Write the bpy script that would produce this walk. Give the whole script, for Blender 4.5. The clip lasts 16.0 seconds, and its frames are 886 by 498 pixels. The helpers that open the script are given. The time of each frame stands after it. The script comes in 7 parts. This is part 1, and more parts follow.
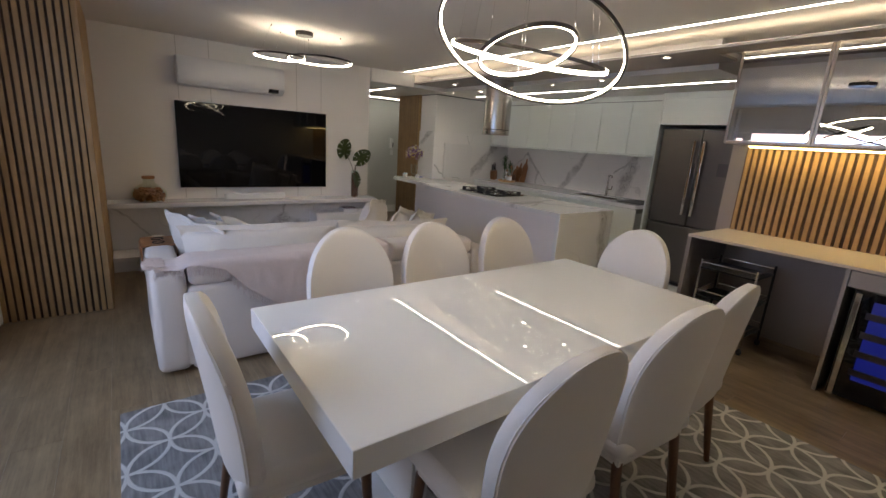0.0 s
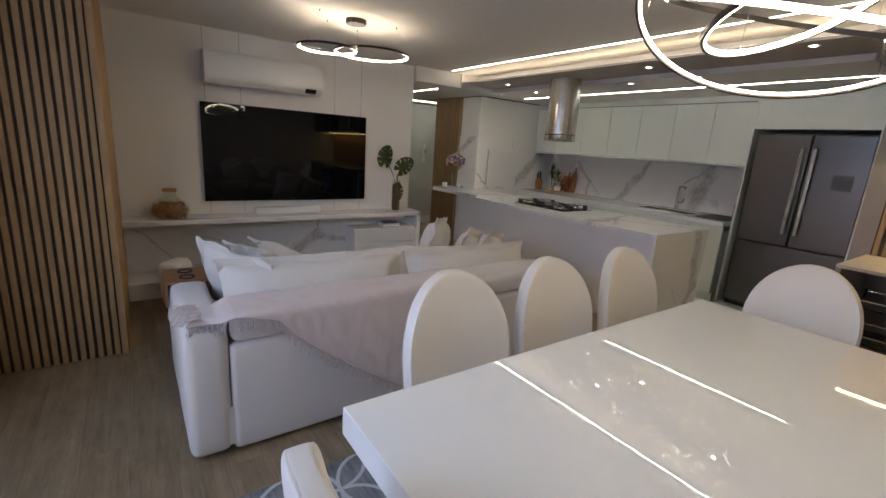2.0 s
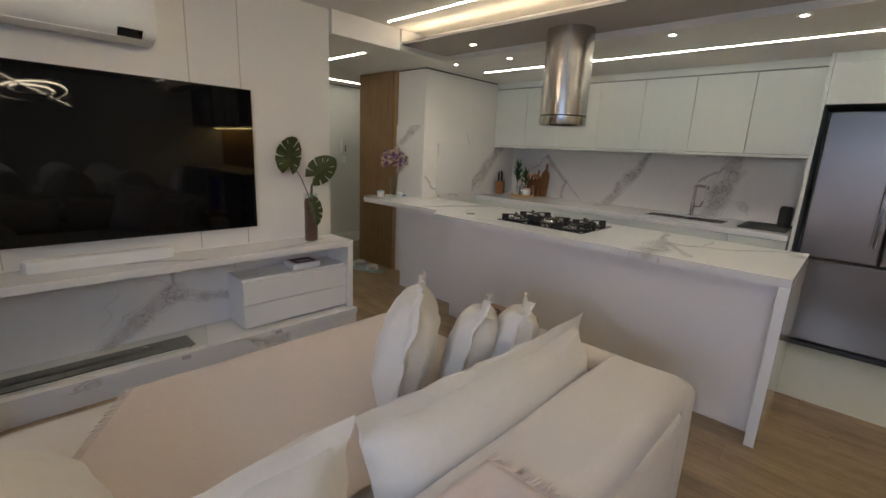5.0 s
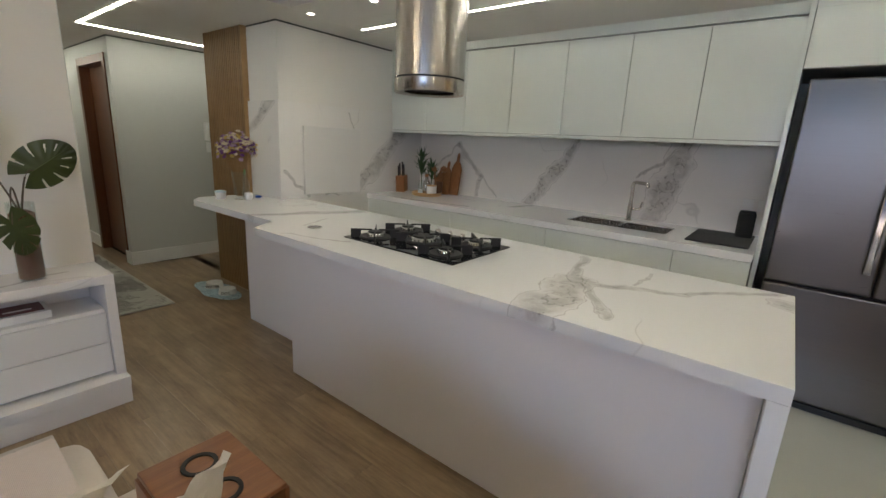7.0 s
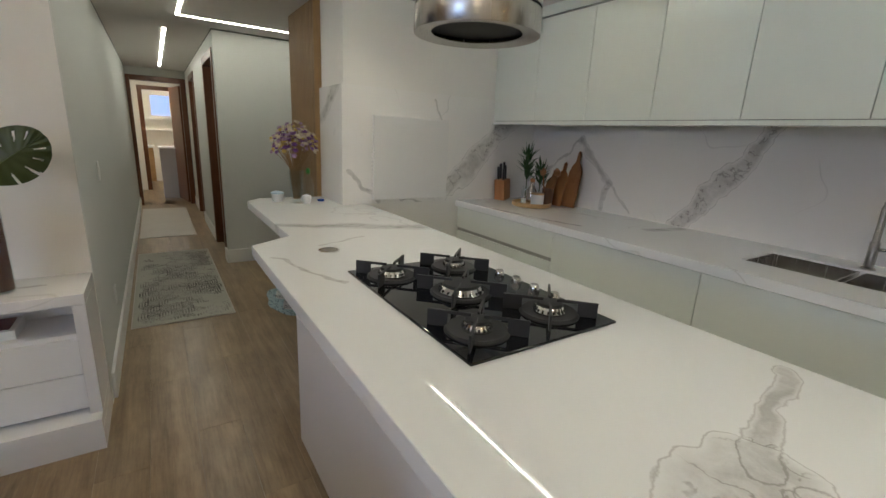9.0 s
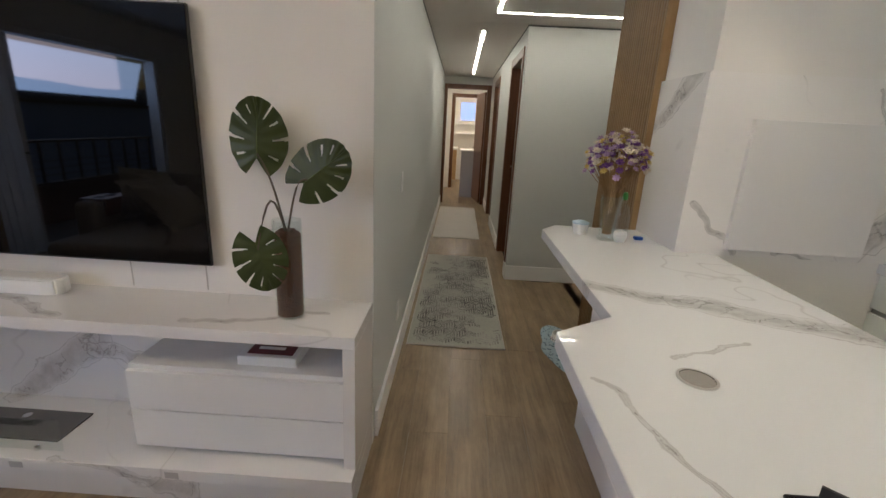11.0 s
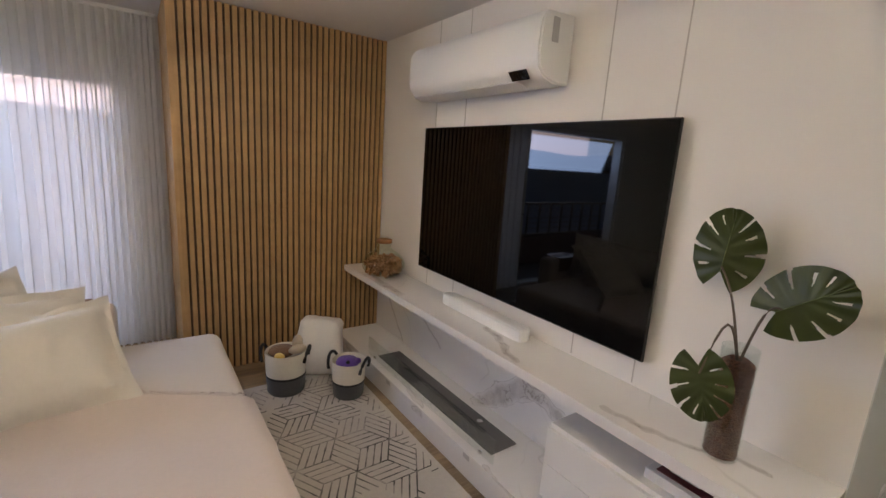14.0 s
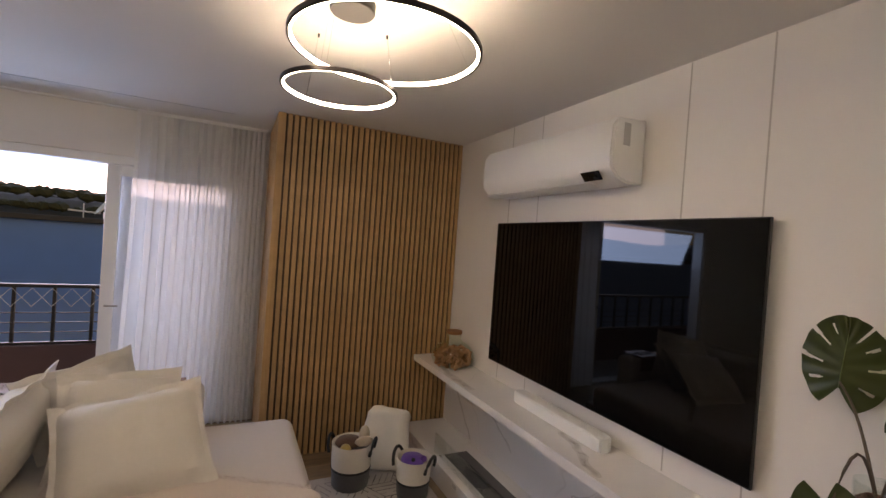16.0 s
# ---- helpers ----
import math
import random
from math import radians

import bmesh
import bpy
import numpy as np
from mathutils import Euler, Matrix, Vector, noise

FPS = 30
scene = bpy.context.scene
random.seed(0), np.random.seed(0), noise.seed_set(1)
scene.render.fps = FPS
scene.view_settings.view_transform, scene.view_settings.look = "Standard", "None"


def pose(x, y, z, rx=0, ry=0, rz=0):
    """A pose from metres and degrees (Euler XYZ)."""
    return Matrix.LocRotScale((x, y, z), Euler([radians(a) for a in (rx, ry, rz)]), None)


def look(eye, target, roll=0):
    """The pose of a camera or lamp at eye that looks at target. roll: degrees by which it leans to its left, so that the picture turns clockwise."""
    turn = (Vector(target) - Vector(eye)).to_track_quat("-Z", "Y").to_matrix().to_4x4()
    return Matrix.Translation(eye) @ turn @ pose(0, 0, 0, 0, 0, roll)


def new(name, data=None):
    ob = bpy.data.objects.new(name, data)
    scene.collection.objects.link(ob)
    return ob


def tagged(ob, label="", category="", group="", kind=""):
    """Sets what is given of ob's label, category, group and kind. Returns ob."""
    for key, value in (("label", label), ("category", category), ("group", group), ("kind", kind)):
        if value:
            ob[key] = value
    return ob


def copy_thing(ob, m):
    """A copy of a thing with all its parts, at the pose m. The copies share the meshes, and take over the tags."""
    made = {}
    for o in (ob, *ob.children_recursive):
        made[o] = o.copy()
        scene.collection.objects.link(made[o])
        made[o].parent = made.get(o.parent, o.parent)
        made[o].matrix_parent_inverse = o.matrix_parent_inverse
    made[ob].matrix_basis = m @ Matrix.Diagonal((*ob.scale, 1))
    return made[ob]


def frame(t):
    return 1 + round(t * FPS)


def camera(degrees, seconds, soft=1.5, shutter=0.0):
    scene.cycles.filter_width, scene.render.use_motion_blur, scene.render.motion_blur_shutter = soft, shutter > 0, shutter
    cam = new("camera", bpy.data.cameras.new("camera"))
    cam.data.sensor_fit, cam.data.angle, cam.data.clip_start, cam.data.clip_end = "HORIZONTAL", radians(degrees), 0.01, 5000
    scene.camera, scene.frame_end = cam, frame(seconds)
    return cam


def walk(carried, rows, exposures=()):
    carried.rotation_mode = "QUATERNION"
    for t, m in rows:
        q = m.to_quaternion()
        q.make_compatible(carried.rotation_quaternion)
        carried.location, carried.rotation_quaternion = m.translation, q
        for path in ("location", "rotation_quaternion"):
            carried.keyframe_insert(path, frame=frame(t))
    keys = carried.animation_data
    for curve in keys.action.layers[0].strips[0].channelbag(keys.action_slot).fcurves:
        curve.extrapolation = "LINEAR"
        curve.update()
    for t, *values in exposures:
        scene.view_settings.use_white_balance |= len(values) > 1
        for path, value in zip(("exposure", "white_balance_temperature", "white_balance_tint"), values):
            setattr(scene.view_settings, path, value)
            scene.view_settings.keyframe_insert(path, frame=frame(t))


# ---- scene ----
cam = camera(91.2, 16.0)
PATH = [
    (0, (0.446, 0.045, 1.504), (1.61, 1.599, 1.025), 3.9),
    (0.5, (0.466, 0.227, 1.489), (1.629, 1.785, 1.021), 3.8),
    (1, (0.496, 0.415, 1.503), (1.65, 1.98, 1.035), 3.8),
    (1.5, (0.467, 0.638, 1.49), (1.609, 2.214, 1.028), 3.8),
    (2, (0.41, 0.918, 1.489), (1.549, 2.496, 1.029), 3.9),
    (2.5, (0.414, 1.224, 1.468), (1.556, 2.799, 1.006), 3.9),
    (3, (0.506, 1.59, 1.46), (1.655, 3.161, 1.001), 3.9),
    (3.2, (0.536, 1.715, 1.457), (1.694, 3.282, 0.996), 3.7),
    (5.3, (1.514, 2.656, 1.398), (2.973, 3.95, 0.955), 2.6),
    (5.5, (1.658, 2.684, 1.39), (3.135, 3.957, 0.945), 2.5),
    (6, (2.041, 2.698, 1.418), (3.548, 3.929, 0.957), 2.4),
    (6.5, (2.354, 2.758, 1.395), (3.88, 3.964, 0.928), 2.6),
    (7, (2.639, 2.829, 1.41), (4.173, 4.02, 0.933), 2.9),
    (7.5, (2.96, 2.837, 1.388), (4.496, 4.028, 0.914), 3.2),
    (8, (3.223, 2.912, 1.382), (4.66, 4.214, 0.894), 2.6),
    (8.2, (3.309, 2.965, 1.366), (4.69, 4.326, 0.877), 2.6),
    (10.3, (3.69, 3.786, 1.379), (4.069, 5.678, 0.851), 3.2),
    (10.5, (3.658, 3.872, 1.384), (3.934, 5.78, 0.851), 3.3),
    (11, (3.572, 4.072, 1.396), (3.525, 5.995, 0.848), 3.0),
    (11.5, (3.516, 4.199, 1.421), (3.005, 6.051, 0.863), 3.3),
    (12, (3.49, 4.205, 1.434), (2.606, 5.912, 0.881), 3.4),
    (12.5, (3.463, 4.153, 1.442), (2.321, 5.703, 0.901), 3.5),
    (13, (3.451, 4.127, 1.455), (2.145, 5.546, 0.925), 3.6),
    (13.5, (3.447, 4.109, 1.487), (1.997, 5.394, 0.992), 3.9),
    (14, (3.455, 4.077, 1.541), (1.86, 5.216, 1.145), 3.8),
    (14.5, (3.462, 4.058, 1.58), (1.779, 5.108, 1.322), 3.9),
    (15, (3.476, 4.051, 1.608), (1.746, 5.046, 1.473), 3.8),
    (15.5, (3.477, 4.051, 1.599), (1.715, 4.996, 1.548), 3.9),
    (16, (3.465, 4.041, 1.574), (1.665, 4.912, 1.554), 4.1),
]
EXPOSURES = [(0, 0.17, 6550, 10), (1.5, 0.14, 6550, 9), (2.5, 0.12, 6500, 8), (3, 0.30, 6450, 6), (5.5, 0.47, 6700, 6), (7, 0.62, 6450, 4), (8, 0.62, 6300, 2), (11, 0.72, 6400, 9), (12.5, 1.1, 6400, 11), (13.5, 1.05, 6500, 10), (14.5, 0.75, 6950, 14), (16, 0.6, 7100, 16)]
walk(cam, [(t, look(eye, target, roll)) for t, eye, target, roll in PATH], EXPOSURES)

# exposure and light
world = bpy.data.worlds.new("dusk_sky")
scene.world = world
world.use_nodes = True
wn = world.node_tree.nodes
sky = wn.new("ShaderNodeTexSky")
sky.sky_type = "NISHITA"
sky.sun_disc = False
sky.sun_elevation = radians(3.0)
sky.sun_rotation = radians(60.0)
world.node_tree.links.new(sky.outputs[0], wn["Background"].inputs[0])
wn["Background"].inputs[1].default_value = 0.15


def lamp(name, kind, m, energy, color, **values):
    data = bpy.data.lights.new(name, kind)
    data.energy, data.color = energy, color
    ob = new(name, data)
    ob.matrix_world = m
    if kind == "AREA":
        data.shape, data.size, data.size_y = "RECTANGLE", values["size"], values["size_y"]
    if kind == "SPOT":
        data.spot_size, data.spot_blend, data.shadow_soft_size = radians(110), 0.8, 0.03
    return ob


lamp("dusk_sun", "SUN", look((-20, 2, 8), (0, 2.5, 1)), 0.45, (0.26, 0.48, 1.0)).data.angle = radians(40)
lamp("window_sky_light", "AREA", look((-0.70, 2.2, 1.74), (3.0, 2.2, 0.5)), 18, (0.42, 0.60, 1.0), size=1.8, size_y=0.46)

# ---- materials ----


class Mat:
    """A small wrapper round a node material."""

    def __init__(self, name, rough=0.5, metal=0.0):
        self.m = bpy.data.materials.new(name)
        self.m.use_nodes = True
        self.t = self.m.node_tree
        self.b = self.t.nodes["Principled BSDF"]
        self.b.inputs["Roughness"].default_value = rough
        self.b.inputs["Metallic"].default_value = metal

    def n(self, kind, **kw):
        node = self.t.nodes.new(kind)
        for k, v in kw.items():
            if k in node.inputs.keys():
                node.inputs[k].default_value = v
        return node

    def l(self, a, b):
        self.t.links.new(a, b)

    def pos(self, scale=(1, 1, 1), own=False, spin=0.0):
        src = self.n("ShaderNodeTexCoord").outputs["Object"] if own else self.n("ShaderNodeNewGeometry").outputs["Position"]
        mp = self.n("ShaderNodeMapping")
        mp.inputs["Scale"].default_value = scale
        mp.inputs["Rotation"].default_value = (0, 0, spin)
        self.l(src, mp.inputs["Vector"])
        return mp.outputs[0]

    def noise(self, vec, scale, detail=4, rough=0.55, distort=0.0):
        nd = self.n("ShaderNodeTexNoise", Scale=scale, Detail=detail, Roughness=rough, Distortion=distort)
        self.l(vec, nd.inputs["Vector"])
        return nd.outputs["Fac"]

    def ramp(self, fac, stops):
        r = self.n("ShaderNodeValToRGB")
        els = r.color_ramp.elements
        while len(els) < len(stops):
            els.new(0.5)
        for e, (p, c) in zip(els, stops):
            e.position = p
            e.color = (*c, 1) if not isinstance(c, float) else (c, c, c, 1)
        self.l(fac, r.inputs[0])
        return r.outputs[0]

    def mix(self, fac, a, b, blend="MIX"):
        x = self.n("ShaderNodeMix")
        x.data_type, x.blend_type = "RGBA", blend
        for v, i in ((fac, 0), (a, 6), (b, 7)):
            if isinstance(v, (int, float)):
                x.inputs[i].default_value = v
            elif isinstance(v, tuple):
                x.inputs[i].default_value = (*v, 1)
            else:
                self.l(v, x.inputs[i])
        return x.outputs[2]

    def math(self, op, a, b=0.0, c=0.0):
        x = self.n("ShaderNodeMath")
        x.operation = op
        for i, v in enumerate((a, b, c)):
            if isinstance(v, (int, float)):
                x.inputs[i].default_value = v
            else:
                self.l(v, x.inputs[i])
        return x.outputs[0]

    def color(self, c):
        if isinstance(c, tuple):
            self.b.inputs["Base Color"].default_value = (*c, 1)
        else:
            self.l(c, self.b.inputs["Base Color"])
        return self

    def bump(self, h, strength=0.2, dist=0.002):
        x = self.n("ShaderNodeBump", Strength=strength, Distance=dist)
        self.l(h, x.inputs["Height"])
        self.l(x.outputs[0], self.b.inputs["Normal"])
        return self

    def roughness(self, fac, lo, hi):
        r = self.n("ShaderNodeMapRange")
        r.inputs["To Min"].default_value, r.inputs["To Max"].default_value = lo, hi
        self.l(fac, r.inputs["Value"])
        self.l(r.outputs[0], self.b.inputs["Roughness"])
        return self


def plain(name, c, rough=0.5, metal=0.0, var=0.06, big=1.5, fine=120.0, bump=0.1, dist=0.0006, coat=0.0):
    """A painted, moulded or cast surface: colour that varies at two scales and a fine relief."""
    m = Mat(name, rough, metal)
    p = m.pos()
    a, b = m.noise(p, big, 3), m.noise(p, fine, 3)
    lo, hi = tuple(v * (1 - var) for v in c), tuple(min(1, v * (1 + var)) for v in c)
    m.color(m.mix(m.math("ADD", m.math("MULTIPLY", a, 0.75), m.math("MULTIPLY", b, 0.25)), lo, hi))
    m.roughness(m.noise(p, big * 4, 3), rough * 0.85, min(1, rough * 1.15))
    m.bump(b, bump, dist)
    m.b.inputs["Coat Weight"].default_value = coat
    return m.m


def fabric(name, c, weave=900.0, rough=0.9, var=0.1, bump=0.35, sheen=0.2):
    m = Mat(name, rough)
    p = m.pos(own=True)
    a, b = m.noise(p, 3, 4), m.noise(p, 60, 4)
    w1 = m.n("ShaderNodeTexWave", Scale=weave / 6.28, Distortion=1.5)
    w1.bands_direction = "X"
    m.l(p, w1.inputs["Vector"])
    w2 = m.n("ShaderNodeTexWave", Scale=weave / 6.28, Distortion=1.5)
    w2.bands_direction = "Z"
    m.l(p, w2.inputs["Vector"])
    w = m.math("ADD", w1.outputs["Fac"], w2.outputs["Fac"])
    lo, hi = tuple(v * (1 - var) for v in c), tuple(min(1, v * (1 + var)) for v in c)
    m.color(m.mix(m.math("MULTIPLY", m.math("ADD", a, b), 0.5), lo, hi))
    m.bump(m.math("ADD", m.math("MULTIPLY", b, 1.2), m.math("MULTIPLY", w, 0.25)), bump, 0.002)
    m.b.inputs["Sheen Weight"].default_value = sheen
    return m.m


def wood(name, dark, light, axis=1, scale=1.0, rough=0.45, rand=False, bump=0.15, own=False):
    """Grain along one axis; with rand each piece takes its own stretch of grain and tone."""
    m = Mat(name, rough)
    s = [14.0 * scale] * 3
    s[axis] = 0.9 * scale
    vec = m.pos(tuple(s), own)
    if rand:
        info = m.n("ShaderNodeObjectInfo")
        off = m.n("ShaderNodeCombineXYZ")
        m.l(m.math("MULTIPLY", info.outputs["Random"], 37.0), off.inputs[0])
        m.l(m.math("MULTIPLY", info.outputs["Random"], 91.0), off.inputs[1])
        add = m.n("ShaderNodeVectorMath")
        m.l(vec, add.inputs[0])
        m.l(off.outputs[0], add.inputs[1])
        vec = add.outputs[0]
    g1, g2 = m.noise(vec, 1.0, 6, 0.6, 0.6), m.noise(vec, 5.0, 4, 0.7, 0.2)
    g = m.math("ADD", m.math("MULTIPLY", g1, 0.65), m.math("MULTIPLY", g2, 0.35))
    if rand:
        g = m.math("ADD", m.math("MULTIPLY", g, 0.62), m.math("MULTIPLY", m.noise(m.pos((8, 3.2, 8)), 1.0, 6, 0.7), 0.38))
    col = m.ramp(g, [(0.3, dark), (0.52, tuple((a + b) / 2 for a, b in zip(dark, light))), (0.72, light)])
    if rand:
        col = m.mix(0.85, col, m.ramp(info.outputs["Random"], [(0.0, 0.88), (1.0, 1.0)]), "MULTIPLY")
    m.color(col).bump(g2, bump, 0.0008).roughness(g, rough * 0.85, rough * 1.2)
    return m.m


def marble(name, rough, veins, seed=0.0, body=(0.80, 0.785, 0.765), vein=(0.27, 0.255, 0.24)):
    """White slab: its own veins as (from, to, half width), wandering and torn at the rims, and sparse hairlines."""
    m = Mat(name, rough)
    p = m.pos()

    def shake(scale, detail, amount, src):
        nd = m.n("ShaderNodeTexNoise", Scale=scale, Detail=detail, Roughness=0.62)
        m.l(p, nd.inputs["Vector"])
        a, b = m.n("ShaderNodeVectorMath"), m.n("ShaderNodeVectorMath")
        b.operation = "MULTIPLY_ADD"
        m.l(nd.outputs["Color"], a.inputs[0])
        a.inputs[1].default_value = (-0.5, -0.5, -0.5)
        m.l(a.outputs[0], b.inputs[0])
        b.inputs[1].default_value = (amount, amount, amount)
        m.l(src, b.inputs[2])
        return b.outputs[0]

    q = shake(13.0, 5, 0.045, shake(2.2, 3, 0.22, p))
    # the wandering stays in the slab's own plane
    nrm = m.n("ShaderNodeNewGeometry").outputs["True Normal"]
    step = []
    for op in ("SUBTRACT", "DOT_PRODUCT", "SCALE", "SUBTRACT"):
        step.append(m.n("ShaderNodeVectorMath"))
        step[-1].operation = op
    m.l(q, step[0].inputs[0]), m.l(p, step[0].inputs[1])
    m.l(step[0].outputs[0], step[1].inputs[0]), m.l(nrm, step[1].inputs[1])
    m.l(nrm, step[2].inputs[0]), m.l(step[1].outputs["Value"], step[2].inputs["Scale"])
    m.l(q, step[3].inputs[0]), m.l(step[2].outputs[0], step[3].inputs[1])
    q = step[3].outputs[0]
    swell = m.ramp(m.noise(p, 4.0, 3), [(0.28, 0.62), (0.60, 1.0)])
    grey, rim = None, None
    for a, b, w in veins:
        a, b = Vector(a), Vector(b)
        ab = b - a
        d = m.n("ShaderNodeVectorMath")
        d.operation = "SUBTRACT"
        m.l(q, d.inputs[0])
        d.inputs[1].default_value = a
        k = m.n("ShaderNodeVectorMath")
        k.operation = "DOT_PRODUCT"
        m.l(d.outputs[0], k.inputs[0])
        k.inputs[1].default_value = ab / ab.length_squared
        c = m.n("ShaderNodeClamp")
        m.l(k.outputs["Value"], c.inputs[0])
        e = m.n("ShaderNodeVectorMath")
        e.operation = "MULTIPLY_ADD"
        m.l(c.outputs[0], e.inputs[0])
        e.inputs[1].default_value = -ab
        m.l(d.outputs[0], e.inputs[2])
        ln = m.n("ShaderNodeVectorMath")
        ln.operation = "LENGTH"
        m.l(e.outputs[0], ln.inputs[0])
        inside = m.math("SUBTRACT", m.math("MULTIPLY", swell, w), ln.outputs["Value"])
        g = m.ramp(m.math("DIVIDE", inside, max(0.006, w * 0.45)), [(0.0, 0.0), (1.0, 1.0)])
        r = m.math("SUBTRACT", 1.0, m.math("MINIMUM", m.math("DIVIDE", m.math("ABSOLUTE", inside), 0.0036), 1.0))
        grey = g if grey is None else m.math("MAXIMUM", grey, g)
        rim = r if rim is None else m.math("MAXIMUM", rim, r)
    cloud = m.ramp(m.noise(q, 9, 6, 0.72), [(0.34, 0.30), (0.62, 1.0)])
    crack = m.math("ABSOLUTE", m.math("SUBTRACT", m.noise(q, 5.5, 4, 0.6), 0.5))
    crack = m.math("MULTIPLY", m.math("SUBTRACT", 1.0, m.math("MINIMUM", m.math("DIVIDE", crack, 0.012), 1.0)), grey)
    sh = m.n("ShaderNodeVectorMath")
    m.l(p, sh.inputs[0])
    sh.inputs[1].default_value = (seed, seed * 0.37, seed * 0.21)
    w2 = m.math("ABSOLUTE", m.math("SUBTRACT", m.noise(sh.outputs[0], 1.1, 3, 0.5), 0.5))
    hair = m.math("MULTIPLY", m.math("SUBTRACT", 1.0, m.math("MINIMUM", m.math("DIVIDE", w2, 0.004), 1.0)), m.ramp(m.noise(sh.outputs[0], 2.1, 2), [(0.46, 0.0), (0.58, 1.0)]))
    total = m.math("ADD", m.math("MULTIPLY", m.math("MULTIPLY", grey, cloud), 0.60), m.math("MULTIPLY", m.math("MAXIMUM", m.math("MULTIPLY", rim, swell), crack), 0.55))
    total = m.math("MINIMUM", m.math("ADD", total, m.math("MULTIPLY", hair, 0.28)), 0.85)
    tone = m.mix(m.noise(p, 0.8, 3), body, tuple(v * 0.95 for v in body))
    m.color(m.mix(total, tone, vein))
    return m.m


def emit(name, c, strength, base=0.9):
    m = Mat(name, 0.5)
    m.color((base, base, base))
    m.b.inputs["Emission Color"].default_value = (*c, 1)
    m.b.inputs["Emission Strength"].default_value = strength
    return m.m


def glass(name, c=(1, 1, 1), rough=0.0, ior=1.45, thin=True, mirror=0.12):
    """Thin panes: a clear layer with a faint mirror on it; thick ware: true refraction."""
    m = Mat(name, rough)
    if not thin:
        m.color(c)
        m.b.inputs["Transmission Weight"].default_value = 1.0
        m.b.inputs["IOR"].default_value = ior
        return m.m
    tr, gl, mx = m.n("ShaderNodeBsdfTransparent"), m.n("ShaderNodeBsdfGlossy"), m.n("ShaderNodeMixShader")
    tr.inputs[0].default_value, gl.inputs[0].default_value = (*c, 1), (1, 1, 1, 1)
    gl.inputs["Roughness"].default_value = rough
    lw = m.n("ShaderNodeLayerWeight")
    m.l(m.math("ADD", m.math("MULTIPLY", m.math("POWER", lw.outputs["Facing"], 4.0), 0.55), mirror), mx.inputs[0])
    m.l(tr.outputs[0], mx.inputs[1])
    m.l(gl.outputs[0], mx.inputs[2])
    m.l(mx.outputs[0], m.t.nodes["Material Output"].inputs[0])
    return m.m


def sheer(name, c):
    m = Mat(name, 0.9)
    p = m.pos((60, 60, 2))
    col = m.mix(m.noise(p, 1.0, 3), tuple(v * 0.93 for v in c), c)
    df, tl, tr = m.n("ShaderNodeBsdfDiffuse"), m.n("ShaderNodeBsdfTranslucent"), m.n("ShaderNodeBsdfTransparent")
    a, b = m.n("ShaderNodeMixShader"), m.n("ShaderNodeMixShader")
    m.l(col, df.inputs[0])
    m.l(col, tl.inputs[0])
    a.inputs[0].default_value, b.inputs[0].default_value = 0.55, 0.10
    m.l(df.outputs[0], a.inputs[1]), m.l(tl.outputs[0], a.inputs[2])
    m.l(a.outputs[0], b.inputs[1]), m.l(tr.outputs[0], b.inputs[2])
    m.l(b.outputs[0], m.t.nodes["Material Output"].inputs[0])
    return m.m


def brushed(name, c, rough=0.28, axis=2):
    m = Mat(name, rough, 1.0)
    s = [260.0] * 3
    s[axis] = 2.0
    g = m.noise(m.pos(tuple(s)), 1.0, 3)
    m.color(m.mix(g, tuple(v * 0.88 for v in c), c)).roughness(g, rough * 0.8, rough * 1.25).bump(g, 0.05, 0.0003)
    return m.m


def chips(name):
    m = Mat(name, 0.7)
    v = m.n("ShaderNodeTexVoronoi", Scale=150.0)
    m.l(m.pos((1, 1, 1.6)), v.inputs["Vector"])
    sp = m.n("ShaderNodeSeparateColor")
    m.l(v.outputs["Color"], sp.inputs[0])
    m.color(m.ramp(sp.outputs[0], [(0.0, (0.07, 0.022, 0.012)), (0.5, (0.15, 0.052, 0.028)), (1.0, (0.27, 0.12, 0.065))]))
    m.bump(v.outputs["Distance"], 1.0, 0.006)
    return m.m


def worn_line(name, dark, pale):
    """Dark pile that is worn through to the pale ground in patches and specks."""
    m = Mat(name, 0.95)
    p = m.pos()
    g = m.math("ADD", m.math("MULTIPLY", m.noise(p, 3.2, 4, 0.6), 0.6), m.math("MULTIPLY", m.noise(p, 42, 4, 0.7), 0.4))
    m.color(m.ramp(g, [(0.42, dark), (0.60, pale)])).bump(m.noise(p, 400, 2), 0.6, 0.002)
    return m.m


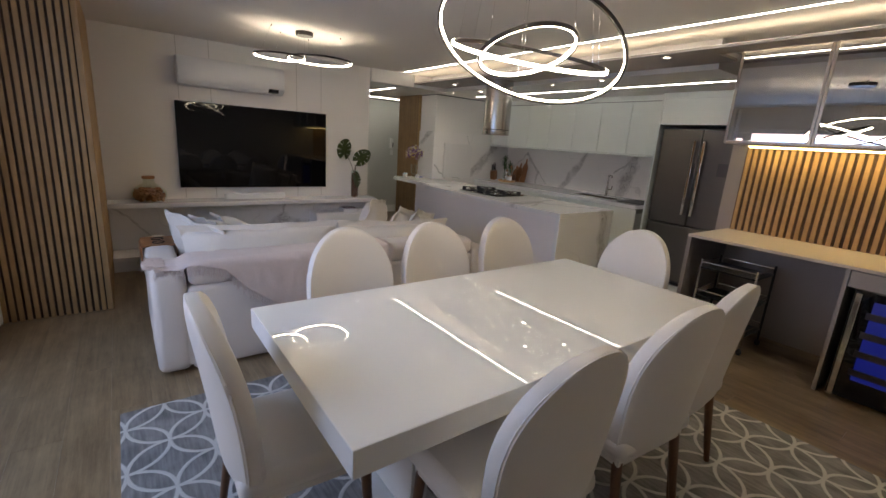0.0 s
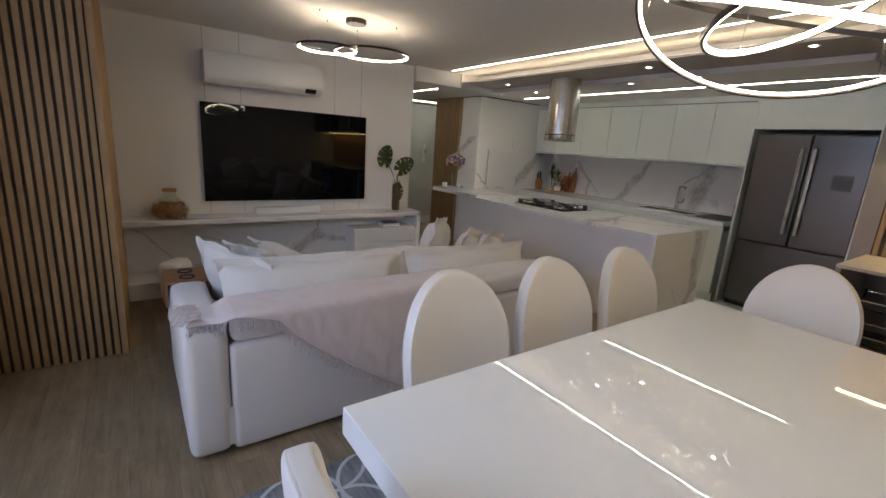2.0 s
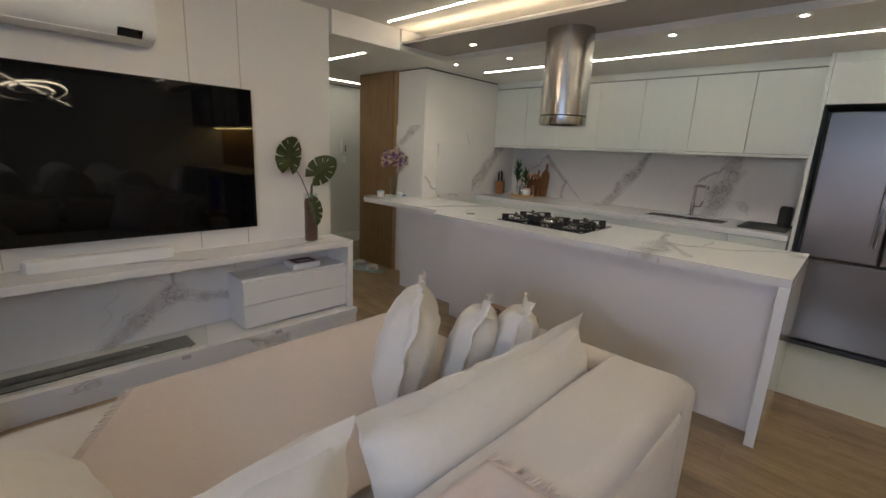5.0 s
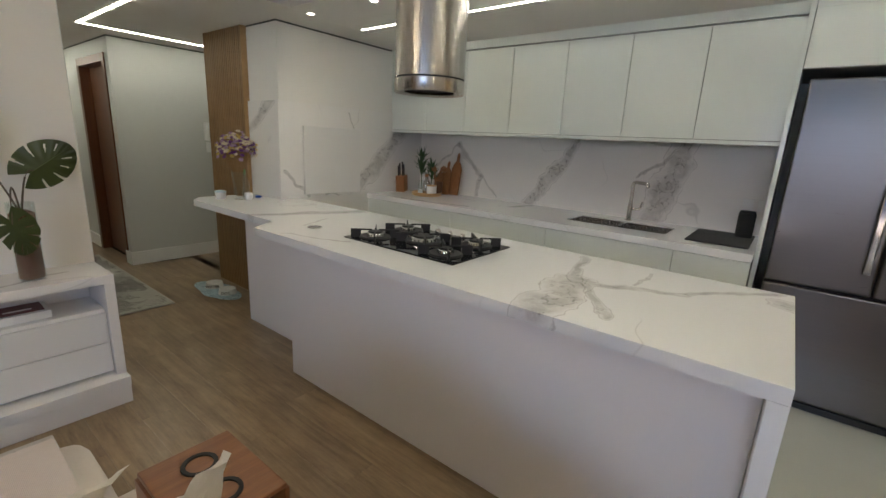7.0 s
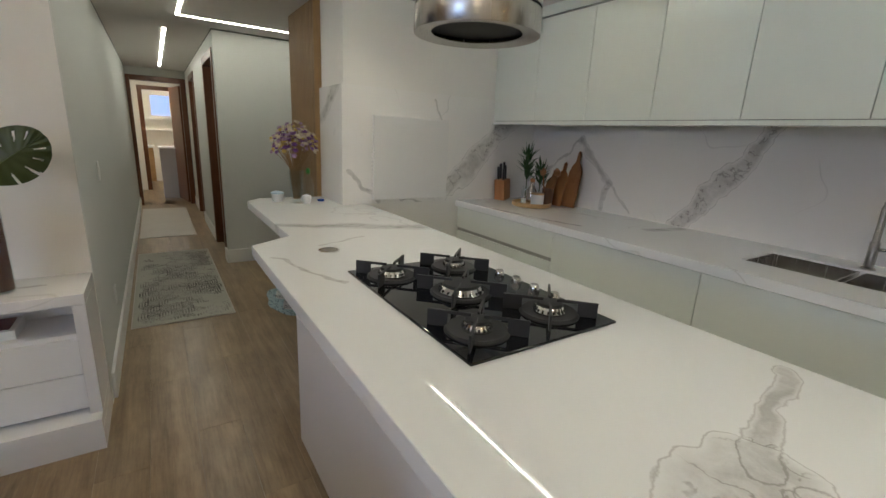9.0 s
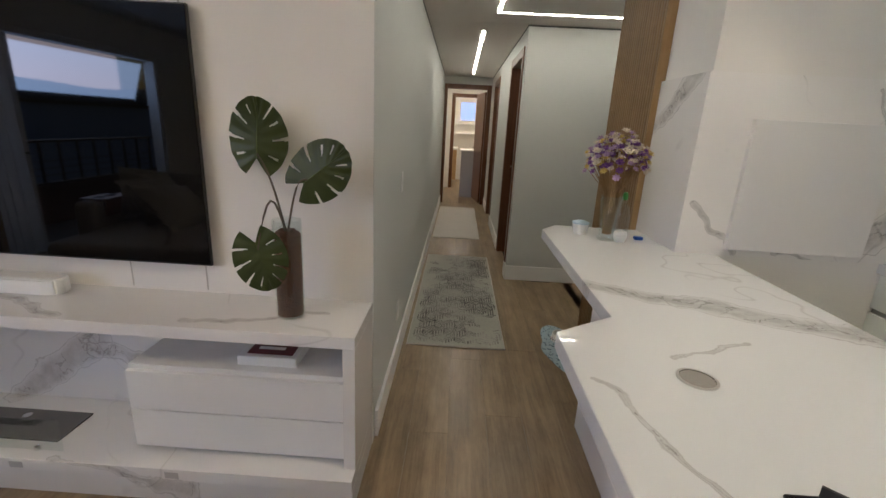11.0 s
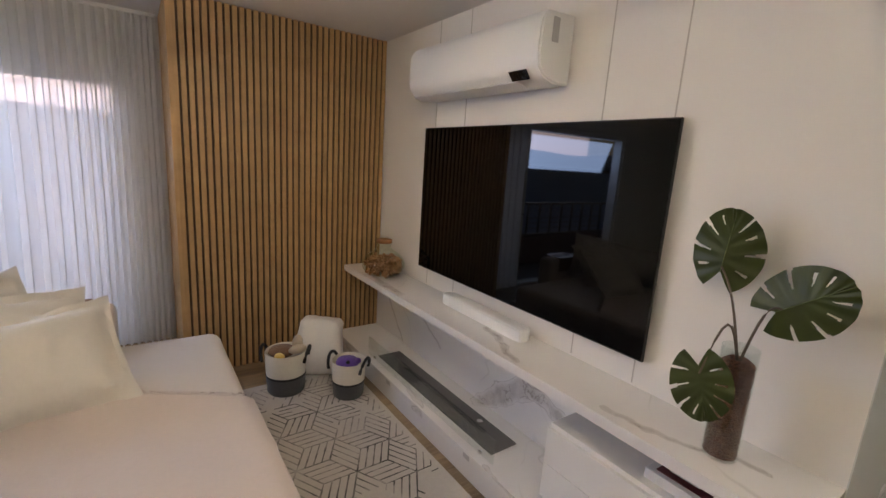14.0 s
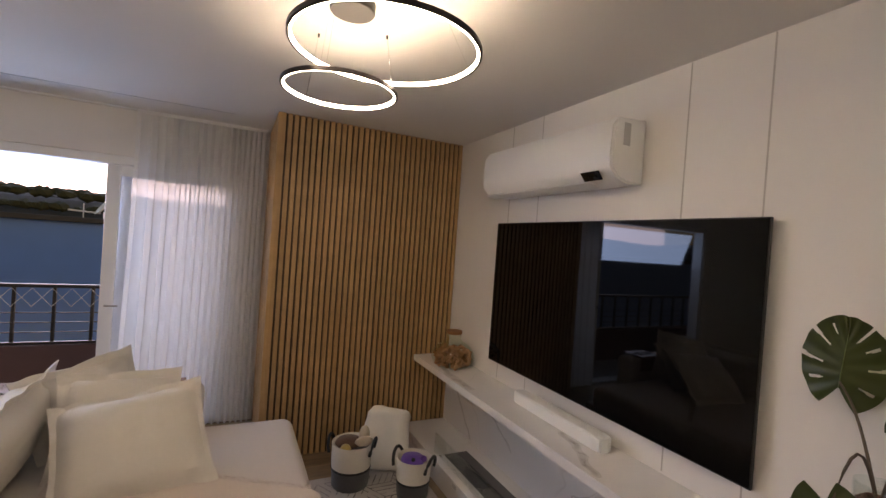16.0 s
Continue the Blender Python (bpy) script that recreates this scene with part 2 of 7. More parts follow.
def circles_rug(name):
    """Grey mottled pile with interlaced pale rings on a square lattice."""
    m = Mat(name, 0.95)
    p = m.pos(spin=math.pi / 4)
    sep = m.n("ShaderNodeSeparateXYZ")
    m.l(p, sep.inputs[0])
    s, r = 0.245, 0.1733
    fx = m.math("SUBTRACT", m.math("FRACT", m.math("DIVIDE", sep.outputs[0], s)), 0.5)
    fy = m.math("SUBTRACT", m.math("FRACT", m.math("DIVIDE", sep.outputs[1], s)), 0.5)
    line = None
    for i in (-1, 0, 1):
        for j in (-1, 0, 1):
            dx, dy = m.math("SUBTRACT", fx, float(i)), m.math("SUBTRACT", fy, float(j))
            d = m.math("SQRT", m.math("ADD", m.math("MULTIPLY", dx, dx), m.math("MULTIPLY", dy, dy)))
            e = m.math("ABSOLUTE", m.math("SUBTRACT", d, r / s))
            line = e if line is None else m.math("MINIMUM", line, e)
    edge = m.math("ADD", line, m.math("MULTIPLY", m.noise(p, 90, 2), 0.025))
    mask = m.ramp(edge, [(0.038, 1.0), (0.058, 0.0)])
    streak = m.noise(m.pos((60, 5, 5)), 1.0, 4)
    ground = m.ramp(m.math("ADD", m.math("MULTIPLY", streak, 0.5), m.math("MULTIPLY", m.noise(p, 7, 4), 0.5)), [(0.33, (0.13, 0.125, 0.125)), (0.66, (0.34, 0.33, 0.32))])
    m.color(m.mix(mask, ground, (0.62, 0.605, 0.58)))
    m.bump(m.math("ADD", m.math("MULTIPLY", mask, 1.5), m.noise(p, 400, 2)), 0.6, 0.003)
    return m.m


CARCASS = plain("shadowed_carcass", (0.30, 0.30, 0.285), 0.6)
WHITE_PAINT = plain("white_wall_paint", (0.78, 0.755, 0.72), 0.7, var=0.03, bump=0.06)
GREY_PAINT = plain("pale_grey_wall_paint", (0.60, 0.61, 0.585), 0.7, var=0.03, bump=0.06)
CEILING_PAINT = plain("ceiling_paint", (0.72, 0.695, 0.665), 0.8, var=0.03, bump=0.05)
PANEL_GREY = plain("taupe_ceiling_board", (0.36, 0.32, 0.29), 0.6, var=0.04)
LACQUER = plain("white_lacquer", (0.80, 0.80, 0.775), 0.008, var=0.015, fine=40, bump=0.0, coat=0.2)
LACQUER.node_tree.nodes["Principled BSDF"].inputs["Coat Roughness"].default_value = 0.0
for old in list(LACQUER.node_tree.nodes["Principled BSDF"].inputs["Roughness"].links) + list(LACQUER.node_tree.nodes["Principled BSDF"].inputs["Normal"].links):
    LACQUER.node_tree.links.remove(old)
LACQUER.node_tree.nodes["Principled BSDF"].inputs["Roughness"].default_value = 0.0
CABINET = plain("pale_green_white_laminate", (0.74, 0.765, 0.725), 0.18, var=0.02, fine=40, bump=0.015)
SATIN_WHITE = plain("satin_white_mdf", (0.76, 0.745, 0.73), 0.35, var=0.02, bump=0.02)
ISLAND_PANEL = plain("matt_white_island_panel", (0.74, 0.715, 0.705), 0.32, var=0.02, bump=0.02)
TAUPE = plain("taupe_bar_laminate", (0.33, 0.29, 0.265), 0.45, var=0.04)
BAR_TOP = plain("beige_bar_top", (0.62, 0.54, 0.45), 0.35, var=0.04)
DARK = plain("black_plastic", (0.012, 0.012, 0.013), 0.35, var=0.2)
RUBBER = plain("matt_black", (0.02, 0.02, 0.02), 0.75, var=0.2)
BLACK_METAL = plain("black_lamp_metal", (0.035, 0.03, 0.028), 0.38, 0.6, var=0.1)
BLACK_GLASS = plain("black_glass", (0.006, 0.006, 0.007), 0.04, var=0.1, bump=0.0, coat=0.3)
SCREEN = plain("tv_screen", (0.002, 0.002, 0.0022), 0.03, var=0.05, bump=0.0)
SCREEN.node_tree.nodes["Principled BSDF"].inputs["Specular IOR Level"].default_value = 0.32
IRON = plain("cast_iron", (0.022, 0.022, 0.023), 0.6, 0.2, var=0.2, bump=0.3)
STEEL = brushed("brushed_steel", (0.55, 0.52, 0.48), 0.25, 2)
FRIDGE_STEEL = brushed("dark_brushed_steel", (0.195, 0.180, 0.166), 0.30, 1)
CHROME = plain("chrome", (0.75, 0.74, 0.72), 0.10, 1.0, var=0.03, bump=0.0)
WX, PY, TZ, BY = 6.23, 5.98, 0.90, 5.686
MARBLE = marble("white_marble", 0.03, [
    ((4.70, 3.53, TZ), (4.28, 3.43, TZ), 0.03), ((4.28, 3.43, TZ), (3.86, 3.43, TZ), 0.10), ((4.25, 3.38, TZ), (3.98, 3.22, TZ), 0.025),
    ((4.28, 3.36, TZ), (4.43, 3.05, TZ), 0.03), ((4.43, 3.05, TZ), (4.72, 2.76, TZ), 0.024), ((4.60, 3.21, TZ), (4.40, 3.22, TZ), 0.008),
    ((4.05, 5.46, TZ), (4.32, 5.38, TZ), 0.06), ((4.32, 5.38, TZ), (4.70, 5.17, TZ), 0.075), ((3.86, 4.88, TZ), (4.02, 4.53, TZ), 0.008),
    ((4.10, 5.0, TZ), (4.36, 5.08, TZ), 0.006), ((4.56, 2.73, 0.87), (4.64, 2.73, 0.36), 0.08), ((4.64, 2.73, 0.36), (4.41, 2.73, 0.0), 0.05),
    ((5.50, 5.55, TZ), (5.62, 4.9, TZ), 0.02), ((5.9, 4.65, TZ), (6.2, 4.6, TZ), 0.03), ((5.50, 3.25, TZ), (5.7, 3.0, TZ), 0.012),
], 3.3, (0.76, 0.765, 0.765))
MARBLE_WALL = marble("white_marble_wall", 0.10, [
    ((WX, 4.25, 1.52), (WX, 4.66, 0.87), 0.062), ((WX, 3.46, 1.52), (WX, 3.62, 0.90), 0.125), ((WX, 3.74, 1.20), (WX, 3.50, 1.50), 0.012),
    ((WX, 5.46, 1.38), (WX, 5.21, 1.15), 0.03), ((WX, 5.21, 1.15), (WX, 5.23, 0.90), 0.022), ((WX, 5.47, 1.38), (WX, 5.90, 1.10), 0.010),
    ((WX, 5.21, 1.15), (WX, 4.98, 0.90), 0.006), ((6.0, PY, 1.56), (5.40, PY, 1.02), 0.10), ((4.58, PY, 1.12), (4.82, PY, 0.94), 0.012),
    ((5.0, PY, 0.93), (5.3, PY, 0.86), 0.012), ((4.56, 6.44, 1.42), (4.56, 6.08, 1.65), 0.06), ((5.25, PY, 1.62), (5.36, PY, 1.45), 0.006),
], 8.4, (0.86, 0.835, 0.81))
MARBLE_UNIT = marble("white_marble_tv", 0.10, [
    ((1.70, BY, 0.16), (2.05, BY, 0.42), 0.075), ((2.05, BY, 0.42), (2.08, BY, 0.64), 0.012), ((2.05, BY, 0.38), (2.42, BY, 0.33), 0.035),
    ((0.35, BY, 0.62), (0.75, BY, 0.20), 0.012), ((0.90, BY, 0.50), (1.25, BY, 0.30), 0.008), ((0.55, 5.47, 0.69), (1.15, 5.42, 0.69), 0.030),
    ((1.85, 5.55, 0.69), (2.2, 5.42, 0.69), 0.022), ((2.62, 5.42, 0.69), (3.1, 5.55, 0.69), 0.018), ((2.15, 5.33, 0.15), (2.65, 5.33, 0.04), 0.035),
    ((1.10, 5.45, 0.15), (1.55, 5.33, 0.12), 0.030), ((0.5, 5.33, 0.1), (0.8, 5.33, 0.02), 0.02),
], 15.2, (0.77, 0.75, 0.735), (0.30, 0.27, 0.25))
SLAT_WOOD = wood("oak_slat", (0.33, 0.19, 0.076), (0.60, 0.385, 0.18), 2, 1.3, 0.5, True)
SLAT_DARK = wood("dark_oak_slat", (0.19, 0.11, 0.045), (0.38, 0.24, 0.11), 2, 1.3, 0.5, True)
# oak backing, its colour darkened to carry the shade between the slats
SLAT_BACK = wood("oak_backing_shade", (0.055, 0.031, 0.014), (0.10, 0.056, 0.025), 2, 1.3, 0.6)
FLOOR_WOOD = wood("vinyl_plank", (0.105, 0.066, 0.034), (0.50, 0.365, 0.215), 1, 1.1, 0.30, True, 0.10)
LEG_WOOD = wood("walnut_leg", (0.10, 0.045, 0.02), (0.20, 0.10, 0.05), 2, 3, 0.4, own=True)
DOOR_WOOD = wood("mahogany_door", (0.085, 0.028, 0.010), (0.17, 0.065, 0.026), 2, 1.4, 0.35)
TRAY_WOOD = wood("brown_tray_wood", (0.16, 0.06, 0.025), (0.30, 0.13, 0.05), 0, 3, 0.35)
BOARD_WOOD = wood("cutting_board_wood", (0.22, 0.085, 0.03), (0.42, 0.2, 0.08), 2, 3, 0.45, True)
BAMBOO = wood("bamboo", (0.45, 0.27, 0.12), (0.62, 0.41, 0.2), 0, 4, 0.4)
LEATHER = plain("off_white_leatherette", (0.74, 0.70, 0.645), 0.42, var=0.03, fine=260, bump=0.15)
SOFA_CLOTH = fabric("ivory_suede", (0.62, 0.565, 0.515), 1400, var=0.05, bump=0.2)
LINEN = fabric("natural_linen", (0.655, 0.615, 0.555), 700, var=0.08, bump=0.45)
THROW_CLOTH = fabric("woven_throw", (0.58, 0.49, 0.45), 420, var=0.16, bump=0.8)
TOWEL = fabric("white_fleece", (0.80, 0.77, 0.72), 300, var=0.08, bump=0.9)
ROPE_WHITE = fabric("cream_cotton_rope", (0.68, 0.63, 0.55), 260, var=0.1, bump=0.9)
ROPE_GREY = fabric("charcoal_cotton_rope", (0.075, 0.075, 0.08), 260, var=0.15, bump=0.9)
RUG_RINGS = circles_rug("ring_rug")
RUG_CREAM = fabric("cream_rug", (0.55, 0.51, 0.47), 500, var=0.2, bump=0.8)
RUG_LINE = worn_line("dark_rug_line", (0.07, 0.064, 0.062), (0.46, 0.43, 0.40))
RUG_HALL = fabric("grey_green_rug", (0.42, 0.415, 0.36), 500, var=0.28, bump=0.8)
CURTAIN = sheer("sheer_curtain", (0.95, 0.945, 0.93))
PVC = plain("white_pvc", (0.80, 0.80, 0.79), 0.3, var=0.02)
PANE = glass("window_pane", (0.97, 0.98, 1.0), mirror=0.04)
SMOKED = glass("smoked_cabinet_glass", (0.36, 0.31, 0.22), mirror=0.52)
CLEAR = glass("clear_glass", (0.93, 0.96, 0.95), mirror=0.05)
GREEN_GLASS = glass("greenish_jar_glass", (0.90, 0.94, 0.88), mirror=0.05)
FIRE_GLASS = glass("grey_burner_glass", (0.93, 0.95, 0.94), mirror=0.035)
CORK = plain("cork", (0.40, 0.195, 0.085), 0.8, var=0.35, big=30, fine=300, bump=0.5)
PEBBLE = chips("brown_bark_chips")
LEAF = plain("monstera_leaf", (0.036, 0.052, 0.007), 0.45, var=0.35, big=14, fine=160, bump=0.3)
LEAF_RIB = plain("leaf_midrib", (0.11, 0.15, 0.05), 0.5, var=0.2)
LEAF2 = plain("herb_leaf", (0.035, 0.085, 0.02), 0.5, var=0.4, big=40)
STEM = plain("leaf_stem", (0.10, 0.075, 0.05), 0.6, var=0.2)
TILE = plain("pale_porcelain_floor", (0.56, 0.575, 0.53), 0.10, var=0.04, bump=0.01)
WARM_LED = emit("warm_led", (1.0, 0.80, 0.55), 9.0)
RING_LED = emit("ring_led", (1.0, 0.84, 0.63), 36.0)
COOL_LED = emit("neutral_led", (1.0, 0.945, 0.83), 26.0)
HALL_LED = emit("hall_led", (1.0, 0.94, 0.82), 20.5)
BAR_LED = emit("bar_led", (1.0, 0.75, 0.30), 27.0)
SPOT_LED = emit("downlight_led", (1.0, 0.90, 0.74), 40.0)

# ---- mesh helpers ----


def box(lo, hi, bevel=0.0, seg=2, bm=None):
    """A cuboid between two corners, its edges rounded by bevel."""
    b = bmesh.new()
    bmesh.ops.create_cube(b, size=1.0)
    s, c = Vector(hi) - Vector(lo), (Vector(hi) + Vector(lo)) / 2
    for v in b.verts:
        v.co = Vector((v.co.x * s.x, v.co.y * s.y, v.co.z * s.z)) + c
    if bevel > 0:
        bmesh.ops.bevel(b, geom=b.edges[:], offset=min(bevel, min(abs(x) for x in s) * 0.45), segments=seg, affect="EDGES", profile=0.5)
    return join(bm, b)


def join(bm, b):
    """Adds b to bm, or returns b where there is no bm."""
    if bm is None:
        return b
    me = bpy.data.meshes.new("scratch")
    b.to_mesh(me)
    b.free()
    bm.from_mesh(me)
    bpy.data.meshes.remove(me)
    return bm


def lathe(profile, c=(0, 0, 0), n=28, bm=None):
    """A turned body: (radius, height) pairs from below to above."""
    b = bmesh.new()
    rings = []
    for r, z in profile:
        rings.append([b.verts.new((c[0] + r * math.cos(a), c[1] + r * math.sin(a), c[2] + z)) for a in (2 * math.pi * i / n for i in range(n))] if r > 1e-5 else [b.verts.new((c[0], c[1], c[2] + z))])
    for p, q in zip(rings, rings[1:]):
        for i in range(n):
            j = (i + 1) % n
            if len(p) == 1 and len(q) == 1:
                continue
            if len(p) == 1:
                b.faces.new((p[0], q[i], q[j]))
            elif len(q) == 1:
                b.faces.new((p[i], p[j], q[0]))
            else:
                b.faces.new((p[i], p[j], q[j], q[i]))
    return join(bm, b)


def tube(points, r, n=10, bm=None, closed=False, taper=1.0):
    """A round rod along a line of points."""
    b = bmesh.new()
    pts = [Vector(p) for p in points]
    rings = []
    up = Vector((0.03, 0.05, 1)).normalized()
    for i, p in enumerate(pts):
        a = pts[(i - 1) % len(pts)] if closed or i > 0 else p
        z = pts[(i + 1) % len(pts)] if closed or i < len(pts) - 1 else p
        d = (z - a).normalized()
        u = d.cross(up if abs(d.dot(up)) < 0.95 else Vector((1, 0, 0))).normalized()
        v = d.cross(u)
        k = r * (1 + (taper - 1) * i / max(1, len(pts) - 1))
        rings.append([b.verts.new(p + k * (math.cos(t) * u + math.sin(t) * v)) for t in (2 * math.pi * j / n for j in range(n))])
    pairs = list(zip(rings, rings[1:])) + ([(rings[-1], rings[0])] if closed else [])
    for p, q in pairs:
        for i in range(n):
            b.faces.new((p[i], p[(i + 1) % n], q[(i + 1) % n], q[i]))
    if not closed:
        b.faces.new(rings[0])
        b.faces.new(rings[-1][::-1])
    bmesh.ops.recalc_face_normals(b, faces=b.faces[:])
    return join(bm, b)


def prism(outline, z0, z1, bevel=0.0, bm=None):
    """An upright block over a polygon."""
    b = bmesh.new()
    low = [b.verts.new((x, y, z0)) for x, y in outline]
    high = [b.verts.new((x, y, z1)) for x, y in outline]
    b.faces.new(low[::-1])
    b.faces.new(high)
    n = len(low)
    for i in range(n):
        b.faces.new((low[i], low[(i + 1) % n], high[(i + 1) % n], high[i]))
    bmesh.ops.recalc_face_normals(b, faces=b.faces[:])
    if bevel:
        bmesh.ops.bevel(b, geom=b.edges[:], offset=bevel, segments=2, affect="EDGES")
    return join(bm, b)


def ring_band(radius, w, h, seg=96, bm=None, lo=0.0):
    """A flat hoop: radial thickness w, height h, from z = lo upwards."""
    b = bmesh.new()
    rows = []
    for i in range(seg):
        a = 2 * math.pi * i / seg
        c, s = math.cos(a), math.sin(a)
        rows.append([b.verts.new((r * c, r * s, z)) for r, z in ((radius, lo), (radius + w, lo), (radius + w, lo + h), (radius, lo + h))])
    for i in range(seg):
        p, q = rows[i], rows[(i + 1) % seg]
        for k in range(4):
            b.faces.new((p[k], p[(k + 1) % 4], q[(k + 1) % 4], q[k]))
    bmesh.ops.recalc_face_normals(b, faces=b.faces[:])
    return join(bm, b)


def moved(bm, m):
    bmesh.ops.transform(bm, matrix=m, verts=bm.verts[:])
    return bm


def mesh_of(name, bm, material, smooth=True):
    """Smooth shading, but the large flat faces keep their plane to the very edge."""
    me = bpy.data.meshes.new(name)
    bm.normal_update()
    bm.edges.index_update()
    flat = set()
    if smooth and len(bm.faces) < 400:
        for f in bm.faces:
            if max(abs(f.normal.x), abs(f.normal.y), abs(f.normal.z)) > 0.9999 and f.calc_area() > 0.004:
                flat.update(e.index for e in f.edges if e.calc_face_angle(0.0) > 0.05)
    bm.to_mesh(me)
    bm.free()
    me.materials.append(material)
    if smooth:
        me.polygons.foreach_set("use_smooth", [True] * len(me.polygons))
        me.set_sharp_from_angle(angle=radians(38))
        for i in flat:
            me.edges[i].use_edge_sharp = True
    return me


def part(name, bm, material, parent, label="", world=True, smooth=True):
    """Links a bmesh as one mesh object under a thing or part; world: its shape is given in the world's metres."""
    ob = new(name, mesh_of(name, bm, material, smooth))
    if world:
        base = Vector((0, 0, 0))
        p = parent
        while p is not None:
            base += p.location
            p = p.parent
        ob.data.transform(Matrix.Translation(-base))
    ob.parent = parent
    if label:
        ob["label"] = label
    return ob


def thing(name, x, y, z, label, category, group="", kind="", rz=0):
    ob = new(name)
    ob.empty_display_size = 0.05
    ob.location, ob.rotation_euler = (x, y, z), (0, 0, radians(rz))
    return tagged(ob, label, category, group, kind)


def single(name, bm, material, label, category, group="", kind="", at=None, smooth=True):
    """A thing that is one mesh, with its origin at its base."""
    ob = new(name, mesh_of(name, bm, material, smooth))
    if at is not None:
        ob.data.transform(Matrix.Translation(-Vector(at)))
        ob.location = at
    return tagged(ob, label, category, group, kind)


def structure(name, bm, material, label, category, smooth=False):
    return single(name, bm, material, label, category, kind="structure", smooth=smooth)


def pieces(name, base, spots, parent):
    """Alike pieces: objects of their own on one mesh. spots are places or poses."""
    for s in spots:
        ob = new(name, base)
        ob.parent = parent
        if isinstance(s, Matrix):
            ob.matrix_basis = s
        else:
            ob.location = s


# ---- the rooms ----
Z1, Z2, ZP = 2.40, 2.23, 2.275
TVY, HX0, HX1 = 5.70, 3.26, 4.09
KX, KY = 6.25, 6.0
S0 = -1.3


def wall(name, lo, hi, mat, label):
    return structure(name, box(lo, hi), mat, label, "wall")


def wall_with_hole(name, axis, at, thick, a0, a1, z1, holes, mat, label):
    """A wall along x or y with rectangular openings (from, to, sill, head)."""
    b = bmesh.new()

    def block(u0, u1, z0, zz):
        if u1 - u0 < 1e-4 or zz - z0 < 1e-4:
            return
        if axis == "y":
            box((at, u0, z0), (at + thick, u1, zz), bm=b)
        else:
            box((u0, at, z0), (u1, at + thick, zz), bm=b)
    u = a0
    for h0, h1, s0, s1 in sorted(holes):
        block(u, h0, 0, z1)
        block(h0, h1, 0, s0)
        block(h0, h1, s1, z1)
        u = h1
    block(u, a1, 0, z1)
    return structure(name, b, mat, label, "wall")


floor = structure("floor", box((-0.6, S0 - 0.15, -0.15), (KX + 0.15, 16.2, -0.006)), RUBBER, "sub-floor under brown oak-look vinyl planks", "floor")
wall("wall_south", (-0.6, S0 - 0.15, 0), (5.1, S0, Z1), WHITE_PAINT, "plain off-white painted end wall")
wall_with_hole("wall_west", "y", -0.62, 0.17, S0, 4.27, Z1, [(1.25, 4.10, 0.0, 2.06)], WHITE_PAINT, "off-white wall round the balcony door")
structure("wall_tv", box((-0.62, TVY, 0), (HX0 - 0.003, TVY + 0.12, Z1)), WHITE_PAINT, "off-white television wall with fine vertical grooves", "wall")
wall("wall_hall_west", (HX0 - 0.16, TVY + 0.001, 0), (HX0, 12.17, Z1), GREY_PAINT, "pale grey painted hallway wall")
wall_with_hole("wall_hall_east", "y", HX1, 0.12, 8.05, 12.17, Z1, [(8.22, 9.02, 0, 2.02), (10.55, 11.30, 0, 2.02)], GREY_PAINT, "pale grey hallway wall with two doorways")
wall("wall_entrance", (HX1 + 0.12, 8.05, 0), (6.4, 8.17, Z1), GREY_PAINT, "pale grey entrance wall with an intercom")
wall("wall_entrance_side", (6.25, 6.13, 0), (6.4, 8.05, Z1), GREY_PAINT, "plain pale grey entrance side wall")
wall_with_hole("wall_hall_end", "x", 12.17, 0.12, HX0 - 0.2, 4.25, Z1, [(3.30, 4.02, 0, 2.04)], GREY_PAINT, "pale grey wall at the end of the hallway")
wall("wall_pillar", (4.58, KY, 0), (6.25, KY + 0.13, Z1), WHITE_PAINT, "off-white wall at the end of the kitchen")
wall("wall_pillar_side", (4.58, KY + 0.131, 0), (4.72, 7.08, Z1), WHITE_PAINT, "off-white pillar beside the breakfast counter")
wall("wall_kitchen", (KX, 1.75, 0), (KX + 0.15, KY + 0.13, Z1), WHITE_PAINT, "white wall behind the kitchen units")
wall("wall_bar", (4.95, S0, 0), (5.10, 1.78, Z1), TAUPE, "taupe wall behind the bar unit")
wall("wall_fridge_side", (5.10, 1.70, 0), (KX, 1.82, Z1), WHITE_PAINT, "white wall beside the refrigerator niche")
wall("wall_bedroom_west", (2.6, 12.29, 0), (2.72, 15.9, Z1), WHITE_PAINT, "off-white bedroom wall")
wall("wall_bedroom_east", (4.9, 12.29, 0), (5.02, 15.9, Z1), WHITE_PAINT, "off-white bedroom wall")
wall_with_hole("wall_bedroom_end", "x", 14.3, 0.1, 2.72, 4.9, Z1, [(3.42, 4.0, 0, 2.03)], WHITE_PAINT, "off-white wall with the bathroom doorway")
wall_with_hole("wall_bathroom_end", "x", 16.0, 0.1, 2.6, 5.02, Z1, [(3.55, 3.95, 1.55, 2.0)], WHITE_PAINT, "cream bathroom wall with a small window")
wall("wall_room_behind_door", (5.0, 8.17, 0), (5.1, 12.2, Z1), WHITE_PAINT, "plain wall of the room off the hallway")

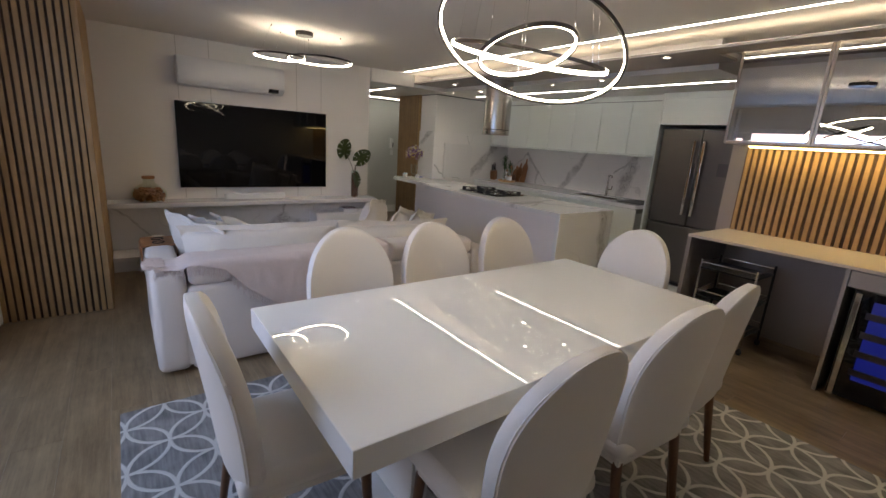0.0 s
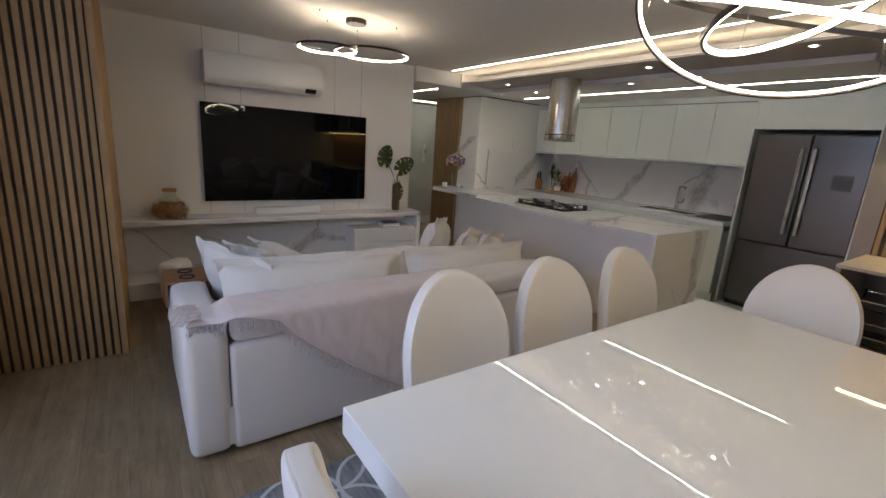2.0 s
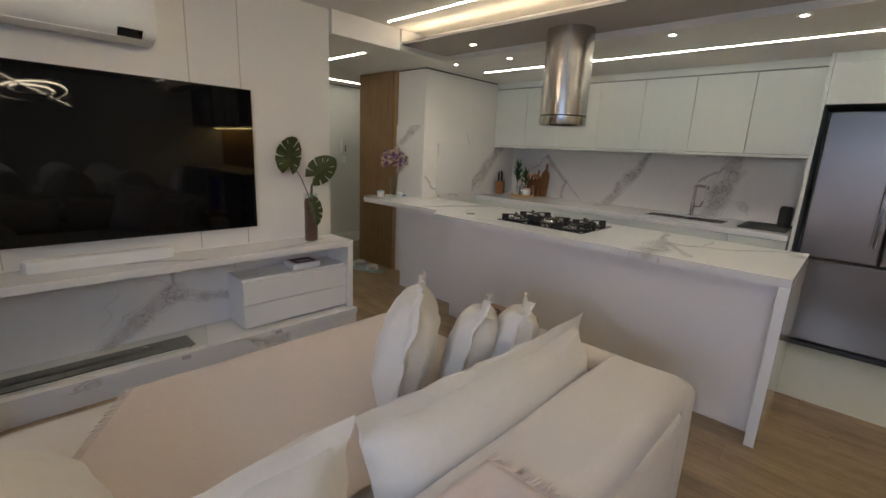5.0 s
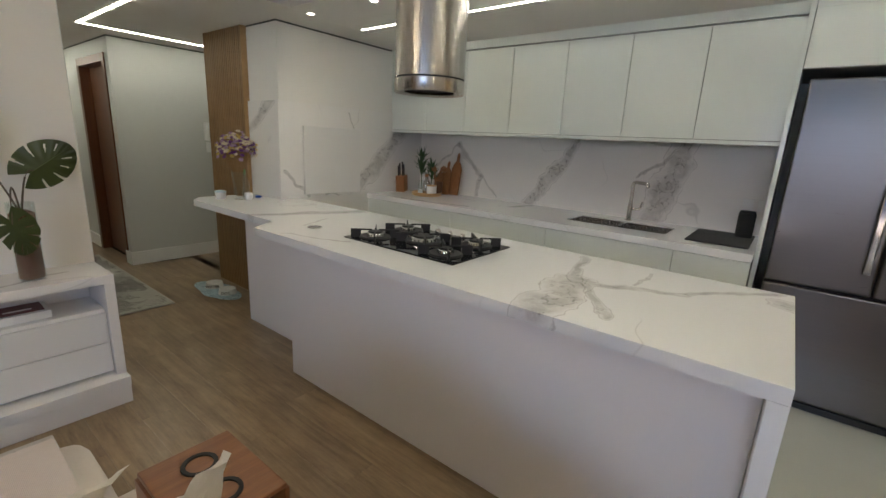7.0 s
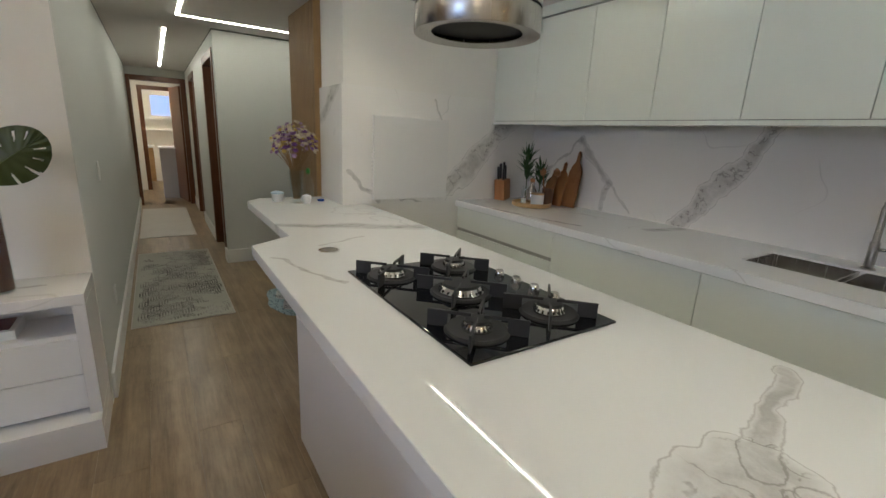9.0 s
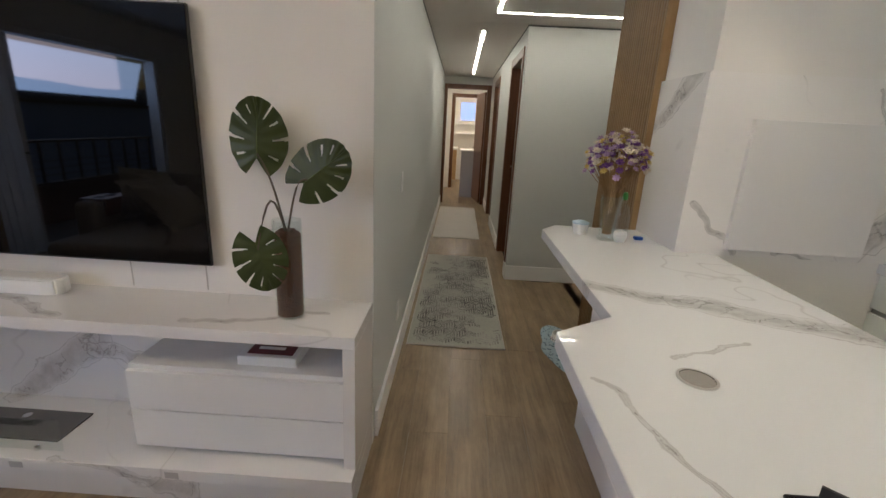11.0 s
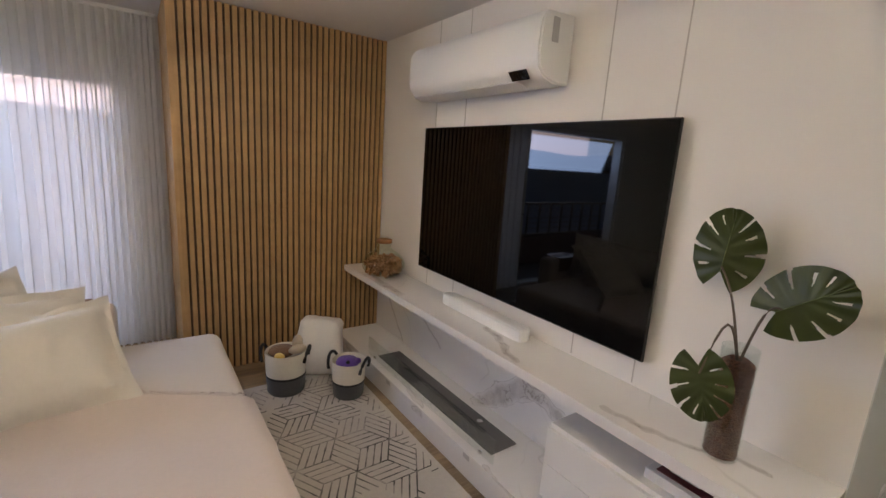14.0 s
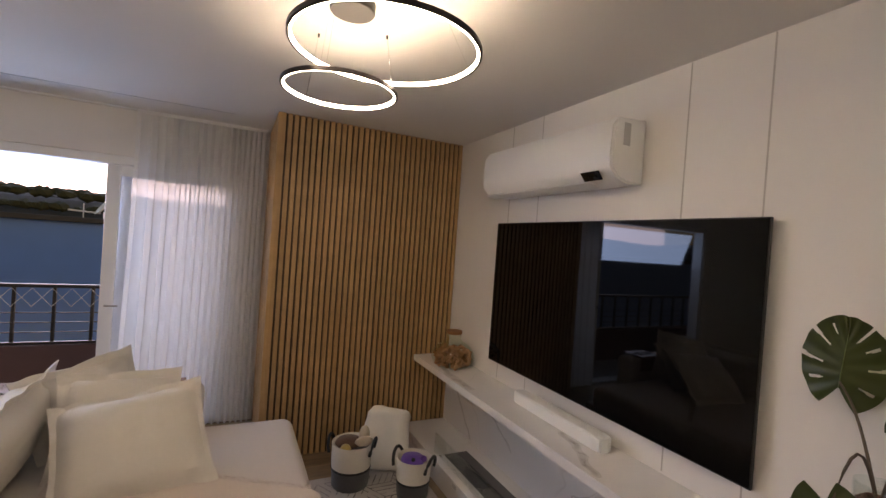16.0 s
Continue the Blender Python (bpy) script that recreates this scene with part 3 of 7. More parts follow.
# ceilings: the living room's, the lower one of kitchen and hall, the recessed board with its cove
structure("ceiling", box((-0.6, S0 - 0.15, Z1), (KX + 0.15, 16.2, Z1 + 0.12)), CEILING_PAINT, "off-white plaster living room ceiling", "ceiling")
low = box((4.47, 1.83, Z2), (KX - 0.001, TVY, Z1 - 0.001))
box((4.58, TVY + 0.001, Z2), (KX - 0.001, KY - 0.001, Z1 - 0.001), bm=low)
box((3.93, 5.64, Z2), (4.469, TVY, Z1 - 0.001), bm=low)
box((HX0 + 0.001, TVY + 0.001, Z2), (4.579, 8.049, Z1 - 0.001), bm=low)
box((4.721, KY + 0.14, Z2), (6.249, 8.049, Z1 - 0.001), bm=low)
box((4.5795, 7.081, Z2), (4.7205, 8.049, Z1 - 0.001), bm=low)
box((HX0 + 0.001, 8.051, Z2), (HX1 - 0.001, 12.168, Z1 - 0.001), bm=low)
structure("ceiling_kitchen", low, CEILING_PAINT, "lowered plaster ceiling over kitchen and hallway", "ceiling")
structure("trim_fascia", box((HX0 + 0.001, TVY - 0.04, Z2 - 0.0), (3.929, TVY - 0.0, Z1 - 0.001)), CEILING_PAINT, "plaster drop edge over the hallway opening", "trim")
board = box((3.93, 1.70, ZP), (4.469, 5.639, ZP + 0.02))
box((3.93, S0, ZP), (4.14, 1.699, ZP + 0.02), bm=board)
structure("ceiling_board", board, PANEL_GREY, "taupe recessed ceiling board with a cove light", "ceiling")
structure("trim_cove", box((4.20, 1.72, ZP + 0.021), (4.24, 5.60, Z1 - 0.002)), CEILING_PAINT, "plaster back of the cove", "trim")

# dark shadow gaps where the lowered ceiling meets the walls
SHADOW_GAP = plain("shadow_gap", (0.10, 0.10, 0.095), 0.8)
for lo, hi in (((HX0 + 0.0003, TVY + 0.01, 0), (HX0 + 0.002, 12.16, 0)), ((HX1 - 0.002, 8.04, 0), (HX1 - 0.0003, 12.16, 0)), ((HX1, 8.047, 0), (6.24, 8.0497, 0)), ((4.578, KY - 0.002, 0), (5.78, KY - 0.0003, 0)), ((4.5775, KY, 0), (4.5797, 6.42, 0))):
    structure("trim_shadow_gap", box((lo[0], lo[1], Z2 - 0.013), (hi[0], hi[1], Z2 - 0.0005)), SHADOW_GAP, "narrow dark joint between wall and lowered ceiling", "trim")

# grooves of the television wall, as shallow dark joints
for gx in (1.01, 1.32, 2.27, 2.58):
    structure("trim_groove", box((gx - 0.003, TVY - 0.0015, 0.70), (gx + 0.003, TVY - 0.0002, Z1 - 0.002)), plain("groove_shadow_gap", (0.50, 0.47, 0.43), 0.8), "narrow vertical joint in the television wall", "trim")


def baseboard(name, lo, hi):
    b = box(lo, (hi[0], hi[1], 0.14), 0.004)
    structure(name, b, PVC, "white moulded skirting board", "baseboard")


baseboard("baseboard", (HX0, TVY + 0.05, 0), (HX0 + 0.016, 12.16, 0))
baseboard("baseboard", (HX1 - 0.016, 8.034, 0), (HX1 - 0.001, 8.20, 0))
baseboard("baseboard", (HX1 - 0.016, 9.10, 0), (HX1 - 0.001, 10.48, 0))
baseboard("baseboard", (HX1 - 0.016, 8.033, 0), (6.2, 8.049, 0))
baseboard("baseboard", (HX1 - 0.016, 11.38, 0), (HX1 - 0.001, 12.16, 0))


def slat_wall(name, face, at, u0, u1, z0, z1, pitch, wide, deep, label, mat=None):
    """Upright slats on a backing; face '+x', '-x' or '-y' tells which way they look."""
    t = thing(name, 0, 0, 0, label, "slat panel", kind="structure")
    mat = mat or SLAT_WOOD
    d = {"+x": (1, 0), "-x": (-1, 0), "-y": (0, -1)}[face]
    if face == "-y":
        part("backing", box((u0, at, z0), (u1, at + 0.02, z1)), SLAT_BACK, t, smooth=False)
        base = mesh_of("slat", box((-wide / 2, -deep, z0), (wide / 2, -0.0005, z1), 0.0025, 1), mat)
    else:
        k = d[0]
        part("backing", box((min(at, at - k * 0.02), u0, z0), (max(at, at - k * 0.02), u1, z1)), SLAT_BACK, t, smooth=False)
        x0, x1 = sorted((0.0005 * k, deep * k))
        base = mesh_of("slat", box((x0, -wide / 2, z0), (x1, wide / 2, z1), 0.0025, 1), mat)
    n = int((u1 - u0) / pitch + 1e-6)
    spots = []
    for i in range(n):
        u = u0 + (i + 0.5) * (u1 - u0) / n
        spots.append((u, at, 0) if face == "-y" else (at, u, 0))
    pieces("slat", base, spots, t)
    return t


slat_wall("slat_panel", "+x", 0.277, 4.283, TVY - 0.001, 0.0, Z1 - 0.002, 0.0415, 0.028, 0.016, "oak slatted wall panel beside the television")
slat_wall("slat_panel", "-y", 4.283, -0.45, 0.255, 0.0, Z1 - 0.002, 0.0415, 0.028, 0.016, "oak slatted return of the corner panel")
single("corner_post", box((0.256, 4.268, 0.0), (0.292, 4.30, Z1 - 0.002), 0.003), SLAT_WOOD, "oak corner post between two slatted panels", "corner post", kind="structure")
slat_wall("slat_panel", "-x", 4.545, 6.43, 7.08, 0.0, Z2 - 0.002, 0.030, 0.018, 0.014, "dark oak slatted panel beside the entrance", SLAT_DARK)

single("corner_post", box((4.531, 6.4265, 0.0), (4.5795, 6.4295, Z2 - 0.002)), SLAT_WOOD, "thin oak edge strip of the slatted panel", "edge strip", kind="structure")

# planks of the floor
PW, PL = 0.184, 1.22
plank = mesh_of("plank", box((-PW / 2 + 0.0003, -PL / 2 + 0.0006, -0.006), (PW / 2 - 0.0003, PL / 2 - 0.0006, 0.0), 0.0005, 1), FLOOR_WOOD)
spots, rest = [], []
rows = int((4.62 + 0.45) / PW) + 1
for i in range(rows):
    x = -0.45 + (i + 0.5) * PW
    y = S0 - (i * 0.437 % 1.0) * PL + PL / 2
    while y < 12.2:
        hall = 3.2 < x < 4.2 or (4.0 < x and 6.0 < y < 8.2)
        if y < 6.2 or hall:
            (spots if len(spots) < 298 else rest).append((x, y, 0))
        y += PL
pieces("plank", plank, spots, floor)
more = bmesh.new()
for x, y, z in rest:
    box((x - PW / 2 + 0.0003, y - PL / 2 + 0.0006, -0.006), (x + PW / 2 - 0.0003, y + PL / 2 - 0.0006, 0), bm=more)
for x0, y0, x1, y1 in ((4.63, 6.6, 6.25, 8.04), (2.72, 12.2, 4.9, 16.0), (4.2, 8.17, 5.0, 12.2), (4.62, S0, 4.95, 1.75)):
    box((x0, y0, -0.006), (x1, y1, 0), bm=more)
box((3.2, 11.4, -0.0055), (4.2, 12.25, -0.0006), bm=more)
tagged(part("far_planks", more, FLOOR_WOOD, floor, smooth=False), kind="stuff")
structure("floor_kitchen", box((4.66, 1.80, -0.005), (KX - 0.001, KY - 0.001, 0.0015)), TILE, "pale polished porcelain kitchen floor", "floor")


# ---- doors of the hall ----
def door_frame(name, axis, at, thick, u0, u1, head, label):
    t = thing(name, 0, 0, 0, label, "door frame", kind="structure")
    w, p = 0.065, 0.012

    def bar(nm, a0, a1, z0, z1):
        lo, hi = ((at - p, a0, z0), (at + thick + p, a1, z1)) if axis == "y" else ((a0, at - p, z0), (a1, at + thick + p, z1))
        part(nm, box(lo, hi, 0.004), DOOR_WOOD, t)
    bar("jamb", u0 - w, u0 + 0.012, 0, head + w)
    bar("jamb", u1 - 0.012, u1 + w, 0, head + w)
    bar("lintel", u0 + 0.0125, u1 - 0.0125, head - 0.012, head + w)
    return t


door_frame("door_1", "y", HX1, 0.12, 8.22, 9.02, 2.02, "mahogany door frame in the hallway")
door_frame("door_2", "y", HX1, 0.12, 10.55, 11.30, 2.02, "mahogany door frame further down the hallway")
door_frame("door_3", "x", 12.17, 0.12, 3.30, 4.02, 2.04, "mahogany door frame at the end of the hallway")
door_frame("door_4", "x", 14.3, 0.10, 3.42, 4.0, 2.03, "mahogany frame of the bathroom doorway")


def door_leaf(name, x, y, rz, width, label):
    t = thing(name, x, y, 0, label, "door", rz=rz)
    part("leaf", box((0.005, -0.018, 0.008), (width, 0.018, 2.0), 0.003), DOOR_WOOD, t, world=False)
    for s in (-1, 1):
        h = tube([(width - 0.06, s * 0.018, 1.0), (width - 0.06, s * 0.055, 1.0), (width - 0.17, s * 0.058, 1.0)], 0.008)
        part("handle", h, CHROME, t, "chrome lever handle", world=False)
    return t


door_leaf("door", 4.0, 12.31, 100, 0.70, "open mahogany door swung into the bedroom")
door_leaf("door", HX1 + 0.10, 8.235, 90, 0.77, "closed mahogany door in the hallway")
door_leaf("door", HX1 + 0.10, 10.565, 90, 0.72, "closed mahogany door further down the hallway")


# ---- lights of the place ----
def led_strip(name, lo, hi, mat, label):
    single(name, box(lo, hi), mat, label, "led strip", at=((lo[0] + hi[0]) / 2, (lo[1] + hi[1]) / 2, hi[2]), smooth=False)


led_strip("led_strip", (3.721, S0 + 0.4, Z1 - 0.004), (3.729, 5.57, Z1 - 0.0005), COOL_LED, "thin neutral led line in the ceiling")
led_strip("led_strip", (5.108, 1.90, Z2 - 0.004), (5.117, 5.66, Z2 - 0.0005), COOL_LED, "thin neutral led line over the kitchen")
led_strip("led_strip", (3.80, 6.0, Z2 - 0.004), (3.82, 7.68, Z2 - 0.0005), HALL_LED, "thin neutral led line over the hall entrance")
led_strip("led_strip", (3.80, 7.685, Z2 - 0.004), (5.6, 7.705, Z2 - 0.0005), HALL_LED, "thin neutral led line across the entrance")
led_strip("led_strip", (3.72, 8.37, Z2 - 0.004), (3.745, 11.68, Z2 - 0.0005), HALL_LED, "thin neutral led line along the hallway")
led_strip("led_strip", (3.955, 1.75, ZP + 0.021), (3.985, 5.60, ZP + 0.026), WARM_LED, "hidden warm led line in the cove")
led_strip("led_strip", (3.955, S0 + 0.05, ZP + 0.021), (3.985, 1.69, ZP + 0.026), WARM_LED, "hidden warm led line in the cove over the bar")


def downlight(x, y, z):
    t = thing("downlight", x, y, z, "small round recessed white downlight, switched on", "downlight", "ceiling downlights")
    b = lathe([(0.0195, -0.001), (0.036, -0.001), (0.037, -0.003), (0.034, -0.006), (0.021, -0.004), (0.0195, -0.001)], n=24)
    part("rim", b, PVC, t, world=False)
    part("lens", lathe([(0, -0.002), (0.019, -0.002), (0.019, -0.0008), (0, -0.0008)], n=20), SPOT_LED, t, world=False)
    lamp("downlight_beam", "SPOT", look((x, y, z - 0.012), (x, y, 0)), 4, (1.0, 0.88, 0.72))


for x, y in ((4.63, 5.64), (4.65, 5.02), (4.59, 3.67), (4.55, 2.98)):
    downlight(x, y, Z2)
for x, y in ((4.25, 5.11), (4.15, 3.23), (4.05, 2.05)):
    downlight(x, y, ZP)


def light_ring(parent, c, normal, r, band=0.016, deep=0.016, outer=False, glow=0.8):
    """A black hoop with a glowing inner face."""
    z = Vector(normal).normalized()
    m = Matrix.Translation(c) @ z.to_track_quat("Z", "X").to_matrix().to_4x4()
    hoop = part("hoop", moved(ring_band(r, deep * 0.5, band), m), BLACK_METAL, parent, "black metal hoop", world=True)
    part("diffuser", moved(ring_band(r + deep * 0.5 + 0.0005 if outer else r - 0.006, 0.0055, band * glow, lo=band * (0.9 - glow)), m), RING_LED, hoop, "glowing inner led band", world=True)
    return [m @ Vector((r * math.cos(a), r * math.sin(a), band)) for a in (0.5, 2.6, 4.7)]


def pendant(name, cx, cy, rings, label, canopy=0.10):
    t = thing(name, cx, cy, Z1, label, "pendant lamp")
    part("canopy", lathe([(0, -0.036), (canopy, -0.036), (canopy + 0.004, -0.031), (canopy + 0.004, -0.0005), (0, -0.0005)], (cx, cy, Z1), 40), BLACK_METAL, t)
    for c, nrm, r, *how in rings:
        for p in light_ring(t, c, nrm, r, outer="outer" in how, glow=0.35 if "slim" in how else 0.8):
            top = (cx + (p.x - cx) * 0.75, cy + (p.y - cy) * 0.75, Z1 - 0.001)
            part("wire", tube([p, top], 0.0009, 5), CHROME, t)
            part("wire_grip", lathe([(0, -0.014), (0.004, -0.014), (0.004, 0), (0, 0)], top, 10), BLACK_METAL, t)
    return t


pendant("pendant_lamp", 1.85, 1.42, [((1.836, 1.417, 1.89), (0.435, 0.109, 0.894), 0.386, "slim"), ((1.852, 1.43, 1.88), (0.024, 0.344, 0.939), 0.20), ((1.85, 1.42, 1.865), (-0.095, -0.305, 1.0), 0.31, "outer")], "three tilted interlocking black led rings over the dining table", 0.11)
pendant("pendant_lamp", 1.92, 4.37, [((2.10, 4.45, 2.18), (0, 0, 1), 0.30), ((1.70, 4.39, 2.15), (0, 0, 1), 0.22)], "two overlapping black led rings over the sofa", 0.075)


# ---- dining ----
def dining_table():
    t = thing("dining_table", 1.93, 1.44, 0, "white high-gloss rectangular dining table with a thick top", "table")
    part("tabletop", box((0.852, 0.906, 0.645), (3.02, 1.975, 0.735), 0.004), LACQUER, t)
    part("base_panel", box((1.25, 1.22, 0.04), (1.33, 1.66, 0.644), 0.004), LACQUER, t)
    part("base_panel", box((2.55, 1.22, 0.04), (2.63, 1.66, 0.644), 0.004), LACQUER, t)
    part("stretcher", box((1.331, 1.40, 0.10), (2.549, 1.48, 0.40), 0.004), LACQUER, t)
    part("foot", box((1.18, 1.12, 0.014), (1.40, 1.76, 0.0395), 0.006), LACQUER, t)
    part("foot", box((2.48, 1.12, 0.014), (2.70, 1.76, 0.0395), 0.006), LACQUER, t)


dining_table()


def shell(outline_w, height, z0, thick, lean, curve, nx=14, nz=18, top_round=0.5):
    """An upholstered oval backrest: closed, padded, leaning back and curved across."""
    b = bmesh.new()
    front, back = [], []
    for k in range(nz + 1):
        v = math.sin(k / nz * math.pi / 2)
        up = z0 + height * v
        if v > 1 - top_round:
            q = (v - (1 - top_round)) / top_round
            half = outline_w / 2 * math.sqrt(max(0.0, 1 - q ** 2.1))
        else:
            half = outline_w / 2 * (0.86 + 0.14 * math.sin(v / (1 - top_round) * math.pi / 2))
        rowf, rowb = [], []
        for i in range(nx + 1):
            u = -1 + 2 * i / nx
            x = half * math.sin(u * math.pi / 2)
            pad = thick / 2 * math.sqrt(max(0.0, 1 - abs(u) ** 3)) * math.sqrt(max(0.0, 1 - (abs(2 * v - 1)) ** 6)) + 0.012
            y = lean * v ** 1.3 - curve * (x / (outline_w / 2)) ** 2
            rowf.append(b.verts.new((x, y - pad, up)))
            rowb.append(b.verts.new((x, y + pad, up)))
        front.append(rowf)
        back.append(rowb)
    for k in range(nz):
        for i in range(nx):
            b.faces.new((front[k][i], front[k][i + 1], front[k + 1][i + 1], front[k + 1][i]))
            b.faces.new((back[k][i], back[k + 1][i], back[k + 1][i + 1], back[k][i + 1]))
    for i in range(nx):
        b.faces.new((front[0][i + 1], front[0][i], back[0][i], back[0][i + 1]))
        b.faces.new((front[nz][i], front[nz][i + 1], back[nz][i + 1], back[nz][i]))
    for k in range(nz):
        b.faces.new((front[k][0], front[k + 1][0], back[k + 1][0], back[k][0]))
        b.faces.new((front[k][nx], back[k][nx], back[k + 1][nx], front[k + 1][nx]))
    bmesh.ops.remove_doubles(b, verts=b.verts[:], dist=0.002)
    bmesh.ops.recalc_face_normals(b, faces=b.faces[:])
    return b


def rim(outline_w, height, z0, lean, curve, top_round, off):
    """The line of the piping round the back of the shell."""
    pts = []
    for sgn in (1, -1):
        row = []
        for k in range(19):
            v = math.sin(k / 18 * math.pi / 2)
            if v > 1 - top_round:
                q = (v - (1 - top_round)) / top_round
                half = outline_w / 2 * math.sqrt(max(0.0, 1 - q ** 2.1))
            else:
                half = outline_w / 2 * (0.86 + 0.14 * math.sin(v / (1 - top_round) * math.pi / 2))
            x = sgn * half * 0.985
            row.append((x, lean * v ** 1.3 - curve * (x / (outline_w / 2)) ** 2 + off, z0 + height * v - 0.004))
        pts += row if sgn == 1 else row[::-1][1:]
    return pts


def chair():
    t = thing("dining_chair", 0, 0, 0, "off-white leatherette dining chair with an oval back", "chair", "chairs round the table")
    seat = box((-0.235, -0.45, 0.40), (0.235, 0.02, 0.485), 0.035, 4)
    for v in seat.verts:
        if v.co.z > 0.47:
            v.co.z += 0.015 * max(0, 1 - (v.co.x / 0.24) ** 2)
    part("seat", seat, LEATHER, t, world=False)
    part("seat_frame", box((-0.21, -0.42, 0.365), (0.21, 0.0, 0.3995), 0.006), LEATHER, t, world=False)
    back = part("backrest", shell(0.50, 0.625, 0.385, 0.055, 0.085, 0.045), LEATHER, t, world=False)
    part("piping", tube(rim(0.50, 0.625, 0.385, 0.085, 0.045, 0.5, 0.020), 0.0042, 6), LEATHER, back, world=False)
    part("piping", tube(rim(0.50, 0.625, 0.385, 0.085, 0.045, 0.5, -0.014), 0.0042, 6), LEATHER, back, world=False)
    for x, y, lx, ly in ((-0.19, -0.40, -0.02, -0.02), (0.19, -0.40, 0.02, -0.02), (-0.19, -0.02, -0.02, 0.05), (0.19, -0.02, 0.02, 0.05)):
        part("leg", tube([(x, y, 0.38), (x + lx, y + ly, 0.013)], 0.021, 12, taper=0.62), LEG_WOOD, t, "turned walnut leg", world=False)
    return t


# each chair's back stands at the place given; rz is the way it faces from the table
first = chair()
first.matrix_basis = pose(1.42, 2.165, 0)
for x, y, rz in ((1.992, 2.165, 0), (2.60, 2.165, 0), (3.222, 1.57, -90), (0.668, 1.45, 88), (1.40, 0.70, 180), (2.05, 0.715, 176), (2.52, 0.75, 183)):
    copy_thing(first, pose(x, y, 0, 0, 0, rz))

rug = thing("rug", 1.85, 1.1, 0, "grey rug with interlaced pale rings under the table", "rug")
part("rug_body", box((0.325, S0 + 0.55, 0.001), (3.40, 2.60, 0.012), 0.004), RUG_RINGS, rug)


# ---- sofa ----
SX0, SX1, SY0, SY1 = 0.52, 3.08, 2.88, 4.43


def puffy(w, d, h, corner=0.05, seg=10, crown=0.02):
    """An upholstered block with soft edges and a crowned top, its base at z = 0."""
    b = box((-w / 2, -d / 2, 0), (w / 2, d / 2, h), corner, 4)
    bmesh.ops.subdivide_edges(b, edges=[e for e in b.edges if e.calc_length() > 0.15], cuts=6, use_grid_fill=True)
    for v in b.verts:
        k = max(0, 1 - (2 * v.co.x / w) ** 4) * max(0, 1 - (2 * v.co.y / d) ** 4)
        if v.co.z > h * 0.6:
            v.co.z += crown * k
        v.co += 0.006 * noise.noise_vector(v.co * 4.0)
    return b


def sofa():
    t = thing("sofa", (SX0 + SX1) / 2, SY0, 0, "large ivory fabric sofa with deep extended seats", "sofa")
    part("base", box((SX0 + 0.03, SY0 + 0.01, 0.05), (SX1 - 0.03, SY1 - 0.10, 0.26), 0.02), SOFA_CLOTH, t)
    part("back_frame", moved(puffy(SX1 - SX0 - 0.36, 0.26, 0.54, 0.03, crown=0.004), pose((SX0 + SX1) / 2, SY0 + 0.13, 0.025)), SOFA_CLOTH, t)
    part("back_pad", moved(puffy(SX1 - SX0 - 0.37, 0.28, 0.135, 0.045, crown=0.012), pose((SX0 + SX1) / 2, SY0 + 0.138, 0.566)), SOFA_CLOTH, t)
    for x, h in ((SX0 + 0.09, 0.635), (SX1 - 0.09, 0.58)):
        part("arm", moved(puffy(0.18, 1.06, h, 0.045, crown=0.012), pose(x, SY0 + 0.53, 0.025)), SOFA_CLOTH, t)
    mid = (SX0 + SX1) / 2
    for x0, x1 in ((SX0 + 0.185, mid - 0.004), (mid + 0.004, SX1 - 0.185)):
        part("seat_cushion", moved(puffy(x1 - x0, SY1 - SY0 - 0.30, 0.20, 0.06, crown=0.02), pose((x0 + x1) / 2, (SY0 + 0.30 + SY1) / 2, 0.262)), SOFA_CLOTH, t)
    for x in (SX0 + 0.08, SX1 - 0.08):
        for y in (SY0 + 0.10, SY1 - 0.65):
            part("foot", lathe([(0.028, 0), (0.032, 0.024), (0, 0.024)], (x, y, 0), 14), RUBBER, t)


sofa()


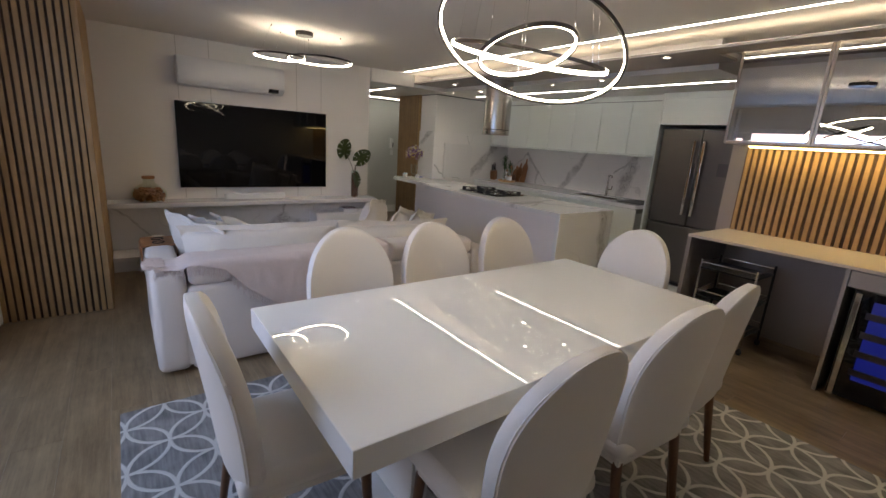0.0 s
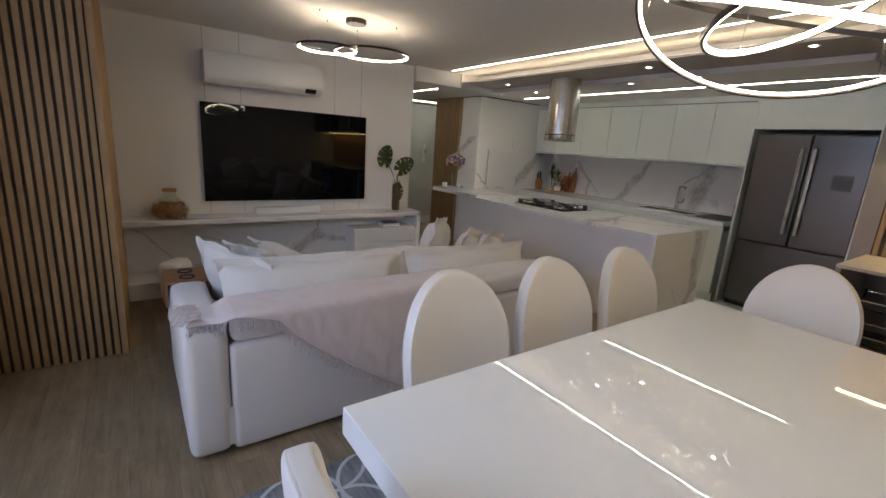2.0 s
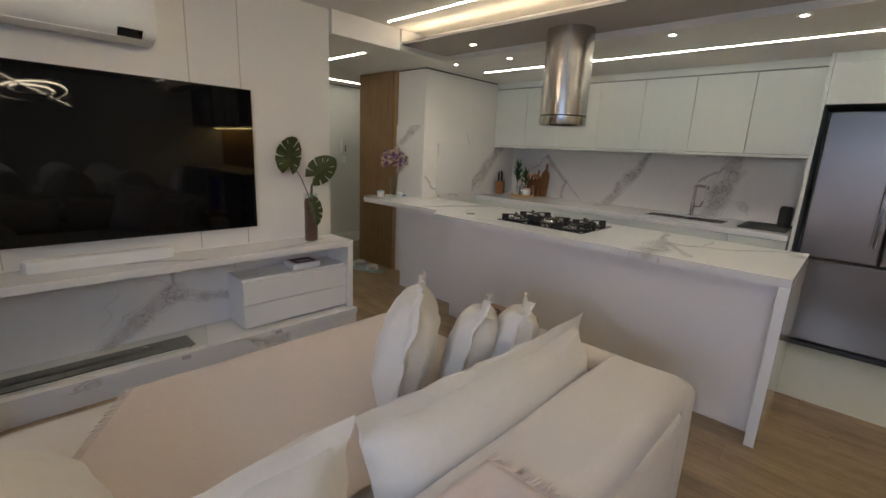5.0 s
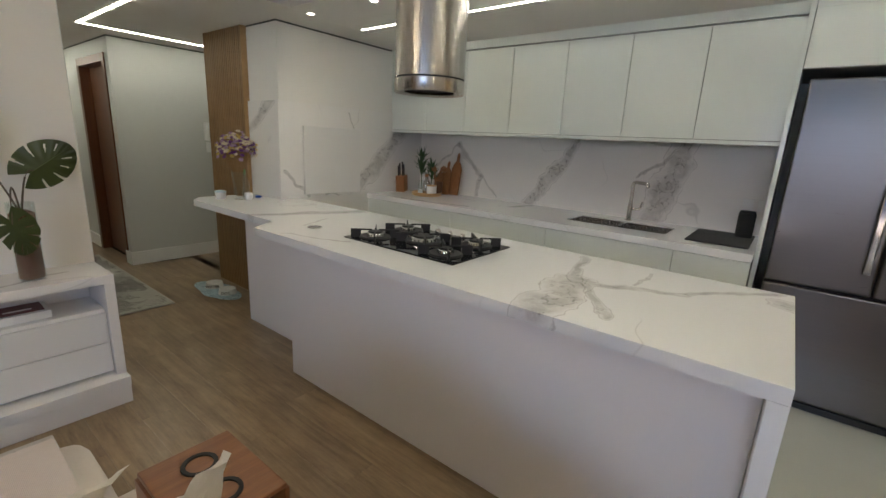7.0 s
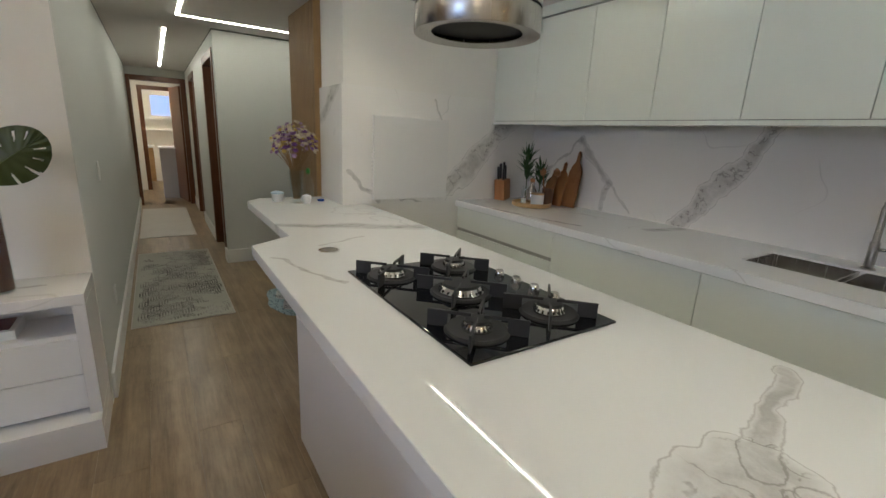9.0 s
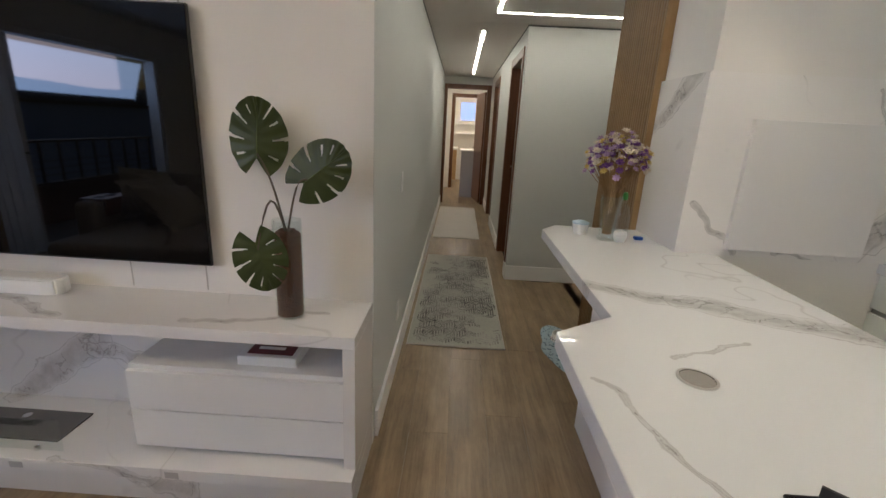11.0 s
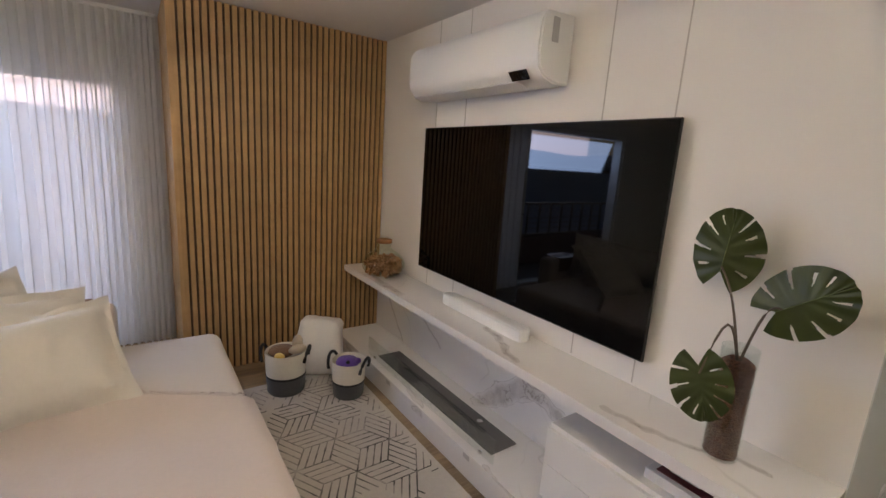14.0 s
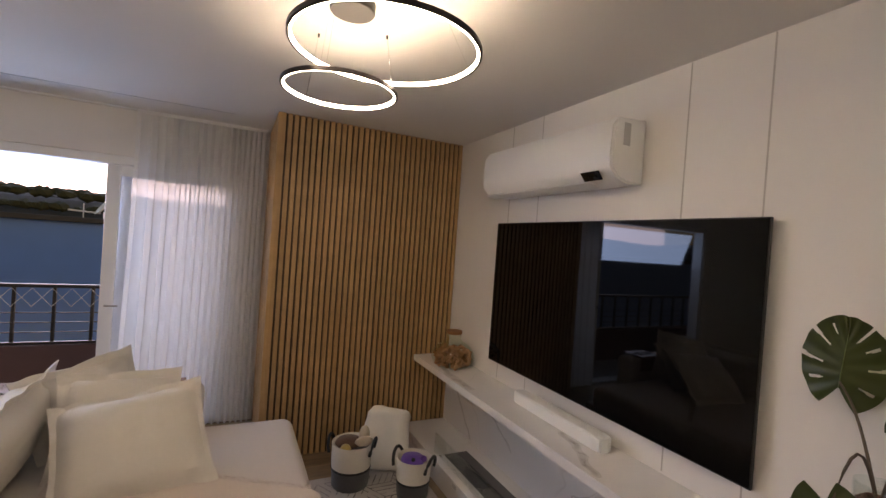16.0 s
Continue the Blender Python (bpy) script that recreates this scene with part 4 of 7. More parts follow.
def cushion(name, w, h, thick, m, mat, label, category, group="", flange=0.045, seed=0.0):
    """A filled pillow with a flat flange round it, wrinkled and pinched at the corners."""
    n = 22
    b = bmesh.new()
    grid = {}
    for side in (1, -1):
        for i in range(n + 1):
            for j in range(n + 1):
                u, v = -1 + 2 * i / n, -1 + 2 * j / n
                fu, fv = 1 - flange * 2 / w, 1 - flange * 2 / h
                body = max(0.0, 1 - (abs(u) / fu) ** 2.6) * max(0.0, 1 - (abs(v) / fv) ** 2.6)
                y = side * (0.004 + thick / 2 * body ** 0.40)
                pin = 1 - 0.07 * (1 - v * v) * abs(u) ** 3 - 0.0
                pin2 = 1 - 0.07 * (1 - u * u) * abs(v) ** 3
                p = Vector((u * w / 2 * pin, y, v * h / 2 * pin2))
                q = Vector((u * 2.3 + seed, v * 2.3 - seed, side * 0.4))
                p.y += 0.015 * noise.noise(q * 1.3) * (0.35 + abs(u * v)) + 0.007 * noise.noise(q * 3.4) + 0.020 * noise.noise(Vector((u * 5.5 * w + seed * 2, v * 5.5 * h, 9))) * max(abs(u), abs(v)) ** 8 + 0.006 * noise.noise(Vector((u * 9 * w + seed, v * 9 * h, side * 3)))
                p.z += 0.012 * noise.noise(q * 1.7 + Vector((3, 1, 2)))
                grid[side, i, j] = b.verts.new(p)
    for side in (1, -1):
        for i in range(n):
            for j in range(n):
                f = (grid[side, i, j], grid[side, i + 1, j], grid[side, i + 1, j + 1], grid[side, i, j + 1])
                b.faces.new(f if side == -1 else f[::-1])
    edge = [(i, 0) for i in range(n)] + [(n, j) for j in range(n)] + [(i, n) for i in range(n, 0, -1)] + [(0, j) for j in range(n, 0, -1)]
    for a, c in zip(edge, edge[1:] + edge[:1]):
        b.faces.new((grid[1, *a], grid[1, *c], grid[-1, *c], grid[-1, *a]))
    bmesh.ops.recalc_face_normals(b, faces=b.faces[:])
    t = new(name, mesh_of(name, b, mat))
    t.matrix_basis = m
    return tagged(t, label, category, group)


LONG = "long ivory linen back pillow with a flat flange"
cushion("back_pillow", 1.10, 0.43, 0.20, pose(1.245, 3.24, 0.645, -14, 1, 0), LINEN, LONG, "pillow", "back pillows of the sofa", seed=1)
cushion("back_pillow", 1.12, 0.43, 0.20, pose(2.345, 3.24, 0.610, -14, 2, 1), LINEN, LONG, "pillow", "back pillows of the sofa", seed=5)
SQ = "square ivory linen scatter cushion with a flange"
cushion("scatter_cushion", 0.50, 0.50, 0.20, pose(2.32, 3.69, 0.705, 12, 8, 44), LINEN, SQ, "cushion", "scatter cushions", seed=9)
cushion("scatter_cushion", 0.47, 0.46, 0.17, pose(2.56, 3.585, 0.645, 16, 14, 36), LINEN, SQ, "cushion", "scatter cushions", seed=13)
cushion("scatter_cushion", 0.47, 0.46, 0.17, pose(2.70, 3.50, 0.635, 18, 14, 34), LINEN, SQ, "cushion", "scatter cushions", seed=17)
cushion("scatter_cushion", 0.58, 0.54, 0.19, pose(1.25, 3.71, 0.62, 50, 7, -80), LINEN, SQ, "cushion", "scatter cushions", seed=21)
cushion("scatter_cushion", 0.50, 0.48, 0.17, pose(1.03, 3.62, 0.655, 36, -4, -76), LINEN, SQ, "cushion", "scatter cushions", seed=25)
cushion("scatter_cushion", 0.50, 0.46, 0.15, pose(0.85, 3.46, 0.665, 20, 10, -52), LINEN, SQ, "cushion", "scatter cushions", seed=29)


# ---- television wall ----
def tv():
    t = thing("television", 1.79, 5.66, 0.82, "large flat black television on the wall", "television")
    part("screen", box((0.963, 5.6535, 0.826), (2.625, 5.657, 1.742), 0.0), SCREEN, t, smooth=False)
    part("bezel", box((0.958, 5.657, 0.818), (2.63, 5.672, 1.747), 0.003), DARK, t)
    part("housing", box((1.15, 5.672, 0.90), (2.44, 5.6995, 1.6), 0.006), DARK, t)


tv()


def tv_unit():
    t = thing("tv_unit", 1.77, 5.54, 0, "white marble television shelf unit with drawers", "tv unit")
    part("shelf", box((0.295, 5.385, 0.645), (3.258, 5.699, 0.69), 0.0015), MARBLE_UNIT, t)
    part("side_panel", box((3.215, 5.385, 0.1505), (3.258, 5.699, 0.6445), 0.0015), MARBLE_UNIT, t)
    part("plinth", box((0.295, 5.335, 0.0), (3.258, 5.699, 0.10), 0.0015), MARBLE_UNIT, t)
    part("plinth_top", box((0.295, 5.325, 0.1005), (3.258, 5.699, 0.150), 0.0015), MARBLE_UNIT, t)
    part("back_panel", box((0.295, 5.686, 0.1505), (3.214, 5.699, 0.6445), 0.0), MARBLE_UNIT, t, smooth=False)
    d = thing("drawer_unit", 2.81, 5.55, 0.1505, "white drawer unit under the television shelf", "drawer unit")
    part("carcass", box((2.412, 5.435, 0.165), (3.213, 5.684, 0.505), 0.002), SATIN_WHITE, d)
    part("carcass_foot", box((2.46, 5.47, 0.1507), (3.17, 5.66, 0.1645)), DARK, d)
    part("drawer", box((2.412, 5.415, 0.167), (3.213, 5.4345, 0.325), 0.002), SATIN_WHITE, d)
    part("drawer", box((2.412, 5.415, 0.329), (3.213, 5.4345, 0.487), 0.002), SATIN_WHITE, d)


tv_unit()


def air_conditioner():
    t = thing("air_conditioner", 1.53, 5.60, 1.91, "white wall-mounted split air conditioner", "air conditioner")
    prof = [(5.699, 1.91), (5.60, 1.905), (5.535, 1.925), (5.50, 1.965), (5.492, 2.02), (5.50, 2.15), (5.53, 2.19), (5.699, 2.20)]
    b = bmesh.new()
    a = [b.verts.new((0.99, y, z)) for y, z in prof]
    c = [b.verts.new((2.07, y, z)) for y, z in prof]
    b.faces.new(a[::-1]), b.faces.new(c)
    for i in range(len(prof)):
        j = (i + 1) % len(prof)
        b.faces.new((a[i], a[j], c[j], c[i]))
    bmesh.ops.recalc_face_normals(b, faces=b.faces[:])
    bmesh.ops.bevel(b, geom=[e for e in b.edges if abs(e.verts[0].co.x - e.verts[1].co.x) < 1e-4], offset=0.008, segments=3, affect="EDGES")
    body = part("body", b, PVC, t)
    part("louvre", moved(box((-0.50, -0.036, -0.003), (0.42, 0.036, 0.003), 0.002), pose(1.50, 5.560, 1.909, -12, 0, 0)), PVC, t)
    part("display", moved(box((-0.055, -0.003, -0.024), (0.055, 0.003, 0.024), 0.001), pose(1.945, 5.5095, 1.938, 41, 0, 0)), BLACK_GLASS, t, "small black display window")
    part("spec_label", box((2.0705, 5.56, 2.07), (2.0715, 5.60, 2.17)), plain("grey_print", (0.45, 0.45, 0.45), 0.6), t, "small printed label")


air_conditioner()


# ---- kitchen island ----
def island():
    t = thing("kitchen_island", 4.3, 4.3, 0, "white kitchen island with a marble top and waterfall end", "kitchen island")
    top = [(3.85, 2.73), (4.74, 2.73), (4.74, 5.998), (4.578, 5.998), (4.578, 6.42), (4.12, 6.42), (4.03, 6.30), (4.03, 5.22), (3.85, 5.10)]
    part("countertop", prism(top, 0.855, 0.90, 0.0015), MARBLE, t)
    part("waterfall_end", box((3.85, 2.73, 0.0015), (4.74, 2.775, 0.8545), 0.0015), MARBLE, t)
    part("front_panel", box((3.99, 2.776, 0.0015), (4.015, 4.99, 0.8545), 0.0015), ISLAND_PANEL, t)
    part("carcass", box((4.016, 2.776, 0.002), (4.70, 4.99, 0.854)), SATIN_WHITE, t, smooth=False)
    part("rear_panel", box((4.22, 4.991, 0.0015), (4.70, 5.92, 0.8545), 0.0015), ISLAND_PANEL, t)


island()


def cooktop():
    x0, x1, y0, y1, z = 4.07, 4.56, 3.885, 4.60, 0.9005
    t = thing("cooktop", (x0 + x1) / 2, (y0 + y1) / 2, z, "black glass gas cooktop with five burners", "cooktop")
    part("glass_top", box((x0, y0, z), (x1, y1, z + 0.008), 0.003), BLACK_GLASS, t)
    for bx, by, r in ((4.18, 4.48, 0.045), (4.43, 4.48, 0.040), (4.30, 4.25, 0.068), (4.18, 4.01, 0.038), (4.43, 4.01, 0.043)):
        pan = max(0.082, r + 0.026)
        part("burner_pan", lathe([(0, 0), (pan, 0), (pan, 0.004), (pan - 0.006, 0.009), (r + 0.01, 0.006), (0, 0.006)], (bx, by, z + 0.0082), 36), IRON, t, "black enamelled burner pan")
        teeth = lathe([(0, 0), (r, 0), (r * 1.02, 0.004), (r * 0.84, 0.019), (0, 0.019)], (bx, by, z + 0.0145), 36)
        bu = part("burner", teeth, CHROME, t, "bright toothed burner ring")
        slots = bmesh.new()
        for k in range(18):
            a = k * math.tau / 18
            slot = mesh_of("slot", moved(box((r * 0.86, -0.0022, 0.0025), (r * 1.01, 0.0022, 0.0125)), Matrix.Translation((bx, by, z + 0.0145)) @ Matrix.Rotation(a, 4, "Z")), IRON)
            slots.from_mesh(slot)
            bpy.data.meshes.remove(slot)
        part("flame_slots", slots, IRON, bu, "dark flame slots", smooth=False)
        part("burner_cap", lathe([(0, 0), (r * 0.80, 0), (r * 0.86, 0.003), (r * 0.78, 0.008), (0, 0.009)], (bx, by, z + 0.0338), 32), IRON, bu, "matt black burner cap")
        g = pan + 0.045
        for k in range(4):
            turn = Matrix.Translation((bx, by, z)) @ Matrix.Rotation(math.radians(45 + 90 * k), 4, "Z")
            arm = box((g - 0.052, -0.003, 0.0085), (g, 0.003, 0.052), 0.001)
            box((r * 0.42, -0.003, 0.0445), (g - 0.0505, 0.003, 0.052), bm=arm)
            part("pan_support", moved(arm, turn), IRON, t, "cast-iron pan support", smooth=False)
    for k in range(5):
        part("knob", lathe([(0.017, 0), (0.017, 0.012), (0.012, 0.022), (0, 0.023)], (4.525, 4.08 + k * 0.085, z + 0.0082), 18), CHROME, t, "chrome control knob")


cooktop()


def hood():
    t = thing("range_hood", 4.30, 4.25, 1.63, "cylindrical brushed steel island range hood", "range hood")
    part("cylinder", lathe([(0.165, 0.066), (0.165, ZP - 1.63 - 0.001), (0.12, ZP - 1.63 - 0.001)], (4.30, 4.25, 1.63), 64), STEEL, t)
    part("lower_band", lathe([(0.12, 0.006), (0.1655, 0.0), (0.1665, 0.002), (0.1665, 0.058), (0.15, 0.058)], (4.30, 4.25, 1.63), 64), STEEL, t)
    part("joint_ring", lathe([(0.15, 0.0582), (0.163, 0.0582), (0.163, 0.0658), (0.15, 0.0658)], (4.30, 4.25, 1.63), 64), RUBBER, t, "black joint ring")
    part("filter", lathe([(0, 0.02), (0.14, 0.02), (0.14, 0.026), (0, 0.026)], (4.30, 4.25, 1.63), 48), RUBBER, t)


hood()


# ---- kitchen wall units ----
YK0, YK1 = 2.91, 5.998


def upper_cabinets():
    n = 7
    w = (YK1 - YK0) / n
    for i in range(n):
        a, b = YK0 + i * w, YK0 + (i + 1) * w
        t = thing("wall_cabinet", 6.0, (a + b) / 2, 1.505, "handleless pale wall cabinet over the worktop", "cabinet", "wall cabinets of the kitchen")
        part("body", box((5.812, a + 0.0005, 1.505), (KX - 0.001, b - 0.0005, 2.1645)), CARCASS, t, smooth=False)
        part("door", box((5.79, a + 0.002, 1.508), (5.811, b - 0.002, 2.153), 0.0015), CABINET, t)
    structure("trim_filler", box((5.792, YK0, 2.165), (KX - 0.001, YK1, Z2 - 0.001)), CABINET, "pale filler above the wall cabinets", "trim")
    single("light_pelmet", box((5.786, YK0, 1.482), (5.826, YK1 - 0.001, 1.504), 0.001), CABINET, "pale light rail under the wall cabinets", "light rail", at=(5.8, 4.4, 1.482))


upper_cabinets()


def base_cabinets():
    cuts = [2.91, 3.30, 4.13, 4.99, 5.998]
    for a, b in zip(cuts, cuts[1:]):
        t = thing("base_cabinet", 5.85, (a + b) / 2, 0.0015, "handleless pale base cabinet under the worktop", "cabinet", "base cabinets of the kitchen")
        part("body", box((5.522, a + 0.0005, 0.10), (KX - 0.001, b - 0.0005, 0.80)), CARCASS, t, smooth=False)
        if a > 4.9:
            part("door", box((5.50, a + 0.002, 0.103), (5.521, b - 0.002, 0.665), 0.0015), CABINET, t)
            part("drawer_front", box((5.50, a + 0.002, 0.69), (5.521, b - 0.002, 0.848), 0.0015), CABINET, t)
            part("finger_rail", box((5.514, a + 0.002, 0.6655), (5.5215, b - 0.002, 0.6895)), CARCASS, t, "shadowed grip gap")
        else:
            part("door", box((5.50, a + 0.002, 0.103), (5.521, b - 0.002, 0.848), 0.0015), CABINET, t)
        part("plinth", box((5.56, a + 0.0005, 0.0016), (5.575, b - 0.0005, 0.0995)), CABINET, t, smooth=False)
    z0, z1 = 0.855, 0.90
    b = bmesh.new()
    sx0, sx1, sy0, sy1 = 5.72, 6.05, 3.40, 4.08
    box((5.48, YK0, z0), (sx0, YK1, z1), bm=b)
    box((sx1, YK0, z0), (KX - 0.02, YK1, z1), bm=b)
    box((sx0, YK0, z0), (sx1, sy0, z1), bm=b)
    box((sx0, sy1, z0), (sx1, YK1, z1), bm=b)
    bmesh.ops.remove_doubles(b, verts=b.verts[:], dist=1e-5)
    single("worktop", b, MARBLE, "white marble worktop with grey veins", "worktop", at=(5.85, 4.4, z0), smooth=False)
    t = thing("sink", 5.885, 3.74, 0.72, "double brushed steel undermount sink", "sink")
    for a, c in ((3.405, 3.73), (3.75, 4.075)):
        bowl = bmesh.new()
        lo, hi = (sx0 + 0.003, a, 0.72), (sx1 - 0.003, c, 0.893)
        box((lo[0], a, 0.72), (hi[0], c, 0.724), bm=bowl)
        box((lo[0], a, 0.7245), (lo[0] + 0.004, c, 0.893), bm=bowl)
        box((hi[0] - 0.004, a, 0.7245), (hi[0], c, 0.893), bm=bowl)
        box((lo[0] + 0.0045, a, 0.7245), (hi[0] - 0.0045, a + 0.004, 0.893), bm=bowl)
        box((lo[0] + 0.0045, c - 0.004, 0.7245), (hi[0] - 0.0045, c, 0.893), bm=bowl)
        part("bowl", bowl, STEEL, t, smooth=False)
    structure("wall_backsplash", box((KX - 0.019, YK0, 0.9005), (KX - 0.0005, YK1, 1.5035)), MARBLE_WALL, "white marble backsplash with broad grey veins", "backsplash")


base_cabinets()
structure("wall_marble_pillar", box((4.562, 5.982, 0.901), (KX - 0.02, 5.9995, 1.66)), MARBLE_WALL, "marble cladding on the end wall of the kitchen", "cladding")
structure("wall_marble_pillar_side", box((4.562, 6.0, 0.901), (4.5795, 6.425, 1.66)), MARBLE_WALL, "marble cladding on the pillar", "cladding")
single("wall_panel", box((4.77, 5.958, 0.93), (5.36, 5.9815, 1.485), 0.003), SATIN_WHITE, "plain white square board hung on the marble", "panel", at=(5.1, 5.981, 0.93))


def fridge():
    x0, y0, y1 = 5.69, 1.93, 2.845
    t = thing("refrigerator", 5.8, 2.38, 0.0015, "dark stainless french-door refrigerator", "refrigerator")
    part("body", box((x0 + 0.055, y0 + 0.005, 0.04), (6.235, y1 - 0.005, 1.825), 0.004), DARK, t)
    part("base_grille", box((x0 + 0.03, y0 + 0.01, 0.003), (6.1, y1 - 0.01, 0.0395), 0.002), DARK, t)
    mid = (y0 + y1) / 2
    for a, b, hy in ((y0, mid - 0.003, mid - 0.05), (mid + 0.003, y1, mid + 0.05)):
        d = part("door", box((x0, a, 0.735), (x0 + 0.054, b, 1.825), 0.012, 3), FRIDGE_STEEL, t)
        part("handle", box((x0 - 0.05, hy - 0.016, 0.86), (x0 - 0.030, hy + 0.016, 1.70), 0.006, 3), CHROME, d, "long chrome bar handle")
        for hz in (0.88, 1.68):
            part("handle_mount", box((x0 - 0.0305, hy - 0.011, hz - 0.02), (x0 - 0.0005, hy + 0.011, hz + 0.02), 0.003), CHROME, d)
    part("drawer", box((x0, y0, 0.06), (x0 + 0.054, y1, 0.725), 0.012, 3), FRIDGE_STEEL, t)
    part("control_panel", box((x0 - 0.0015, 2.02, 1.33), (x0 - 0.0003, 2.17, 1.47), 0.0), plain("dim_display", (0.10, 0.095, 0.09), 0.3), t, "dim square display on the door")
    for a, b in ((2.885, 2.909), (1.83, 1.855)):
        single("niche_panel", box((5.665, a, 0.0016), (KX - 0.001, b, Z2 - 0.001), 0.001), CABINET, "tall pale panel beside the refrigerator", "panel", "refrigerator niche panels", at=(5.9, (a + b) / 2, 0.0016))
    c = thing("wall_cabinet", 5.9, 2.37, 1.87, "pale cabinet over the refrigerator", "cabinet", "wall cabinets of the kitchen")
    part("body", box((5.687, 1.856, 1.87), (KX - 0.001, 2.884, 2.16)), CARCASS, c, smooth=False)
    part("door", box((5.665, 1.858, 1.872), (5.686, 2.882, 2.158), 0.0015), CABINET, c)
    structure("trim_filler", box((5.675, 1.856, 2.1605), (KX - 0.001, 2.884, Z2 - 0.001)), CABINET, "pale filler above the refrigerator cabinet", "trim")


fridge()


# ---- bar ----
def bar():
    x0, x1, yl, yr = 4.20, 4.949, 1.68, -1.25
    t = thing("bar_unit", 4.5, 0.6, 0, "taupe bar unit with a beige top and knee space", "bar unit")
    part("top", box((x0, yr, 0.878), (x1, yl, 0.90), 0.002), BAR_TOP, t)
    part("end_panel", box((x0, yl - 0.03, 0.0015), (x1, yl, 0.8775), 0.002), TAUPE, t)
    part("divider", box((x0, 0.648, 0.0015), (x1, 0.670, 0.8775), 0.002), TAUPE, t)
    part("back_panel", box((x1 - 0.012, yr, 0.0015), (x1, yl - 0.0305, 0.8775)), TAUPE, t, smooth=False)
    part("drawer", box((x0 + 0.004, -0.05, 0.765), (x0 + 0.5, 0.645, 0.870), 0.002), TAUPE, t)
    part("divider", box((x0, -0.09, 0.0015), (x1, -0.06, 0.8775), 0.002), TAUPE, t)
    w = thing("wine_cooler", 4.45, 0.30, 0.0015, "black under-counter wine cooler with blue lit glass door", "wine cooler")
    part("body", box((x0 + 0.06, -0.03, 0.012), (4.75, 0.605, 0.755), 0.006), DARK, w)
    d = part("door", box((x0 + 0.012, -0.03, 0.02), (x0 + 0.0595, 0.605, 0.755), 0.004), BLACK_GLASS, w)
    part("handle", box((x0 - 0.012, 0.560, 0.025), (x0 + 0.0115, 0.590, 0.74), 0.003), CHROME, d, "satin metal bar handle")
    # the lit interior's glow, added as an emissive sheet on the door front
    part("glow", box((x0 + 0.0095, 0.02, 0.16), (x0 + 0.0117, 0.50, 0.70)), emit("blue_cooler_glow", (0.02, 0.05, 1.0), 0.10, 0.01), d, "glowing blue sheet standing for the lit interior")
    for k in range(4):
        part("rack", box((x0 + 0.0075, 0.0, 0.19 + k * 0.13), (x0 + 0.0093, 0.52, 0.235 + k * 0.13)), plain("wine_rack_wood", (0.04, 0.03, 0.03), 0.4), d)
    slat_wall("slat_panel", "-x", 4.9485, yr, yl - 0.02, 0.9005, 1.635, 0.052, 0.030, 0.018, "golden lit oak slats behind the bar")
    g = thing("glass_cabinet", 4.6, 0.6, 1.64, "smoked glass display cabinet over the bar", "cabinet")
    part("floor_board", box((4.375, yr, 1.64), (4.949, 1.63, 1.665), 0.001), TAUPE, g)
    part("side_panel", box((4.375, 1.605, 1.6655), (4.949, 1.63, 2.365), 0.001), TAUPE, g)
    part("top_board", box((4.375, yr, 2.3655), (4.949, 1.63, 2.395), 0.001), TAUPE, g)
    part("shelf", box((4.42, yr, 2.0), (4.94, 1.604, 2.012), 0.001), TAUPE, g)
    frame_mat = plain("bronze_frame", (0.42, 0.36, 0.30), 0.35, 0.7)
    for k in range(5):
        b, a = 1.628 - k * 0.56, 1.628 - (k + 1) * 0.56 + 0.004
        d = part("door", box((4.362, a + 0.019, 1.664), (4.367, b - 0.019, 2.341)), SMOKED, g, "smoked glass pane", smooth=False)
        for lo, hi in (((4.355, a, 1.645), (4.374, a + 0.0185, 2.36)), ((4.355, b - 0.0185, 1.645), (4.374, b, 2.36)), ((4.355, a + 0.019, 1.645), (4.374, b - 0.019, 1.6635)), ((4.355, a + 0.019, 2.3415), (4.374, b - 0.019, 2.36))):
            part("door_rail", box(lo, hi, 0.001), frame_mat, d, "bronze metal frame")
    led_strip("led_strip", (4.80, yr, 1.630), (4.83, 1.60, 1.6395), BAR_LED, "warm led line under the glass cabinet")


bar()


